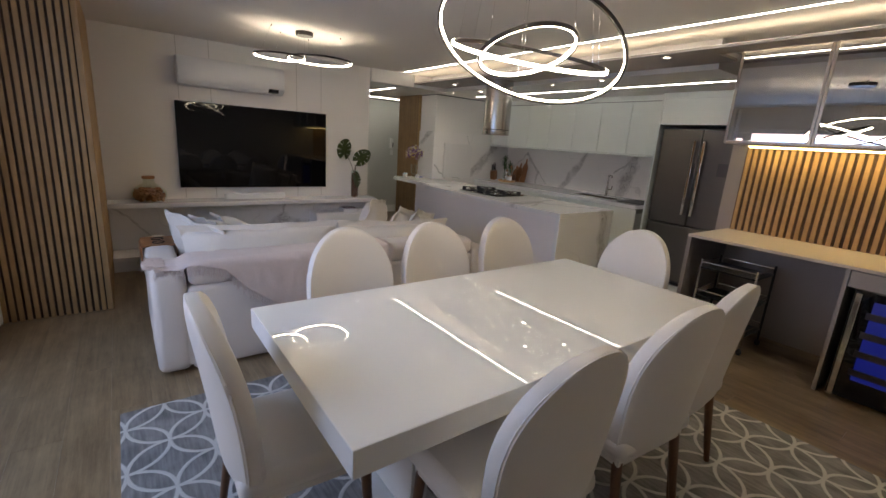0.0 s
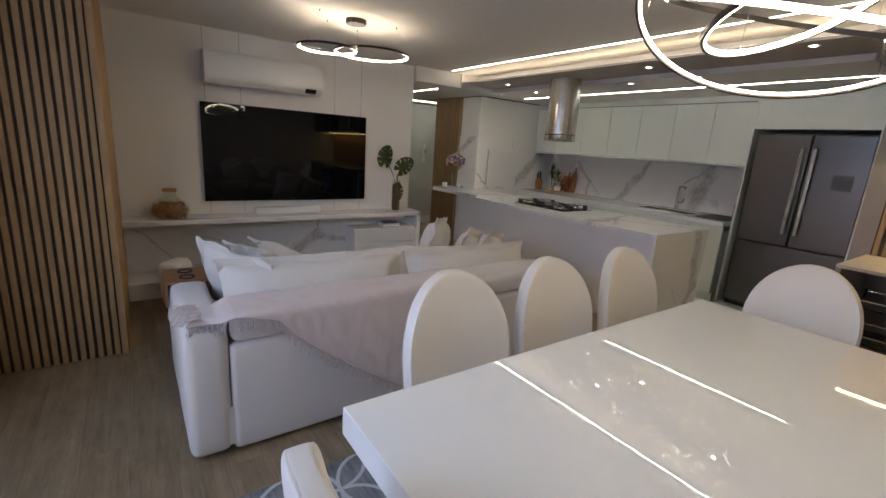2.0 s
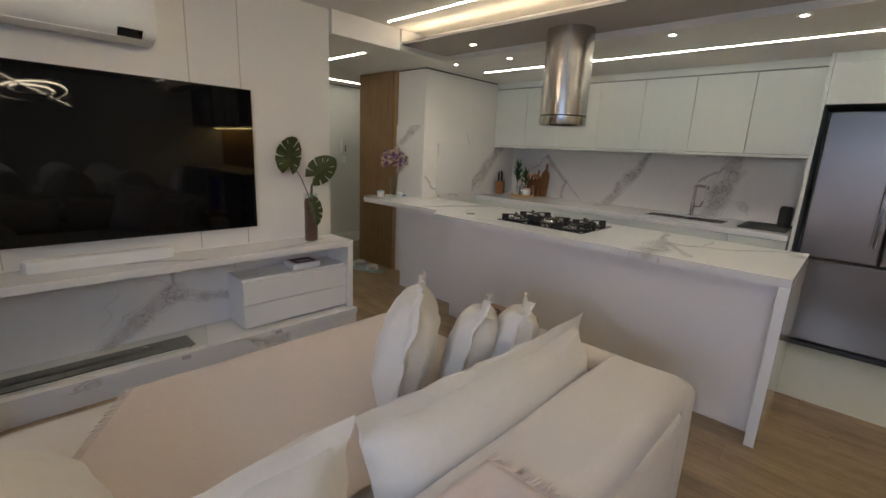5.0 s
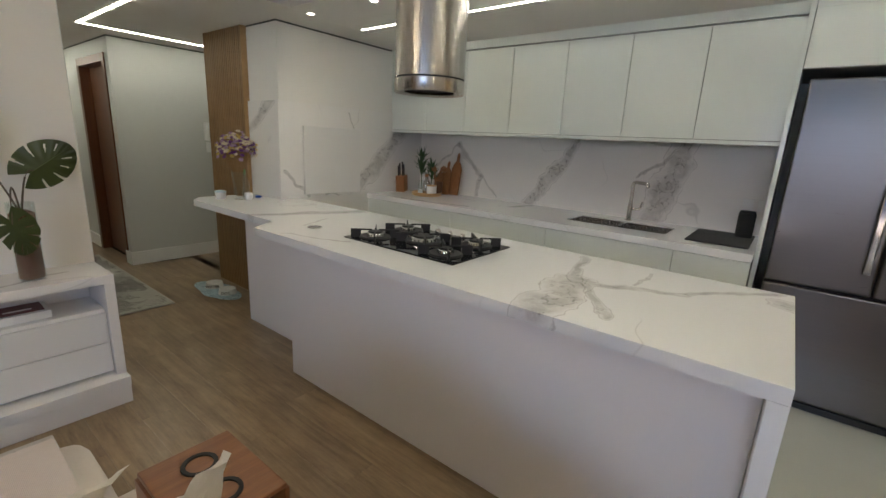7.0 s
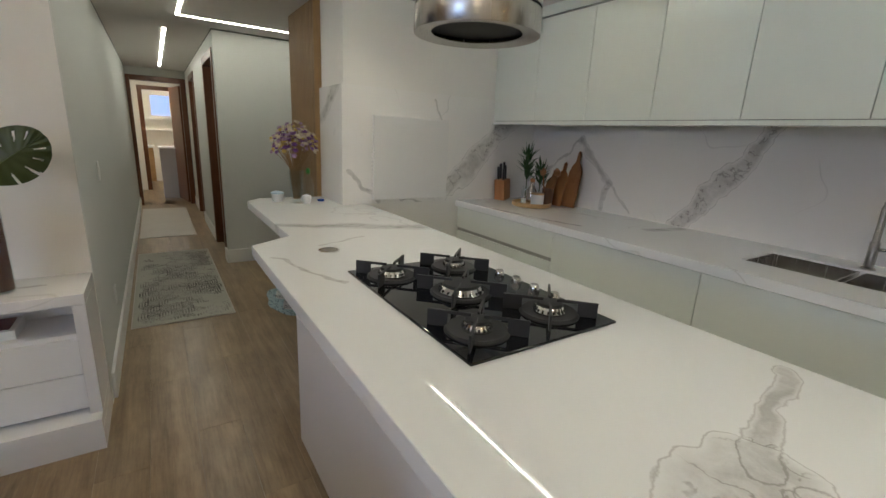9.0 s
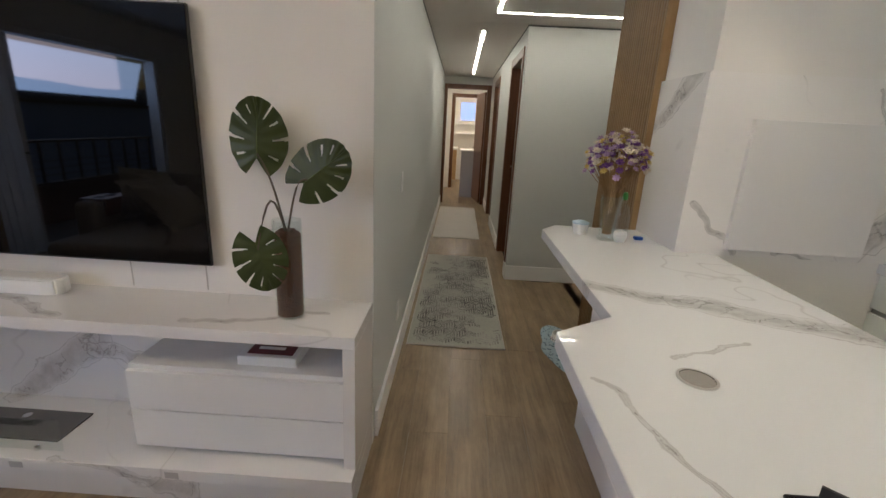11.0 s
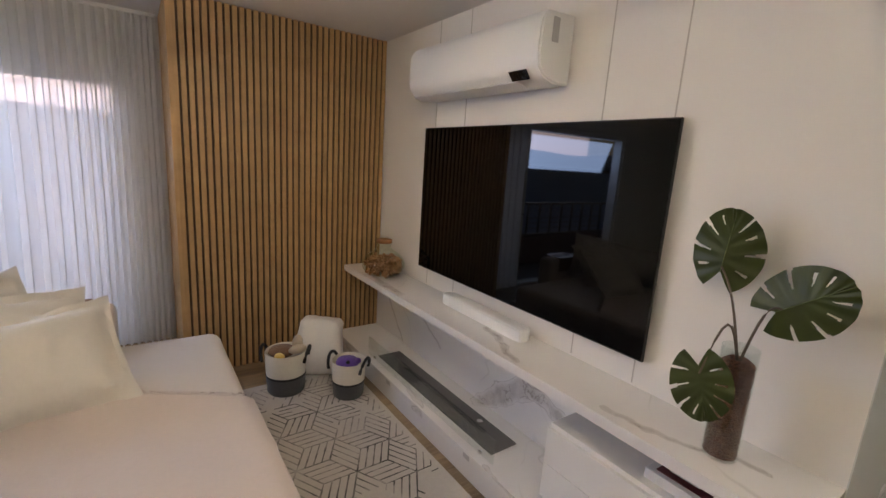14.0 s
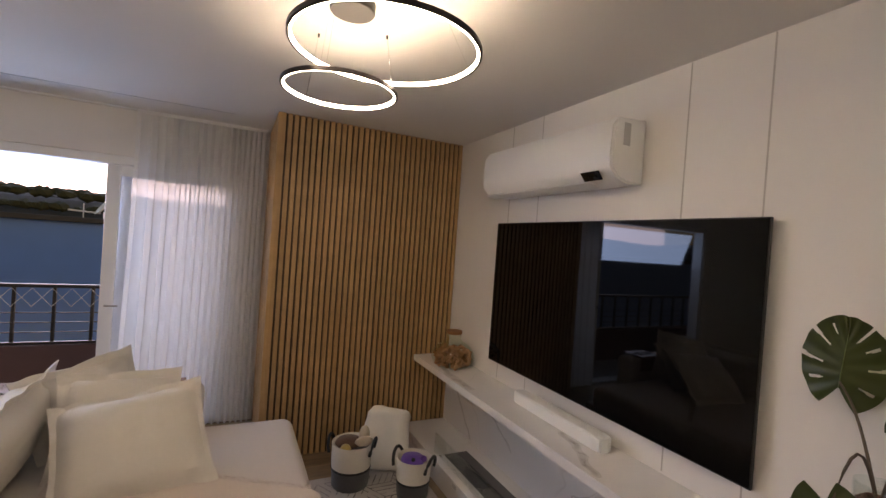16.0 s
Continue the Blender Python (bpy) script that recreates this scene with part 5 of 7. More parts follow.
# ---- soft things of the living room ----
def throw_blanket():
    t = thing("throw_blanket", 1.4, 2.95, 0.71, "fringed greyish woven throw draped over the sofa back", "throw blanket")
    nx, nv = 90, 44
    hem = [(0.0, 0.70), (0.14, 0.70), (0.24, 0.66), (0.32, 0.53), (0.48, 0.36), (0.63, 0.22), (0.78, 0.11), (0.88, 0.13), (1.0, 0.19)]

    def low(s):
        for (a, za), (c, zc) in zip(hem, hem[1:]):
            if s <= c:
                return za + (zc - za) * (s - a) / (c - a)
        return hem[-1][1]

    def drape(s, v):
        """A point of the cloth: s along the sofa back, v from its upper hem over the rear edge to the lower hem."""
        x = 0.545 + 1.49 * s
        arm = max(0.0, 1 - s / 0.115)
        top = 0.722 - 0.028 * min(1, arm * 3)
        fold = 0.011 * noise.noise(Vector((x * 7, v * 5, 1))) + 0.004 * noise.noise(Vector((x * 26, v * 9, 4)))
        flat, turn = 0.20 - 0.05 * min(1, arm * 2), 0.07
        if v < flat:
            return Vector((x, 3.09 - v, top + abs(fold)))
        k = v - flat
        if k < turn:
            a = k / turn * math.pi / 2
            return Vector((x, 3.09 - flat - 0.045 * math.sin(a) - abs(fold), top - 0.045 * (1 - math.cos(a)) + abs(fold)))
        k -= turn
        return Vector((x - 0.22 * k * s * s, 3.045 - flat - 0.012 * math.sin(min(1, k * 3) * math.pi / 2) - 1.6 * abs(fold) - 0.06 * k * max(0, s - 0.35), top - 0.045 - k))

    b = bmesh.new()
    rows, edge_pts = [], []
    for i in range(nx + 1):
        s = i / nx
        full = 0.27 - 0.05 * min(1, max(0, 1 - s / 0.115) * 2) + max(-0.025, 0.675 - low(s))
        row = [b.verts.new(drape(s, j / nv * full)) for j in range(nv + 1)]
        rows.append(row)
        edge_pts.append(row[-1].co.copy())
    for a, c in zip(rows, rows[1:]):
        for j in range(nv):
            b.faces.new((a[j], a[j + 1], c[j + 1], c[j]))
    bmesh.ops.recalc_face_normals(b, faces=b.faces[:])
    side = [v.co.copy() for v in rows[-1]]
    cloth = part("cloth", b, THROW_CLOTH, t)
    md = cloth.modifiers.new("thick", "SOLIDIFY")
    md.thickness = 0.006
    fr = bmesh.new()
    rnd = random.Random(4)
    for k in range(330):
        s = k / 329 * nx
        i = min(nx - 1, int(s))
        p = edge_pts[i].lerp(edge_pts[i + 1], s - i)
        q = p + Vector((rnd.uniform(-0.014, 0.014), rnd.uniform(-0.014, 0.0), -rnd.uniform(0.035, 0.062)))
        tube([p, p.lerp(q, 0.5) + Vector((rnd.uniform(-0.008, 0.008), -0.004, 0)), q], 0.0021, 4, bm=fr)
    for k in range(170):
        s = k / 169 * nv
        j = min(nv - 1, int(s))
        p = side[j].lerp(side[j + 1], s - j)
        q = p + Vector((rnd.uniform(0.025, 0.045), -rnd.uniform(0.0, 0.012), -rnd.uniform(-0.004, 0.03)))
        tube([p, p.lerp(q, 0.5) + Vector((0, -0.003, 0.004)), q], 0.0021, 4, bm=fr)
    for k in range(80):
        p = Vector((0.555 + rnd.uniform(-0.01, 0.05), 3.10 - k / 80 * 0.20, 0.70))
        tube([p, p + Vector((-0.035, rnd.uniform(-0.02, 0.012), 0.006)), p + Vector((-0.065, rnd.uniform(-0.04, 0.02), -0.012))], 0.0021, 4, bm=fr)
    part("fringe", fr, THROW_CLOTH, t, "loose yarn fringe")


throw_blanket()


def seat_throw():
    t = thing("seat_throw", 2.0, 3.9, 0.49, "ivory cotton throw spread over the sofa seats", "throw blanket")
    b = bmesh.new()
    rows = []
    for i in range(41):
        row = []
        for j in range(34):
            v = j / 33 * 1.30
            left = 1.02 + 0.59 * min(v, 1.0)
            x = left + (2.82 - left) * i / 40
            rip = 0.004 * noise.noise(Vector((x * 5, v * 5, 3))) + 0.002 * noise.noise(Vector((x * 17, v * 17, 3)))
            if v < 0.98:
                p = (x, 3.42 + v, 0.494 + rip)
            elif v < 1.06:
                a = (v - 0.98) / 0.08 * math.pi / 2
                p = (x, 4.40 + 0.05 * math.sin(a), 0.444 + 0.05 * math.cos(a) + rip)
            else:
                p = (x, 4.45 + abs(rip) * 2, 0.444 - (v - 1.06))
            row.append(b.verts.new(p))
        rows.append(row)
    for a, c in zip(rows, rows[1:]):
        for j in range(33):
            b.faces.new((a[j], a[j + 1], c[j + 1], c[j]))
    bmesh.ops.recalc_face_normals(b, faces=b.faces[:])
    part("cloth", b, fabric("pinkish_cotton_throw", (0.60, 0.515, 0.46), 600, var=0.08, bump=0.5), t)
    fr = bmesh.new()
    rnd = random.Random(6)
    for k in range(150):
        p = Vector((1.022 + 0.59 * 0.98 * k / 149, 3.42 + 0.98 * k / 149, 0.497))
        tube([p, p + Vector((-0.018, rnd.uniform(-0.006, 0.006), 0.001)), p + Vector((-0.032, rnd.uniform(-0.012, 0.012), -0.003))], 0.0018, 4, bm=fr)
    part("fringe", fr, THROW_CLOTH, t, "short yarn fringe")


seat_throw()

def arm_tray(x, y, dz=0.0):
    t = thing("arm_tray", x, y, 0.66 + dz, "brown wooden armrest tray with cup holes", "tray")
    part("plate", box((x - 0.105, y - 0.14, 0.664 + dz), (x + 0.105, y + 0.14, 0.677 + dz), 0.003), TRAY_WOOD, t)
    for s in (-1, 1):
        part("side_flap", box((x + s * 0.105 - 0.006, y - 0.14, 0.54 + dz), (x + s * 0.105 + 0.006, y + 0.14, 0.6635 + dz), 0.002), TRAY_WOOD, t)
    for k in (-0.06, 0.06):
        part("cup_ring", lathe([(0.030, 0.0), (0.040, 0.0), (0.040, 0.004), (0.030, 0.004), (0.030, 0.0)], (x, y + k, 0.6775 + dz), 24), RUBBER, t, "dark cup hole rim")


arm_tray(0.61, 3.70)
arm_tray(2.99, 3.74, -0.04)


# ---- rugs ----
def hex_lines(x0, y0, x1, y1, z, cell, w, keep, seed):
    """Nested chevrons on a lattice of hexagons, as raised yarn lines with worn gaps."""
    b = bmesh.new()
    rnd = random.Random(seed)

    def seg(p, q):
        n = max(1, int((q - p).length / 0.035))
        for k in range(n):
            a, c = p.lerp(q, k / n), p.lerp(q, (k + 1) / n)
            if noise.noise(Vector((a.x * 2.2 + seed, a.y * 2.2, 3))) + 0.5 * noise.noise(Vector((a.x * 9, a.y * 9, seed))) > keep:
                continue
            if not (x0 < min(a.x, c.x) and max(a.x, c.x) < x1 and y0 < min(a.y, c.y) and max(a.y, c.y) < y1):
                continue
            d = (c - a).normalized()
            s = Vector((-d.y, d.x)) * (w / 2 * rnd.uniform(0.7, 1.1))
            vs = [b.verts.new((u.x, u.y, z)) for u in (a - s, c - s, c + s, a + s)]
            b.faces.new(vs)
    r3 = math.sqrt(3)
    nx, ny = int((x1 - x0) / (cell * r3)) + 3, int((y1 - y0) / (cell * 1.5)) + 3
    for j in range(-1, ny):
        for i in range(-1, nx):
            c = Vector((x0 + (i + 0.5 * (j % 2)) * cell * r3, y0 + j * cell * 1.5))
            corners = [c + cell * Vector((math.sin(k * math.pi / 3), math.cos(k * math.pi / 3))) for k in range(6)]
            for k in (0, 2, 4):
                a, m2, e = corners[k] - c, corners[(k + 1) % 6] - c, corners[(k + 2) % 6] - c
                for f in (0.25, 0.5, 0.75, 1.0):
                    seg(c + a * f, c + a * f + (m2 - a))
                seg(c, c + a)
                seg(c + a, c + m2)
    return b


r = thing("rug", 1.77, 4.6, 0, "cream rug with faded dark geometric lines by the television", "rug")
part("rug_body", box((0.66, 3.9, 0.001), (2.92, 5.275, 0.012), 0.004), RUG_CREAM, r)
part("line_pattern", hex_lines(0.69, 3.95, 2.89, 5.25, 0.0126, 0.17, 0.0085, 0.24, 5), RUG_LINE, r, "dark worn yarn lines", smooth=False)
r = thing("rug", 3.6, 7.6, 0, "grey-green runner with worn geometric lines in the hallway", "rug")
part("rug_body", box((3.305, 6.64, 0.001), (3.945, 8.70, 0.011), 0.003), RUG_HALL, r)
part("border", box((3.299, 6.634, 0.0008), (3.951, 8.706, 0.009), 0.003), RUG_CREAM, r, "cream bound edge")
part("line_pattern", hex_lines(3.32, 6.66, 3.93, 8.68, 0.0116, 0.085, 0.010, 0.30, 8), RUG_LINE, r, "dark worn yarn lines", smooth=False)
r = thing("rug", 3.53, 10.4, 0, "plain cream mat further down the hallway", "rug")
part("rug_body", box((3.295, 9.50, 0.001), (3.90, 11.70, 0.011), 0.003), RUG_CREAM, r)


# ---- baskets and fleece ----
def basket(x, y, r, h, rz, content, label):
    t = thing("basket", x, y, 0.012, label, "basket", "rope baskets", rz=rz)
    part("lower_body", lathe([(0, 0), (r * 0.86, 0), (r * 0.92, 0.01), (r * 0.98, h * 0.42)], n=40), ROPE_GREY, t, "charcoal rope lower half", world=False)
    part("band", lathe([(r * 0.985, h * 0.421), (r * 1.0, h * 0.44), (r * 0.99, h * 0.47)], n=40), RUBBER, t, world=False)
    part("upper_body", lathe([(r * 0.98, h * 0.471), (r * 1.03, h), (r * 1.01, h + 0.006), (r * 0.97, h), (r * 0.93, h * 0.5)], n=40), ROPE_WHITE, t, "cream rope upper half", world=False)
    for s in (-1, 1):
        pts = [(s * r * 1.03 + s * 0.018 * math.sin(a), 0.065 * math.cos(a), h - 0.05 + 0.085 * math.sin(a)) for a in (math.pi * k / 10 for k in range(11))]
        part("handle", tube(pts, 0.010, 8), RUBBER, t, "black leather loop handle", world=False)
    return t


basket(0.78, 4.80, 0.125, 0.27, 60, None, "cream and charcoal rope basket with soft toys")
basket(1.02, 5.13, 0.105, 0.235, 40, None, "small cream and charcoal rope basket with a purple toy")


def soft_lump(name, parts_list, label, base):
    t = thing(name, *base, label, "soft toy")
    for nm, c, rad, sc, mat in parts_list:
        b = bmesh.new()
        bmesh.ops.create_icosphere(b, subdivisions=3, radius=rad)
        for v in b.verts:
            v.co = Vector((v.co.x * sc[0], v.co.y * sc[1], v.co.z * sc[2])) * (1 + 0.07 * noise.noise(v.co * 30 + Vector(c)))
            v.co += Vector(c)
        part(nm, b, mat, t)


PURPLE = fabric("purple_plush", (0.14, 0.06, 0.32), 300, bump=0.8)
BROWN = fabric("brown_plush", (0.12, 0.06, 0.03), 300, bump=0.8)
CREAM_P = fabric("cream_plush", (0.55, 0.47, 0.36), 300, bump=0.8)
YELLOW_P = fabric("yellow_plush", (0.55, 0.38, 0.10), 300, bump=0.8)
soft_lump("soft_toy", [("body", (1.02, 5.12, 0.235), 0.06, (1.3, 1.2, 0.6), PURPLE), ("ear", (1.07, 5.17, 0.255), 0.02, (1, 1, 1), PURPLE), ("eye", (1.075, 5.10, 0.262), 0.012, (1, 1, 1), RUBBER)], "purple plush toy lying in a basket", (1.02, 5.12, 0.20))
soft_lump("soft_toy", [("body", (0.76, 4.78, 0.275), 0.065, (1.2, 1.3, 0.6), BROWN), ("arm", (0.83, 4.86, 0.30), 0.032, (0.8, 1.8, 1.0), CREAM_P)], "brown plush toy with cream limbs in a basket", (0.76, 4.78, 0.24))
soft_lump("soft_toy", [("body", (0.85, 4.74, 0.278), 0.032, (1.2, 1.0, 0.8), YELLOW_P)], "small yellow plush toy in a basket", (0.85, 4.74, 0.25))
soft_lump("soft_toy", [("ear", (0.76, 4.88, 0.315), 0.035, (0.7, 1.0, 1.6), CREAM_P)], "cream plush toy in a basket", (0.76, 4.88, 0.27))

b = box((-0.15, -0.075, 0), (0.15, 0.075, 0.40), 0.05, 5)
bmesh.ops.subdivide_edges(b, edges=[e for e in b.edges if e.calc_length() > 0.08], cuts=6, use_grid_fill=True)
for v in b.verts:
    v.co += 0.02 * noise.noise_vector(v.co * 7.0) + 0.006 * noise.noise_vector(v.co * 25.0)
    v.co.z = max(0.0, v.co.z)
ob = single("fleece_blanket", b, TOWEL, "white fluffy folded fleece blanket standing by the baskets", "blanket")
ob.matrix_basis = pose(0.66, 5.06, 0.013, -6, 0, 55)


# ---- on the television shelf ----
def cork_jar():
    x, y, z = 0.66, 5.54, 0.691
    t = thing("glass_jar", x, y, z, "round greenish glass jar filled with corks", "jar")
    prof = [(0, 0.0), (0.10, 0.0), (0.138, 0.02), (0.158, 0.06), (0.155, 0.105), (0.12, 0.15), (0.066, 0.185), (0.050, 0.205), (0.052, 0.23), (0.056, 0.235)]
    part("glass", lathe(prof, (x, y, z), 44), GREEN_GLASS, t)
    part("cork_lid", lathe([(0, 0), (0.050, 0), (0.058, 0.008), (0.056, 0.026), (0, 0.028)], (x, y, z + 0.236), 28), CORK, t, "flat cork lid")
    rnd = random.Random(2)
    base = mesh_of("cork", lathe([(0, -0.02), (0.0105, -0.02), (0.011, -0.017), (0.011, 0.017), (0.0105, 0.02), (0, 0.02)], n=10), CORK)
    spots = []
    while len(spots) < 200:
        a, rr, h = rnd.uniform(0, 6.3), rnd.uniform(0, 1) ** 0.5, rnd.uniform(0.015, 0.125)
        rmax = 0.112 + 0.024 * math.sin(h / 0.13 * math.pi)
        m = pose(rr * rmax * math.cos(a), rr * rmax * math.sin(a), h, rnd.uniform(0, 180), rnd.uniform(0, 180), rnd.uniform(0, 360))
        spots.append(m)
    pieces("cork", base, spots, t)


cork_jar()

t = thing("soundbar", 1.70, 5.60, 0.691, "white rounded soundbar under the television", "soundbar")
b = prism([(1.42, 5.56), (2.02, 5.56), (2.06, 5.57), (2.075, 5.60), (2.06, 5.64), (2.03, 5.65), (1.43, 5.65), (1.395, 5.64), (1.38, 5.60), (1.395, 5.57)], 0.691, 0.755, 0.006)
part("body", b, PVC, t)
part("top_panel", prism([(1.43, 5.575), (2.01, 5.575), (2.05, 5.605), (2.01, 5.635), (1.43, 5.635), (1.40, 5.605)], 0.7552, 0.757), SATIN_WHITE, t)


def leaf_mesh(size, seed):
    """A split monstera leaf: blades fan out from the midrib, with slanting lens-shaped slits; tip along +z."""
    b = bmesh.new()
    rnd = random.Random(seed)
    n, nu = 120, 16
    mid = [b.verts.new((0, 0.0, size * (0.15 + 0.70 * k / n))) for k in range(n + 1)]
    for side in (-1, 1):
        slits = [(q + rnd.uniform(-0.02, 0.02), rnd.uniform(0.38, 0.52), rnd.choice((0.84, 1.2, 1.2))) for q in (0.20, 0.37, 0.54, 0.70)]
        prev = None
        for k in range(n + 1):
            s = k / n
            turn = math.radians(152) * (1 - s) ** 1.25
            reach = 0.82 * size * (0.14 + 0.42 * math.sin(math.pi * (0.25 + 0.72 * s)) ** 0.8)
            row = [mid[k]]
            for i in range(1, nu + 1):
                u = i / nu
                x = math.sin(turn) * reach * u
                z = math.cos(turn) * reach * u + 0.05 * size * u * u
                ripple = 0.012 * size * math.cos(s * math.tau * 7) * u
                row.append(b.verts.new((side * x, 0.13 * x + 0.30 * x * x / size - 0.10 * size * u * u * s + ripple, mid[k].co.z + z)))
            if prev:
                for i in range(nu):
                    u = (i + 0.5) / nu
                    gap = any(lo < u < hi and abs(s - q) < 0.007 + 0.009 * (u - lo) / (1 - lo) for q, lo, hi in slits)
                    if not gap:
                        b.faces.new((prev[i], prev[i + 1], row[i + 1], row[i]))
            prev = row
    bmesh.ops.recalc_face_normals(b, faces=b.faces[:])
    return b


def monstera():
    x, y, z = 2.985, 5.535, 0.691
    t = thing("monstera_vase", x, y, z, "tall glass vase of brown chips holding three monstera leaves", "plant vase")
    part("vase", lathe([(0.0, 0.0), (0.048, 0.0), (0.051, 0.006), (0.051, 0.36), (0.049, 0.362), (0.048, 0.358), (0.048, 0.01)], (x, y, z), 32), CLEAR, t)
    chips = lathe([(0, 0.009), (0.0465, 0.009), (0.0468, 0.31), (0.03, 0.325), (0, 0.318)], (x, y, z), 40)
    bmesh.ops.subdivide_edges(chips, edges=[e for e in chips.edges if e.calc_length() > 0.1], cuts=26)
    for v in chips.verts:
        k = v.co - Vector((x, y, v.co.z))
        if k.length > 0.02:
            v.co -= k.normalized() * 0.003 * abs(noise.noise(v.co * 160))
    part("bark_chips", chips, PEBBLE, t, "reddish brown bark chips")
    for (tx, ty, tz), rot, size, bend in (((2.862, 5.605, 1.268), (4, 6, 4), 0.225, 0.02), ((3.055, 5.56, 1.19), (-2, 52, -8), 0.22, 0.03), ((2.935, 5.41, 0.975), (168, -14, 32), 0.18, 0.06)):
        stem_pts = [Vector((x, y, z + 0.30)).lerp(Vector((tx, ty, tz)), k / 8) + Vector((0, 0, bend * 2.4 * math.sin(math.pi * k / 8))) for k in range(9)]
        part("stem", tube(stem_pts, 0.0042, 8, taper=0.7), STEM, t)
        lf = leaf_mesh(size, int(tx * 100))
        blade = part("leaf", moved(lf, pose(tx, ty, tz, *rot) @ pose(0, 0, -0.05)), LEAF, t)
        rib = tube([(0, -0.0012, size * (0.14 + 0.1 * k)) for k in range(8)], 0.0014, 6, taper=0.4)
        part("midrib", moved(rib, pose(tx, ty, tz, *rot) @ pose(0, 0, -0.05)), LEAF_RIB, blade, "pale green midrib")


monstera()

bk = thing("book", 2.90, 5.55, 0.506, "white box book with a dark red cover on the drawer unit", "book")
part("page_block", box((2.80, 5.47, 0.506), (3.02, 5.63, 0.545), 0.004), PVC, bk)
part("cover", box((2.83, 5.49, 0.5452), (3.0, 5.62, 0.549), 0.001), plain("dark_red_cover", (0.09, 0.01, 0.015), 0.35), bk)
part("cover_mark", box((2.86, 5.52, 0.5492), (2.96, 5.54, 0.5496)), PVC, bk, "pale line of lettering")


def fireplace():
    t = thing("ethanol_fireplace", 1.5, 5.47, 0.1505, "grey ethanol burner with a low glass guard", "fireplace")
    part("tray", box((0.88, 5.415, 0.1505), (2.10, 5.585, 0.158), 0.002), plain("grey_burner_steel", (0.16, 0.155, 0.15), 0.16, 0.2), t)
    part("burner_slot", box((1.05, 5.485, 0.1582), (1.95, 5.515, 0.1595)), RUBBER, t)
    part("filler_cap", lathe([(0, 0), (0.016, 0), (0.016, 0.004), (0, 0.005)], (1.86, 5.54, 0.1582), 20), CHROME, t)
    part("glass_guard", box((0.80, 5.372, 0.151), (2.16, 5.376, 0.285), 0.001), FIRE_GLASS, t, "clear glass guard", smooth=False)
    for x in (0.9, 2.06):
        part("glass_clip", box((x - 0.008, 5.366, 0.1505), (x + 0.008, 5.382, 0.166), 0.001), CHROME, t)


fireplace()
for x in (2.02, 2.6, 1.2):
    single("socket", box((x - 0.025, 5.3232, 0.112), (x + 0.025, 5.3248, 0.138), 0.0005), plain("grey_socket", (0.4, 0.39, 0.38), 0.4), "small double socket plate in the marble plinth", "socket", "sockets of the television unit", at=(x, 5.3248, 0.125))


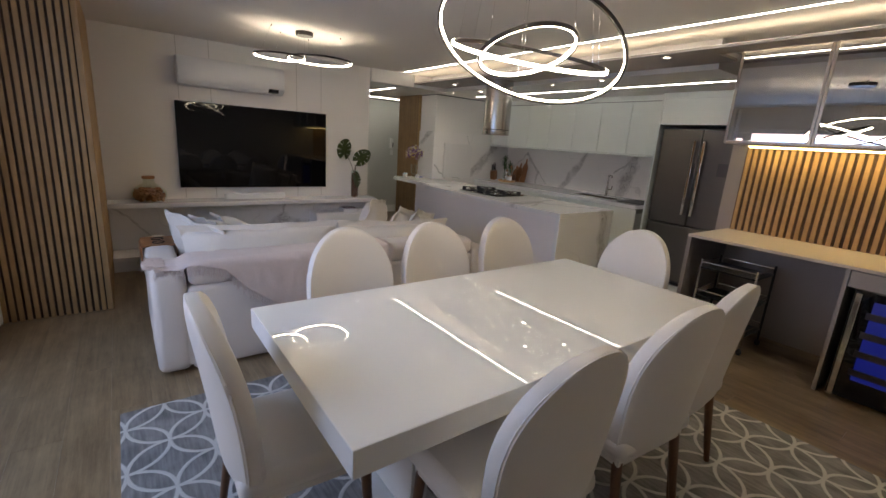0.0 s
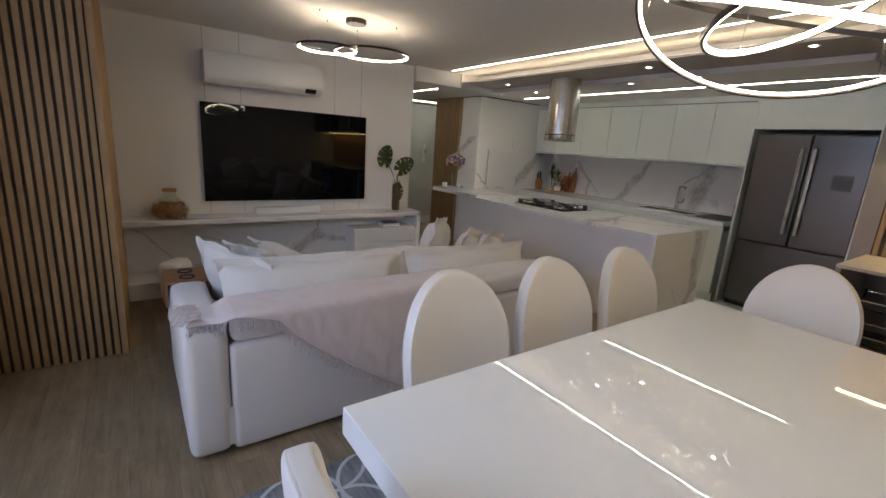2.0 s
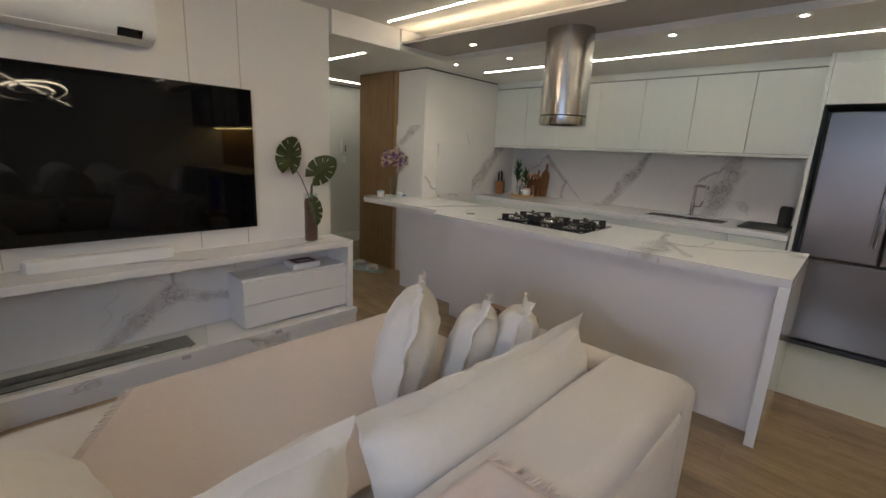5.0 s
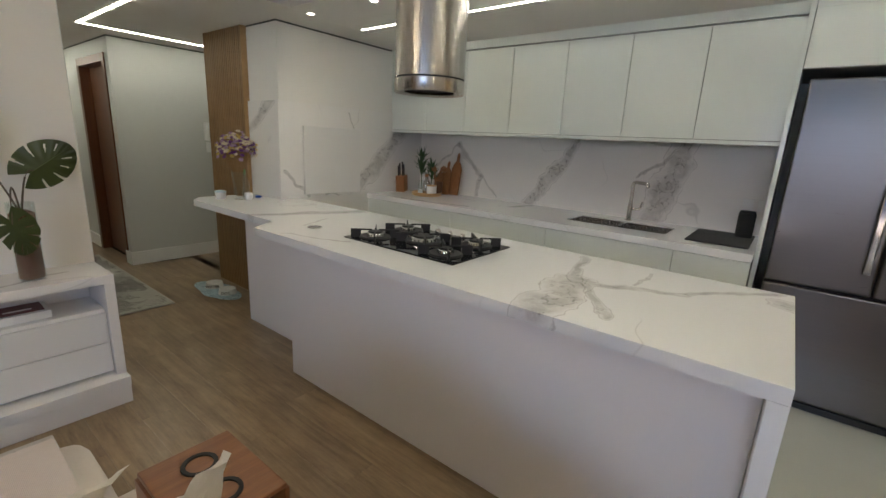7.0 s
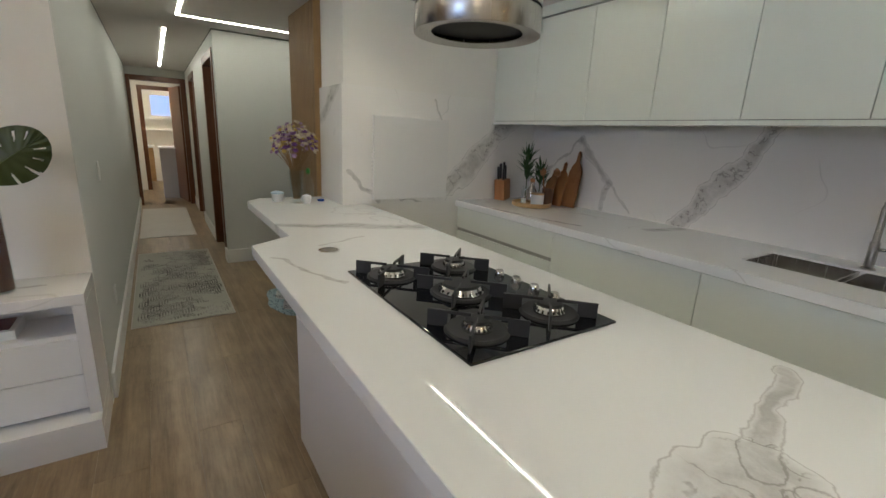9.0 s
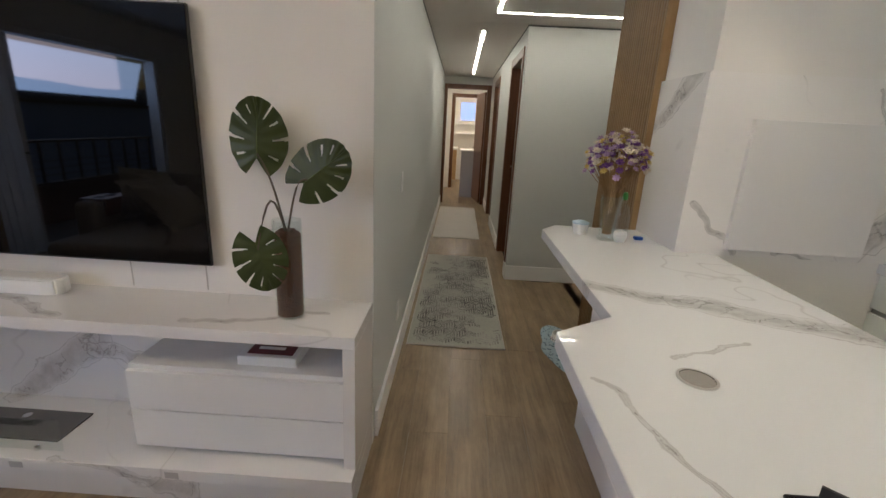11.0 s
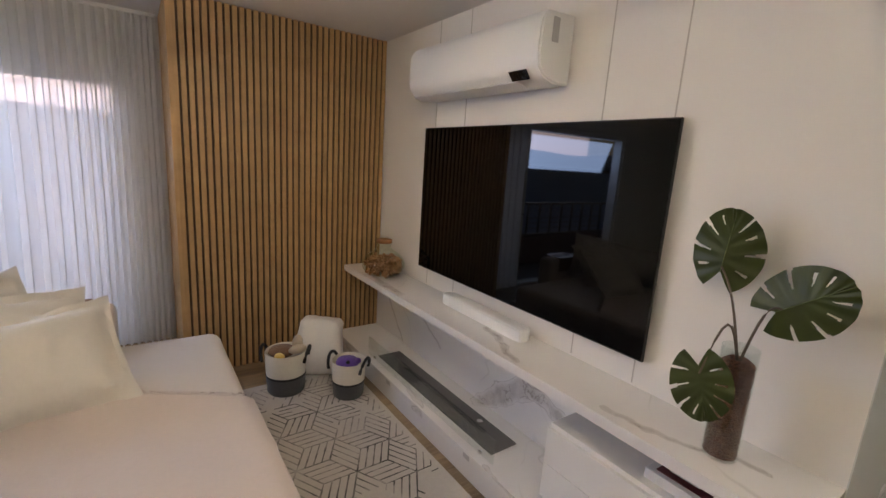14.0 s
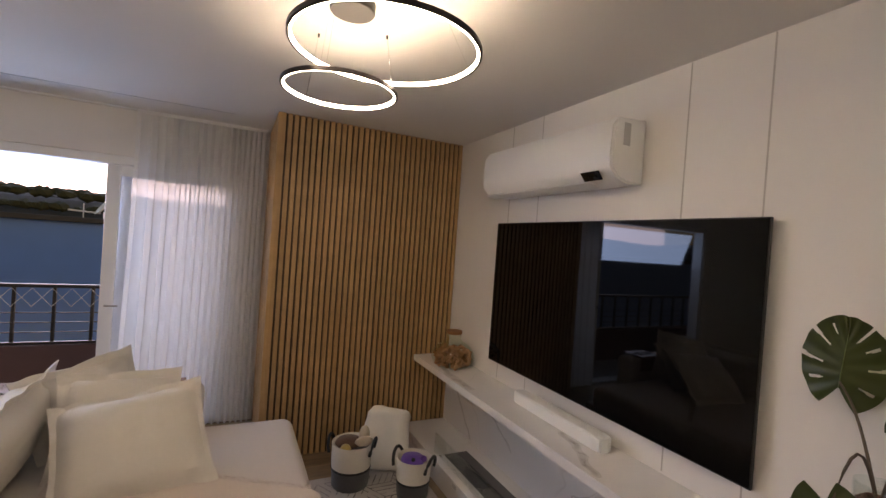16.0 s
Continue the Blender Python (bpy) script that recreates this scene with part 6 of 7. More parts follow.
# ---- breakfast counter ----
def flower_vase():
    x, y, z = 4.31, 6.15, 0.901
    t = thing("flower_vase", x, y, z, "cut-glass vase of dried purple, yellow and cream flowers", "flower vase")
    v = lathe([(0, 0), (0.042, 0), (0.045, 0.012), (0.034, 0.02), (0.036, 0.05), (0.046, 0.18), (0.050, 0.212), (0.047, 0.213), (0.042, 0.18), (0.03, 0.05), (0, 0.03)], (x, y, z), 24)
    for w in v.verts:
        k = w.co - Vector((x, y, w.co.z))
        if k.length > 0.03:
            w.co += k.normalized() * 0.003 * math.sin(w.co.z * 190 + math.atan2(k.y, k.x) * 6)
    part("glass", v, CLEAR, t)
    rnd = random.Random(11)
    dried_bunch = bmesh.new()
    cols = [plain("purple_petal", (0.17, 0.06, 0.26), 0.8, var=0.3), plain("cream_petal", (0.74, 0.66, 0.52), 0.8, var=0.2), plain("yellow_petal", (0.62, 0.46, 0.13), 0.8, var=0.25), plain("lilac_petal", (0.42, 0.28, 0.46), 0.8, var=0.2)]
    heads = {i: [] for i in range(4)}
    for k in range(300):
        a, rr = rnd.uniform(0, 6.28), rnd.uniform(0, 1) ** 0.5
        hx, hy = x + 0.135 * rr * math.cos(a), y + 0.135 * rr * math.sin(a)
        hz = z + 0.50 - 0.10 * rr * rr + rnd.uniform(-0.10, 0.012)
        if k % 3 == 0:
            tube([(x + 0.02 * math.cos(a), y + 0.02 * math.sin(a), z + 0.03), (x + 0.04 * rr * math.cos(a), y + 0.04 * rr * math.sin(a), z + 0.23), (hx, hy, hz)], 0.0016, 4, bm=dried_bunch)
        heads[rnd.choice((0, 0, 1, 1, 2, 3))].append((hx, hy, hz))
    part("dried_bunch", dried_bunch, plain("dry_stem", (0.28, 0.17, 0.07), 0.8), t, "dry straw-coloured stems")
    hm = []
    for i, c in enumerate(cols):
        b = bmesh.new()
        for p in range(7):
            a = p * 2 * math.pi / 7
            for lay, (r0, up) in enumerate(((0.015, 0.004), (0.010, 0.009))):
                vs = [b.verts.new((rr2 * math.cos(a + d), rr2 * math.sin(a + d), up + zz)) for rr2, d, zz in ((0.001, 0, 0), (r0 * 0.7, -0.4, 0.004), (r0, 0, 0.007), (r0 * 0.7, 0.4, 0.004))]
                b.faces.new(vs)
        bmesh.ops.create_icosphere(b, subdivisions=1, radius=0.0055, matrix=pose(0, 0, 0.008))
        hm.append(mesh_of("flower_head", b, c))
    for i in range(4):
        spots = []
        for p in heads[i]:
            d = Vector(p) - Vector((x, y, z + 0.22))
            sc = rnd.uniform(1.0, 1.6)
            spots.append(Matrix.Translation(Vector(p) - Vector((x, y, z))) @ d.to_track_quat("Z", "Y").to_matrix().to_4x4() @ Matrix.Diagonal((sc, sc, sc, 1)))
        pieces("flower_head", hm[i], spots, t)


flower_vase()
t = thing("bottle", 4.43, 6.30, 0.901, "clear plastic spray bottle with a green cap", "bottle")
part("body", lathe([(0, 0), (0.034, 0), (0.036, 0.01), (0.036, 0.10), (0.025, 0.14), (0.012, 0.165), (0.012, 0.18)], (4.43, 6.30, 0.901), 24), CLEAR, t)
part("cap", lathe([(0.013, 0.178), (0.014, 0.20), (0.008, 0.215), (0, 0.216)], (4.43, 6.30, 0.901), 18), plain("green_cap", (0.06, 0.30, 0.06), 0.4), t, "green cap")
t = thing("cup", 4.21, 6.25, 0.901, "white plastic cup with a pale lid", "cup")
part("cup_body", lathe([(0, 0), (0.032, 0), (0.040, 0.05), (0.038, 0.052), (0, 0.045)], (4.21, 6.25, 0.901), 24), PVC, t)
part("lid", lathe([(0.041, 0.0525), (0.042, 0.06), (0.02, 0.068), (0, 0.068)], (4.21, 6.25, 0.901), 24), plain("pale_blue_lid", (0.55, 0.68, 0.76), 0.4), t)
t = thing("cup", 4.365, 6.06, 0.901, "small white ceramic sugar bowl", "cup")
part("cup_body", lathe([(0, 0), (0.022, 0), (0.032, 0.025), (0.028, 0.05), (0.006, 0.058), (0, 0.062)], (4.365, 6.12, 0.901), 24), PVC, t)
single("blue_lighter", box((4.46, 6.17, 0.901), (4.50, 6.20, 0.917), 0.004), plain("blue_plastic", (0.01, 0.07, 0.35), 0.4), "small blue plastic lighter on the counter", "lighter", at=(4.48, 6.185, 0.901))
t = thing("socket_tower", 4.11, 4.91, 0.9005, "round flush metal pop-up socket in the island top", "socket")
part("rim", lathe([(0.036, 0.0), (0.042, 0.0), (0.042, 0.0025), (0.036, 0.003)], (4.11, 4.91, 0.9005), 32), CHROME, t)
part("lid", lathe([(0, 0.0), (0.0355, 0.0), (0.0355, 0.002), (0, 0.0022)], (4.11, 4.91, 0.9005), 32), STEEL, t)


# ---- worktop ----
def faucet():
    x, y, z = 6.10, 3.74, 0.901
    t = thing("faucet", x, y, z, "square-necked brushed steel kitchen faucet", "faucet")
    part("column", lathe([(0, 0), (0.026, 0), (0.026, 0.006), (0.018, 0.012), (0.018, 0.12), (0, 0.12)], (x, y, z), 20), STEEL, t)
    part("neck", tube([(x, y, z + 0.12), (x, y, z + 0.265), (x - 0.004, y - 0.004, z + 0.285), (x - 0.02, y - 0.02, z + 0.292), (x - 0.13, y - 0.13, z + 0.292), (x - 0.137, y - 0.137, z + 0.268)], 0.013, 12), STEEL, t)
    part("lever", tube([(x, y - 0.018, z + 0.09), (x, y - 0.07, z + 0.095), (x - 0.01, y - 0.085, z + 0.15)], 0.008, 8), STEEL, t)


faucet()
single("drying_mat", box((5.62, 2.94, 0.9005), (6.12, 3.27, 0.912), 0.005), plain("dark_grey_mat", (0.06, 0.06, 0.062), 0.9, var=0.2, bump=0.8), "dark grey drying mat on the worktop", "mat", at=(5.87, 3.1, 0.9005))
t = thing("canister", 6.02, 3.0, 0.9125, "matt black ribbed canister on the drying mat", "canister")
part("canister_body", lathe([(0, 0), (0.047, 0)] + [(0.047 + 0.0015 * (k % 2), 0.008 + k * 0.012) for k in range(12)] + [(0.045, 0.155), (0, 0.156)], (6.02, 3.0, 0.9125), 28), RUBBER, t)
part("lid", lathe([(0.043, 0.1562), (0.043, 0.166), (0, 0.168)], (6.02, 3.0, 0.9125), 28), RUBBER, t)
for y in (3.02, 2.935):
    single("wall_socket", box((6.224, y - 0.03, 1.06), (6.2308, y + 0.03, 1.14), 0.002), PVC, "white socket plate on the backsplash", "socket", "sockets of the backsplash", at=(6.2308, y, 1.06))


def knife_block():
    x, y, z = 5.87, 5.905, 0.901
    t = thing("knife_block", x, y, z, "orange-brown wooden knife block with black-handled knives", "knife block")
    part("block", moved(box((-0.05, -0.045, 0), (0.05, 0.045, 0.16), 0.004), pose(x, y, z + 0.008, 0, -8, 20)), BOARD_WOOD, t)
    for i, (dx, dy) in enumerate(((-0.025, -0.025), (-0.025, 0.02), (0.01, -0.022), (0.01, 0.02), (0.03, 0.0))):
        part("knife_handle", moved(box((dx - 0.008, dy - 0.007, 0.161), (dx + 0.008, dy + 0.007, 0.25 + 0.01 * i), 0.003), pose(x, y, z + 0.008, 0, -8, 20)), DARK, t, "black knife handle")


def tray_group():
    x, y, z = 5.88, 5.58, 0.901
    single("serving_tray", lathe([(0, 0), (0.135, 0), (0.145, 0.006), (0.147, 0.032), (0.139, 0.032), (0.136, 0.012), (0, 0.012)], (x, y, z), 48), BAMBOO, "round bamboo tray on the worktop", "tray", at=(x, y, z))
    rnd = random.Random(7)
    lm = bmesh.new()
    vs = [lm.verts.new(p) for p in ((0, 0, 0), (0.012, 0.005, 0.045), (0, 0.022, 0.11), (-0.012, 0.005, 0.045), (0, 0.002, 0.05))]
    for a, c in ((0, 1), (1, 2), (2, 3), (3, 0)):
        lm.faces.new((vs[a], vs[c], vs[4]))
    lmesh = mesh_of("leaf", lm, LEAF2)
    for hx, hy, tall, count in ((x + 0.01, y + 0.085, 0.37, 64), (x + 0.075, y + 0.01, 0.27, 40)):
        t = thing("herb_jar", hx, hy, z + 0.0125, "glass jar with leafy green cuttings", "plant", "jars of cuttings")
        part("jar", lathe([(0, 0), (0.032, 0), (0.035, 0.02), (0.03, 0.09), (0.022, 0.11), (0.026, 0.125)], (hx, hy, z + 0.0125), 24), CLEAR, t)
        part("chips", lathe([(0, 0.002), (0.03, 0.002), (0.031, 0.03), (0, 0.034)], (hx, hy, z + 0.0125), 20), PVC, t, "white pebbles")
        part("stem", tube([(hx, hy, z + 0.02), (hx + 0.005, hy + 0.005, z + tall * 0.5), (hx - 0.005, hy, z + tall)], 0.004, 6), plain("green_stem", (0.05, 0.09, 0.02), 0.6), t)
        pieces("leaf", lmesh, [pose(0.002, 0.002, tall * (0.42 + 0.56 * k / count), rnd.uniform(20, 85), 0, rnd.uniform(0, 360)) for k in range(count)], t)
    t = thing("glass_bottle", x - 0.01, y - 0.0, z + 0.0125, "dark clear glass bottle on the tray", "bottle")
    part("glass", lathe([(0, 0), (0.034, 0), (0.036, 0.01), (0.036, 0.10), (0.016, 0.14), (0.016, 0.165)], (x - 0.01, y, z + 0.0125), 24), SMOKED, t)
    part("stopper", lathe([(0.014, 0.165), (0.018, 0.17), (0.016, 0.19), (0, 0.192)], (x - 0.01, y, z + 0.0125), 16), CORK, t)
    t = thing("white_pot", x - 0.03, y - 0.085, z + 0.0125, "white lidded pot with a wooden lid", "pot")
    part("pot_body", lathe([(0, 0), (0.042, 0), (0.046, 0.01), (0.046, 0.085), (0, 0.085)], (x - 0.03, y - 0.085, z + 0.0125), 28), PVC, t)
    part("lid", lathe([(0.046, 0.0852), (0.046, 0.096), (0, 0.098)], (x - 0.03, y - 0.085, z + 0.0125), 28), BAMBOO, t)
    t = thing("utensil_holder", x + 0.085, y - 0.07, z + 0.0125, "jar of wooden spoons", "utensils")
    part("holder", lathe([(0, 0), (0.038, 0), (0.042, 0.12), (0.038, 0.12), (0.034, 0.01)], (x + 0.085, y - 0.07, z + 0.0125), 22), LEG_WOOD, t)
    for k in range(4):
        a = k * 1.6
        px, py = x + 0.085 + 0.02 * math.cos(a), y - 0.07 + 0.02 * math.sin(a)
        tip = (px + 0.05 * math.cos(a), py + 0.05 * math.sin(a), z + 0.25)
        part("spoon", lathe([(0, -0.03), (0.02, -0.01), (0.022, 0.015), (0, 0.04)], tip, 12, tube([(px, py, z + 0.03), tip], 0.005, 6)), BOARD_WOOD, t)


def cutting_board(y, rz, w, h, lean, label, x=6.13):
    pts = [(-w / 2, 0), (w / 2, 0), (w / 2, h * 0.62), (w * 0.32, h * 0.74), (w * 0.13, h * 0.80), (w * 0.11, h * 0.95), (0, h), (-w * 0.11, h * 0.95), (-w * 0.13, h * 0.80), (-w * 0.32, h * 0.74), (-w / 2, h * 0.62)]
    b = prism(pts, -0.009, 0.009, 0.003)
    ob = single("cutting_board", b, BOARD_WOOD, label, "cutting board", "cutting boards")
    ob.matrix_basis = pose(x, y, 0.902, 90 - lean, 0, -90 + rz) @ Matrix.Identity(4)
    return ob


knife_block()
tray_group()
cutting_board(5.45, 0, 0.115, 0.42, 10, "tall dark wooden cutting board with a handle leaning on the wall")
cutting_board(5.53, 4, 0.10, 0.34, 14, "reddish wooden paddle board leaning on the wall", 6.08)
cutting_board(5.60, -5, 0.09, 0.28, 18, "short wooden paddle board leaning on the wall", 6.03)


# ---- hall things ----
t = thing("intercom", 4.94, 8.049, 1.2, "white wall intercom handset", "intercom")
part("plate", box((4.90, 8.028, 1.30), (4.98, 8.0485, 1.50), 0.006), PVC, t)
part("handset", box((4.905, 8.000, 1.30), (4.945, 8.0275, 1.50), 0.010, 3), PVC, t)
part("keypad", box((4.955, 8.0265, 1.33), (4.975, 8.0278, 1.42)), DARK, t)
t = thing("wall_switch", 4.95, 8.049, 1.2, "white light switch plate under the intercom", "switch", "wall switches")
part("plate", box((4.915, 8.042, 1.17), (4.985, 8.0485, 1.28), 0.003), PVC, t)
for y, z in ((6.50, 1.08), (6.44, 0.33)):
    t = thing("wall_switch", HX0, y, z, "white light switch plate in the hallway", "switch", "wall switches")
    part("plate", box((HX0 + 0.0005, y - 0.036, z - 0.056), (HX0 + 0.007, y + 0.036, z + 0.056), 0.003), PVC, t)
    part("rocker", box((HX0 + 0.0072, y - 0.014, z - 0.024), (HX0 + 0.010, y + 0.014, z + 0.024), 0.002), PVC, t)


def dog_mat():
    t = thing("pet_mat", 4.335, 6.72, 0, "pale blue patterned bone-shaped pet mat", "mat")
    pts = []
    for k in range(48):
        a = 2 * math.pi * k / 48
        r = 0.20 * (1 + 0.28 * math.cos(2 * a) + 0.10 * math.cos(4 * a + 0.6))
        pts.append((4.335 + 0.84 * r * math.sin(a), 6.72 + 1.22 * r * math.cos(a)))
    m = Mat("pet_mat_print", 0.8)
    p = m.pos((70, 45, 1), spin=0.5)
    nz = m.noise(p, 1.0, 1)
    m.color(m.mix(m.ramp(nz, [(0.60, 0.0), (0.63, 1.0)]), (0.40, 0.53, 0.60), (0.03, 0.05, 0.10)))
    part("mat_sheet", prism(pts, 0.0008, 0.005), m.m, t)
    for y, word in ((6.83, "WATER"), (6.58, "DOG")):
        bw = thing("pet_bowl", 4.36, y, 0.0055, "white ceramic pet bowl with dark lettering", "pet bowl", "pet bowls")
        part("bowl", lathe([(0, 0), (0.075, 0), (0.068, 0.045), (0.064, 0.046), (0.058, 0.012), (0, 0.010)], (4.36, y, 0.0055), 36), PVC, bw)
        cu = bpy.data.curves.new("lettering", "FONT")
        cu.body, cu.size, cu.align_x, cu.extrude = word, 0.034, "CENTER", 0.0008
        cu.materials.append(DARK)
        o = new("lettering", cu)
        o.parent = bw
        o.matrix_basis = pose(-0.045, -0.060, 0.010, 82, 0, -38)


dog_mat()

# bedroom and bathroom seen at the end of the hallway
t = thing("dresser", 3.86, 13.2, 0, "plain grey dresser in the bedroom", "dresser")
part("carcass", box((3.62, 12.95, 0.0), (4.3, 13.5, 0.92), 0.004), plain("grey_laminate", (0.42, 0.40, 0.38), 0.4), t)
part("dresser_top", box((3.60, 12.93, 0.9205), (4.32, 13.5, 0.945), 0.003), SATIN_WHITE, t)
t = thing("bathroom_shelf", 3.8, 15.9, 1.1, "white bathroom wall shelf", "shelf")
part("board", box((3.5, 15.86, 1.20), (4.1, 15.999, 1.23), 0.003), PVC, t)
part("board", box((3.5, 15.86, 1.45), (4.1, 15.999, 1.47), 0.003), PVC, t)
t = thing("vanity", 3.55, 15.0, 0, "beige bathroom vanity cabinet", "vanity")
part("carcass", box((2.75, 14.6, 0.15), (3.52, 15.4, 0.85), 0.004), BAMBOO, t)
part("basin_top", box((2.74, 14.58, 0.8505), (3.54, 15.42, 0.89), 0.004), PVC, t)
for nm, p, e in (("bedroom_ceiling_light", (3.5, 13.2, Z1 - 0.002), 60), ("bathroom_ceiling_light", (3.8, 15.1, Z1 - 0.002), 60)):
    t = thing("ceiling_light", *p, "flat round ceiling light, switched on", "ceiling light")
    part("housing", lathe([(0.13, -0.03), (0.14, -0.03), (0.14, 0), (0.0, 0)], p, 32), PVC, t)
    part("diffuser", lathe([(0, -0.032), (0.128, -0.032), (0.128, -0.028), (0, -0.028)], p, 32), emit("ceiling_diffuser", (1.0, 0.86, 0.66), e), t)
t = thing("window_2", 3.75, 16.02, 1.55, "small bathroom window", "window", kind="structure")
part("window_frame", box((3.545, 16.0, 1.545), (3.565, 16.09, 2.005)), PVC, t, smooth=False)
part("window_frame", box((3.935, 16.0, 1.545), (3.955, 16.09, 2.005)), PVC, t, smooth=False)
single("backdrop_blue", box((3.0, 17.5, 1.0), (4.6, 17.52, 2.6)), emit("dusk_blue", (0.20, 0.38, 1.0), 0.6), "plain blue dusk sky behind the bathroom window", "backdrop", kind="structure", smooth=False)


# ---- bar trolley ----
def trolley():
    x0, x1, y0, y1 = 4.31, 4.69, 1.17, 1.58
    t = thing("serving_trolley", (x0 + x1) / 2, (y0 + y1) / 2, 0, "black metal bar trolley with glass trays", "trolley")
    for x in (x0, x1):
        for y in (y0, y1):
            lg = part("post", tube([(x, y, 0.06), (x, y, 0.70)], 0.010, 10), CHROME if x == x0 else DARK, t)
            part("castor", lathe([(0, 0.0), (0.016, 0.004), (0.022, 0.024), (0.016, 0.044), (0.006, 0.05), (0.006, 0.06)], (x, y, 0.0), 16), RUBBER, lg)
    for z in (0.14, 0.38, 0.62):
        part("tray_frame", box((x0, y0, z), (x1, y1, z + 0.012), 0.003), DARK, t)
        part("guard_rail", tube([(x0, y0, z + 0.055), (x0, y1, z + 0.055), (x1, y1, z + 0.055), (x1, y0, z + 0.055)], 0.005, 8, closed=True), CHROME, t)
        part("glass_side", box((x0 - 0.004, y0, z + 0.013), (x0 - 0.001, y1, z + 0.05)), FIRE_GLASS, t, smooth=False)


trolley()


# ---- balcony door, curtain and the view ----
def balcony_door():
    t = thing("door_5", -0.55, 2.7, 0, "white sliding balcony door, standing open", "sliding door", kind="structure")
    part("head", box((-0.60, 1.252, 1.995), (-0.465, 4.098, 2.058), 0.003), PVC, t)
    part("jamb", box((-0.60, 1.252, 0.0), (-0.465, 1.30, 1.9945), 0.003), PVC, t)
    part("jamb", box((-0.60, 4.05, 0.0), (-0.465, 4.098, 1.9945), 0.003), PVC, t)
    part("track", box((-0.60, 1.3005, 0.0), (-0.465, 4.0495, 0.025), 0.003), PVC, t)
    for x, y0, y1 in ((-0.505, 3.18, 4.045), (-0.565, 3.24, 4.04)):
        s = part("sash", box((x - 0.018, y0, 0.03), (x + 0.018, y0 + 0.085, 1.99), 0.004), PVC, t)
        part("stile", box((x - 0.018, y1 - 0.07, 0.03), (x + 0.018, y1, 1.99), 0.004), PVC, s)
        part("rail", box((x - 0.018, y0 + 0.0855, 0.03), (x + 0.018, y1 - 0.0705, 0.11), 0.004), PVC, s)
        part("rail", box((x - 0.018, y0 + 0.0855, 1.91), (x + 0.018, y1 - 0.0705, 1.99), 0.004), PVC, s)
        pane = part("pane", box((x - 0.003, y0 + 0.0855, 0.1105), (x + 0.003, y1 - 0.0705, 1.9095)), PANE, s, smooth=False)
        pane.visible_shadow = False
    part("handle", tube([(-0.486, 3.22, 0.95), (-0.455, 3.22, 0.95), (-0.455, 3.30, 0.95)], 0.007, 8), CHROME, t)


balcony_door()


def curtain():
    t = thing("curtain", -0.37, 3.8, 0.02, "long sheer white pleated curtain on a ceiling track", "curtain")
    b = bmesh.new()
    ny, nz = 260, 24
    rows = []
    for i in range(ny + 1):
        s = i / ny
        y = 3.36 + 0.88 * s
        ph = 2 * math.pi * (6.2 * s + 9.5 * s * s)
        row = []
        for k in range(nz + 1):
            v = k / nz
            amp = (0.034 - 0.010 * s) * (0.85 + 0.35 * (1 - v)) * (1 + 0.35 * noise.noise(Vector((s * 9, v * 1.5, 2))))
            x = -0.375 + amp * math.sin(ph + 0.5 * noise.noise(Vector((s * 5, v * 2, 7))))
            yy = y + 0.012 * math.sin(2 * ph) - (0.05 * (1 - v) ** 2 * (1 - s))
            row.append(b.verts.new((x, yy, 0.03 + 2.345 * v)))
        rows.append(row)
    for a, c in zip(rows, rows[1:]):
        for k in range(nz):
            b.faces.new((a[k], a[k + 1], c[k + 1], c[k]))
    part("cloth", b, CURTAIN, t)
    part("header_tape", box((-0.385, 3.36, 2.3755), (-0.365, 4.245, 2.392), 0.002), PVC, t)
    single("curtain_track", box((-0.39, S0 + 0.2, 2.3925), (-0.36, 4.26, 2.3995), 0.001), PVC, "slim white ceiling curtain track", "curtain track", at=(-0.375, 2.5, 2.3995))


curtain()
structure("trim_ceiling", box((-0.012, 0.6, Z1 - 0.0025), (-0.004, 4.0, Z1 - 0.0003)), plain("ceiling_joint", (0.5, 0.48, 0.46), 0.8), "fine straight joint in the ceiling by the window", "trim")
structure("balcony", box((-1.5, -1.5, -0.25), (-0.62, 6.0, -0.01)), plain("balcony_tile", (0.22, 0.20, 0.19), 0.5), "dark tiled balcony floor", "balcony")
structure("balcony_parapet", box((-1.5, -1.5, -0.01), (-1.36, 6.0, 0.46), 0.004), plain("dark_red_render", (0.10, 0.05, 0.04), 0.8), "dark reddish balcony parapet", "parapet")


def railing():
    t = thing("railing", -1.43, 2.3, 0.46, "black metal balcony railing with a safety net", "railing")
    part("top_rail", box((-1.46, -1.5, 0.955), (-1.40, 6.0, 0.985), 0.004), BLACK_METAL, t)
    part("bottom_rail", box((-1.445, -1.5, 0.4605), (-1.415, 6.0, 0.48), 0.003), BLACK_METAL, t)
    y = -1.4
    while y < 6.0:
        part("post", box((-1.442, y, 0.4805), (-1.418, y + 0.024, 0.9545), 0.002), BLACK_METAL, t)
        y += 0.27
    for k in range(3):
        part("rod", box((-1.434, -1.5, 0.56 + k * 0.085), (-1.426, 6.0, 0.568 + k * 0.085)), BLACK_METAL, t, smooth=False)
    net = bmesh.new()
    y = -1.4
    while y < 5.9:
        for a, c in (((y, 0.79), (y + 0.135, 0.95)), ((y + 0.135, 0.79), (y, 0.95))):
            tube([(-1.41, a[0], a[1]), (-1.41, c[0], c[1])], 0.0018, 4, bm=net)
        y += 0.135
    part("safety_net", net, PVC, t, "thin white safety net")


railing()


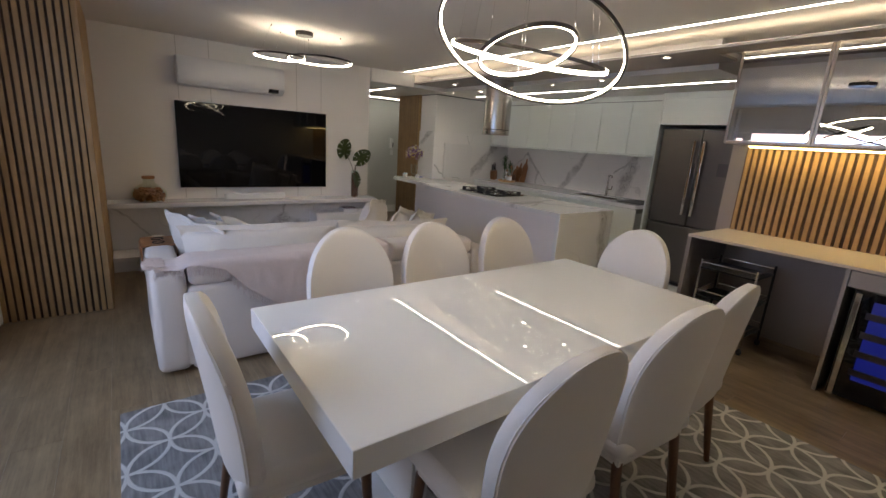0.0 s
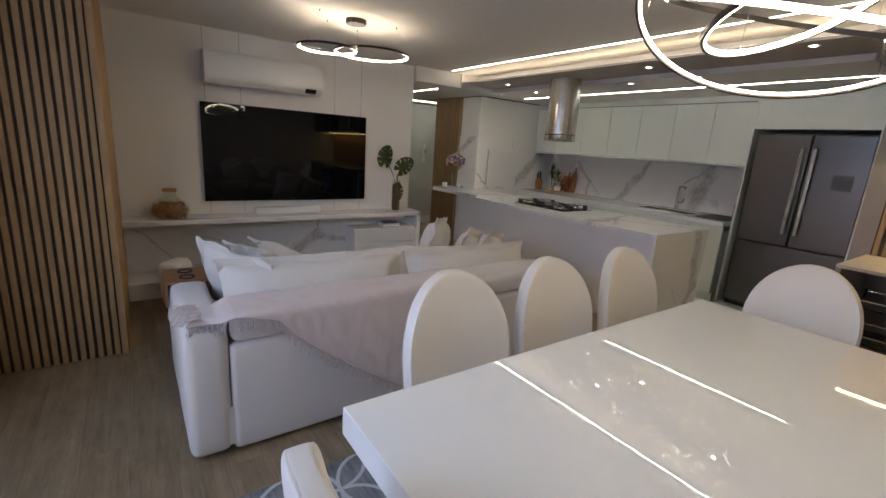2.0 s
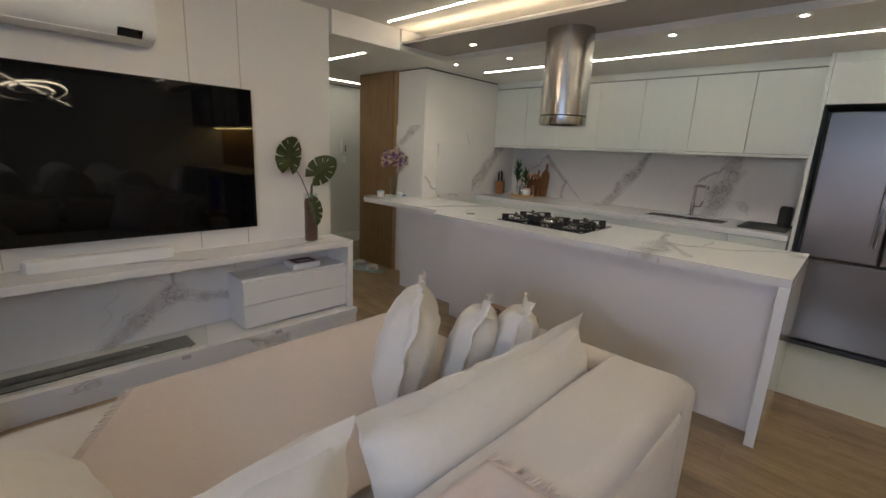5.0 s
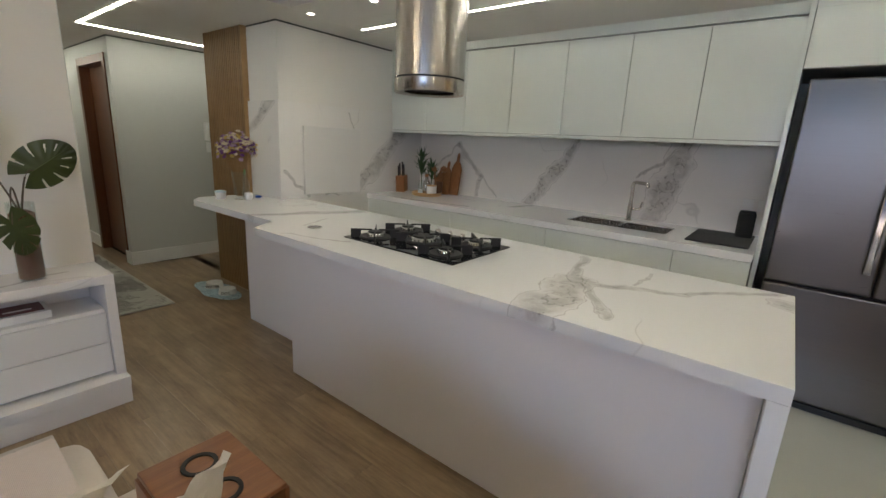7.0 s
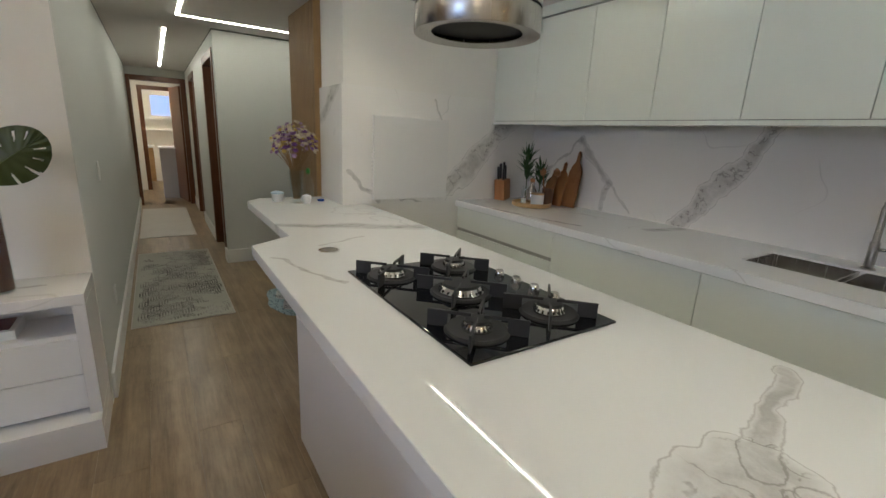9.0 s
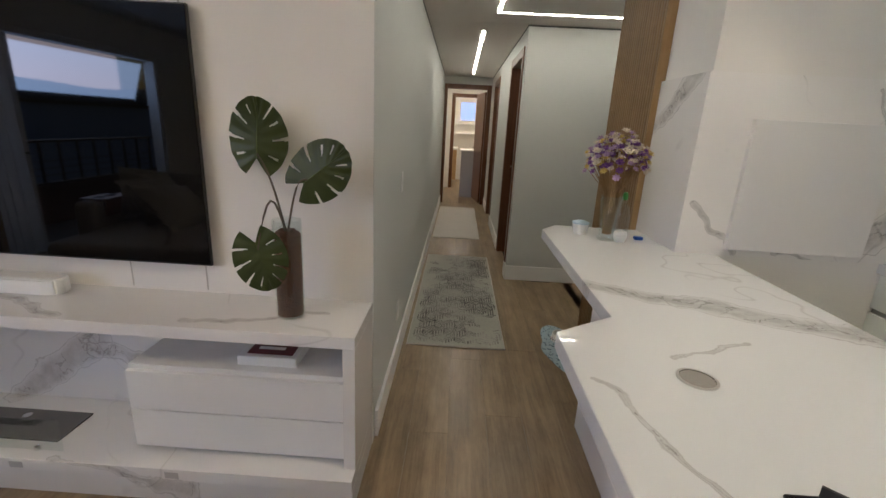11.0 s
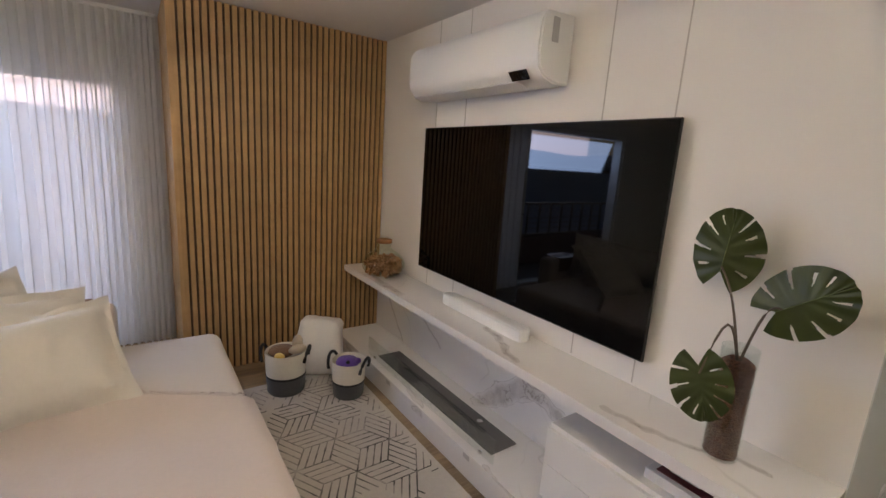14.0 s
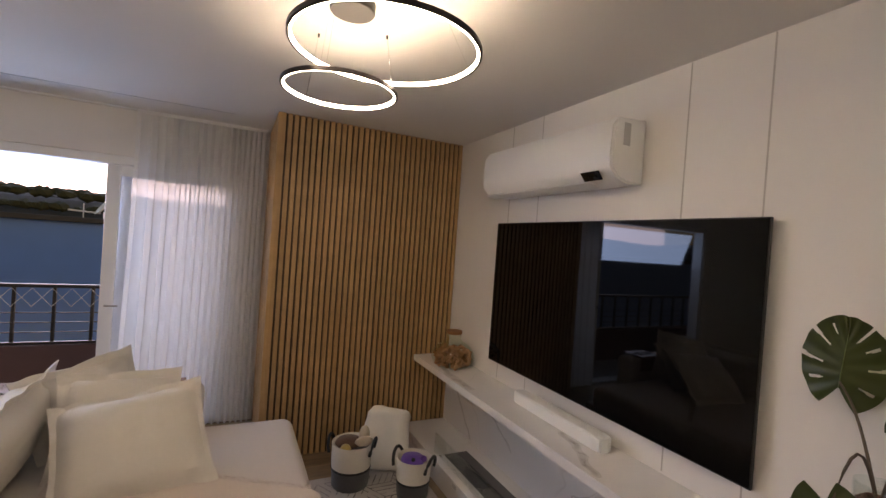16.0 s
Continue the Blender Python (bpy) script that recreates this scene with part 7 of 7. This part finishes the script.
def neighbour():
    t = thing("neighbour_building", -16, 0, -9, "neighbouring pale building with a dark roof edge at dusk", "building")
    # pale render with the blue of the dusk light mixed into its colour
    part("wall", box((-22, -19, -9), (-14, 14, 1.45)), plain("dusk_tinted_render", (0.15, 0.29, 0.72), 0.8, var=0.08), t, smooth=False)
    part("roof", box((-22.4, -19.3, 1.4505), (-13.8, 14.3, 1.62), 0.02), plain("dark_roof", (0.05, 0.05, 0.055), 0.7), t)
    d = thing("satellite_dish", -14.6, 0.1, 1.62, "white satellite dish and antenna on the roof", "satellite dish")
    part("mast", tube([(-14.6, 0.1, 1.62), (-14.6, 0.1, 1.85)], 0.025, 8), PVC, d)
    dish = lathe([(0, 0), (0.15, 0.02), (0.30, 0.09), (0.31, 0.10), (0.15, 0.035), (0, 0.012)], n=28)
    part("dish", moved(dish, pose(-14.6, 0.1, 1.95, 50, 30, 0)), PVC, d)
    part("antenna", tube([(-14.8, -0.9, 1.85), (-14.6, 0.0, 1.80)], 0.03, 6, tube([(-14.8, -0.5, 1.62), (-14.8, -0.5, 2.1)], 0.015, 6)), PVC, d)


neighbour()
structure("ground", box((-600, -600, -9.3), (600, 600, -9.0)), plain("dark_ground", (0.02, 0.024, 0.02), 0.95), "dark open ground below the building", "ground")


def hills():
    b = bmesh.new()
    rnd = random.Random(3)
    n = 120
    rows = []
    for j in range(9):
        rows.append([b.verts.new((-58 - j * 4.0, -240 + 320 * i / n, -9 + (3.0 + 11.5 * math.sin(min(1, j / 7) * math.pi / 2)) * (1 - 0.16 * (i / n * 2 - 1.25)) + 1.6 * noise.noise(Vector((i * 0.09, j * 0.4, 1))))) for i in range(n + 1)])
    for a, c in zip(rows, rows[1:]):
        for i in range(n):
            b.faces.new((a[i], a[i + 1], c[i + 1], c[i]))
    hill = structure("backdrop_hill", b, plain("dark_forest_slope", (0.016, 0.020, 0.014), 0.95, var=0.4, big=0.6), "dark wooded hill beyond the building", "hill")
    tr = bmesh.new()
    for k in range(900):
        y = rnd.uniform(-45, 30)
        j = rnd.choice((0.3, 0.5, 0.7, 0.9, 1.0, 1.0))
        x = -58 - 28 * j
        i = (y + 80) / 160
        z = -9 + (3.0 + 11.5 * math.sin(min(1, j * 8 / 7) * math.pi / 2)) * (1 - 0.16 * (i - 0.25))
        r = rnd.uniform(0.35, 1.0)
        bmesh.ops.create_icosphere(tr, subdivisions=1, radius=r, matrix=Matrix.Translation((x + 0.4, y, z + r * 0.3)) @ Matrix.Diagonal((1, rnd.uniform(0.8, 1.4), rnd.uniform(0.5, 0.95), 1)))
    for v in tr.verts:
        v.co += 0.3 * noise.noise_vector(v.co * 1.7)
    tagged(new("far_trees", mesh_of("far_trees", tr, plain("dusk_foliage", (0.030, 0.040, 0.024), 0.95, var=0.4), False)), "distant dark treetops on the hill", "trees", kind="stuff")


hills()


def sky_sheet():
    m = Mat("dusk_glow", 1.0)
    sep = m.n("ShaderNodeSeparateXYZ")
    m.l(m.pos(), sep.inputs[0])
    h = m.math("DIVIDE", sep.outputs[2], 90.0)
    c = m.ramp(h, [(0.0, (1.0, 0.60, 0.50)), (0.16, (1.0, 0.72, 0.66)), (0.4, (0.78, 0.74, 0.88)), (1.0, (0.45, 0.56, 0.85))])
    em = m.n("ShaderNodeEmission", Strength=4.0)
    m.l(c, em.inputs[0])
    m.l(em.outputs[0], m.t.nodes["Material Output"].inputs[0])
    structure("backdrop_sky", box((-201, -260, -9), (-200, 260, 120)), m.m, "glowing dusk sky above the hills", "sky")


sky_sheet()
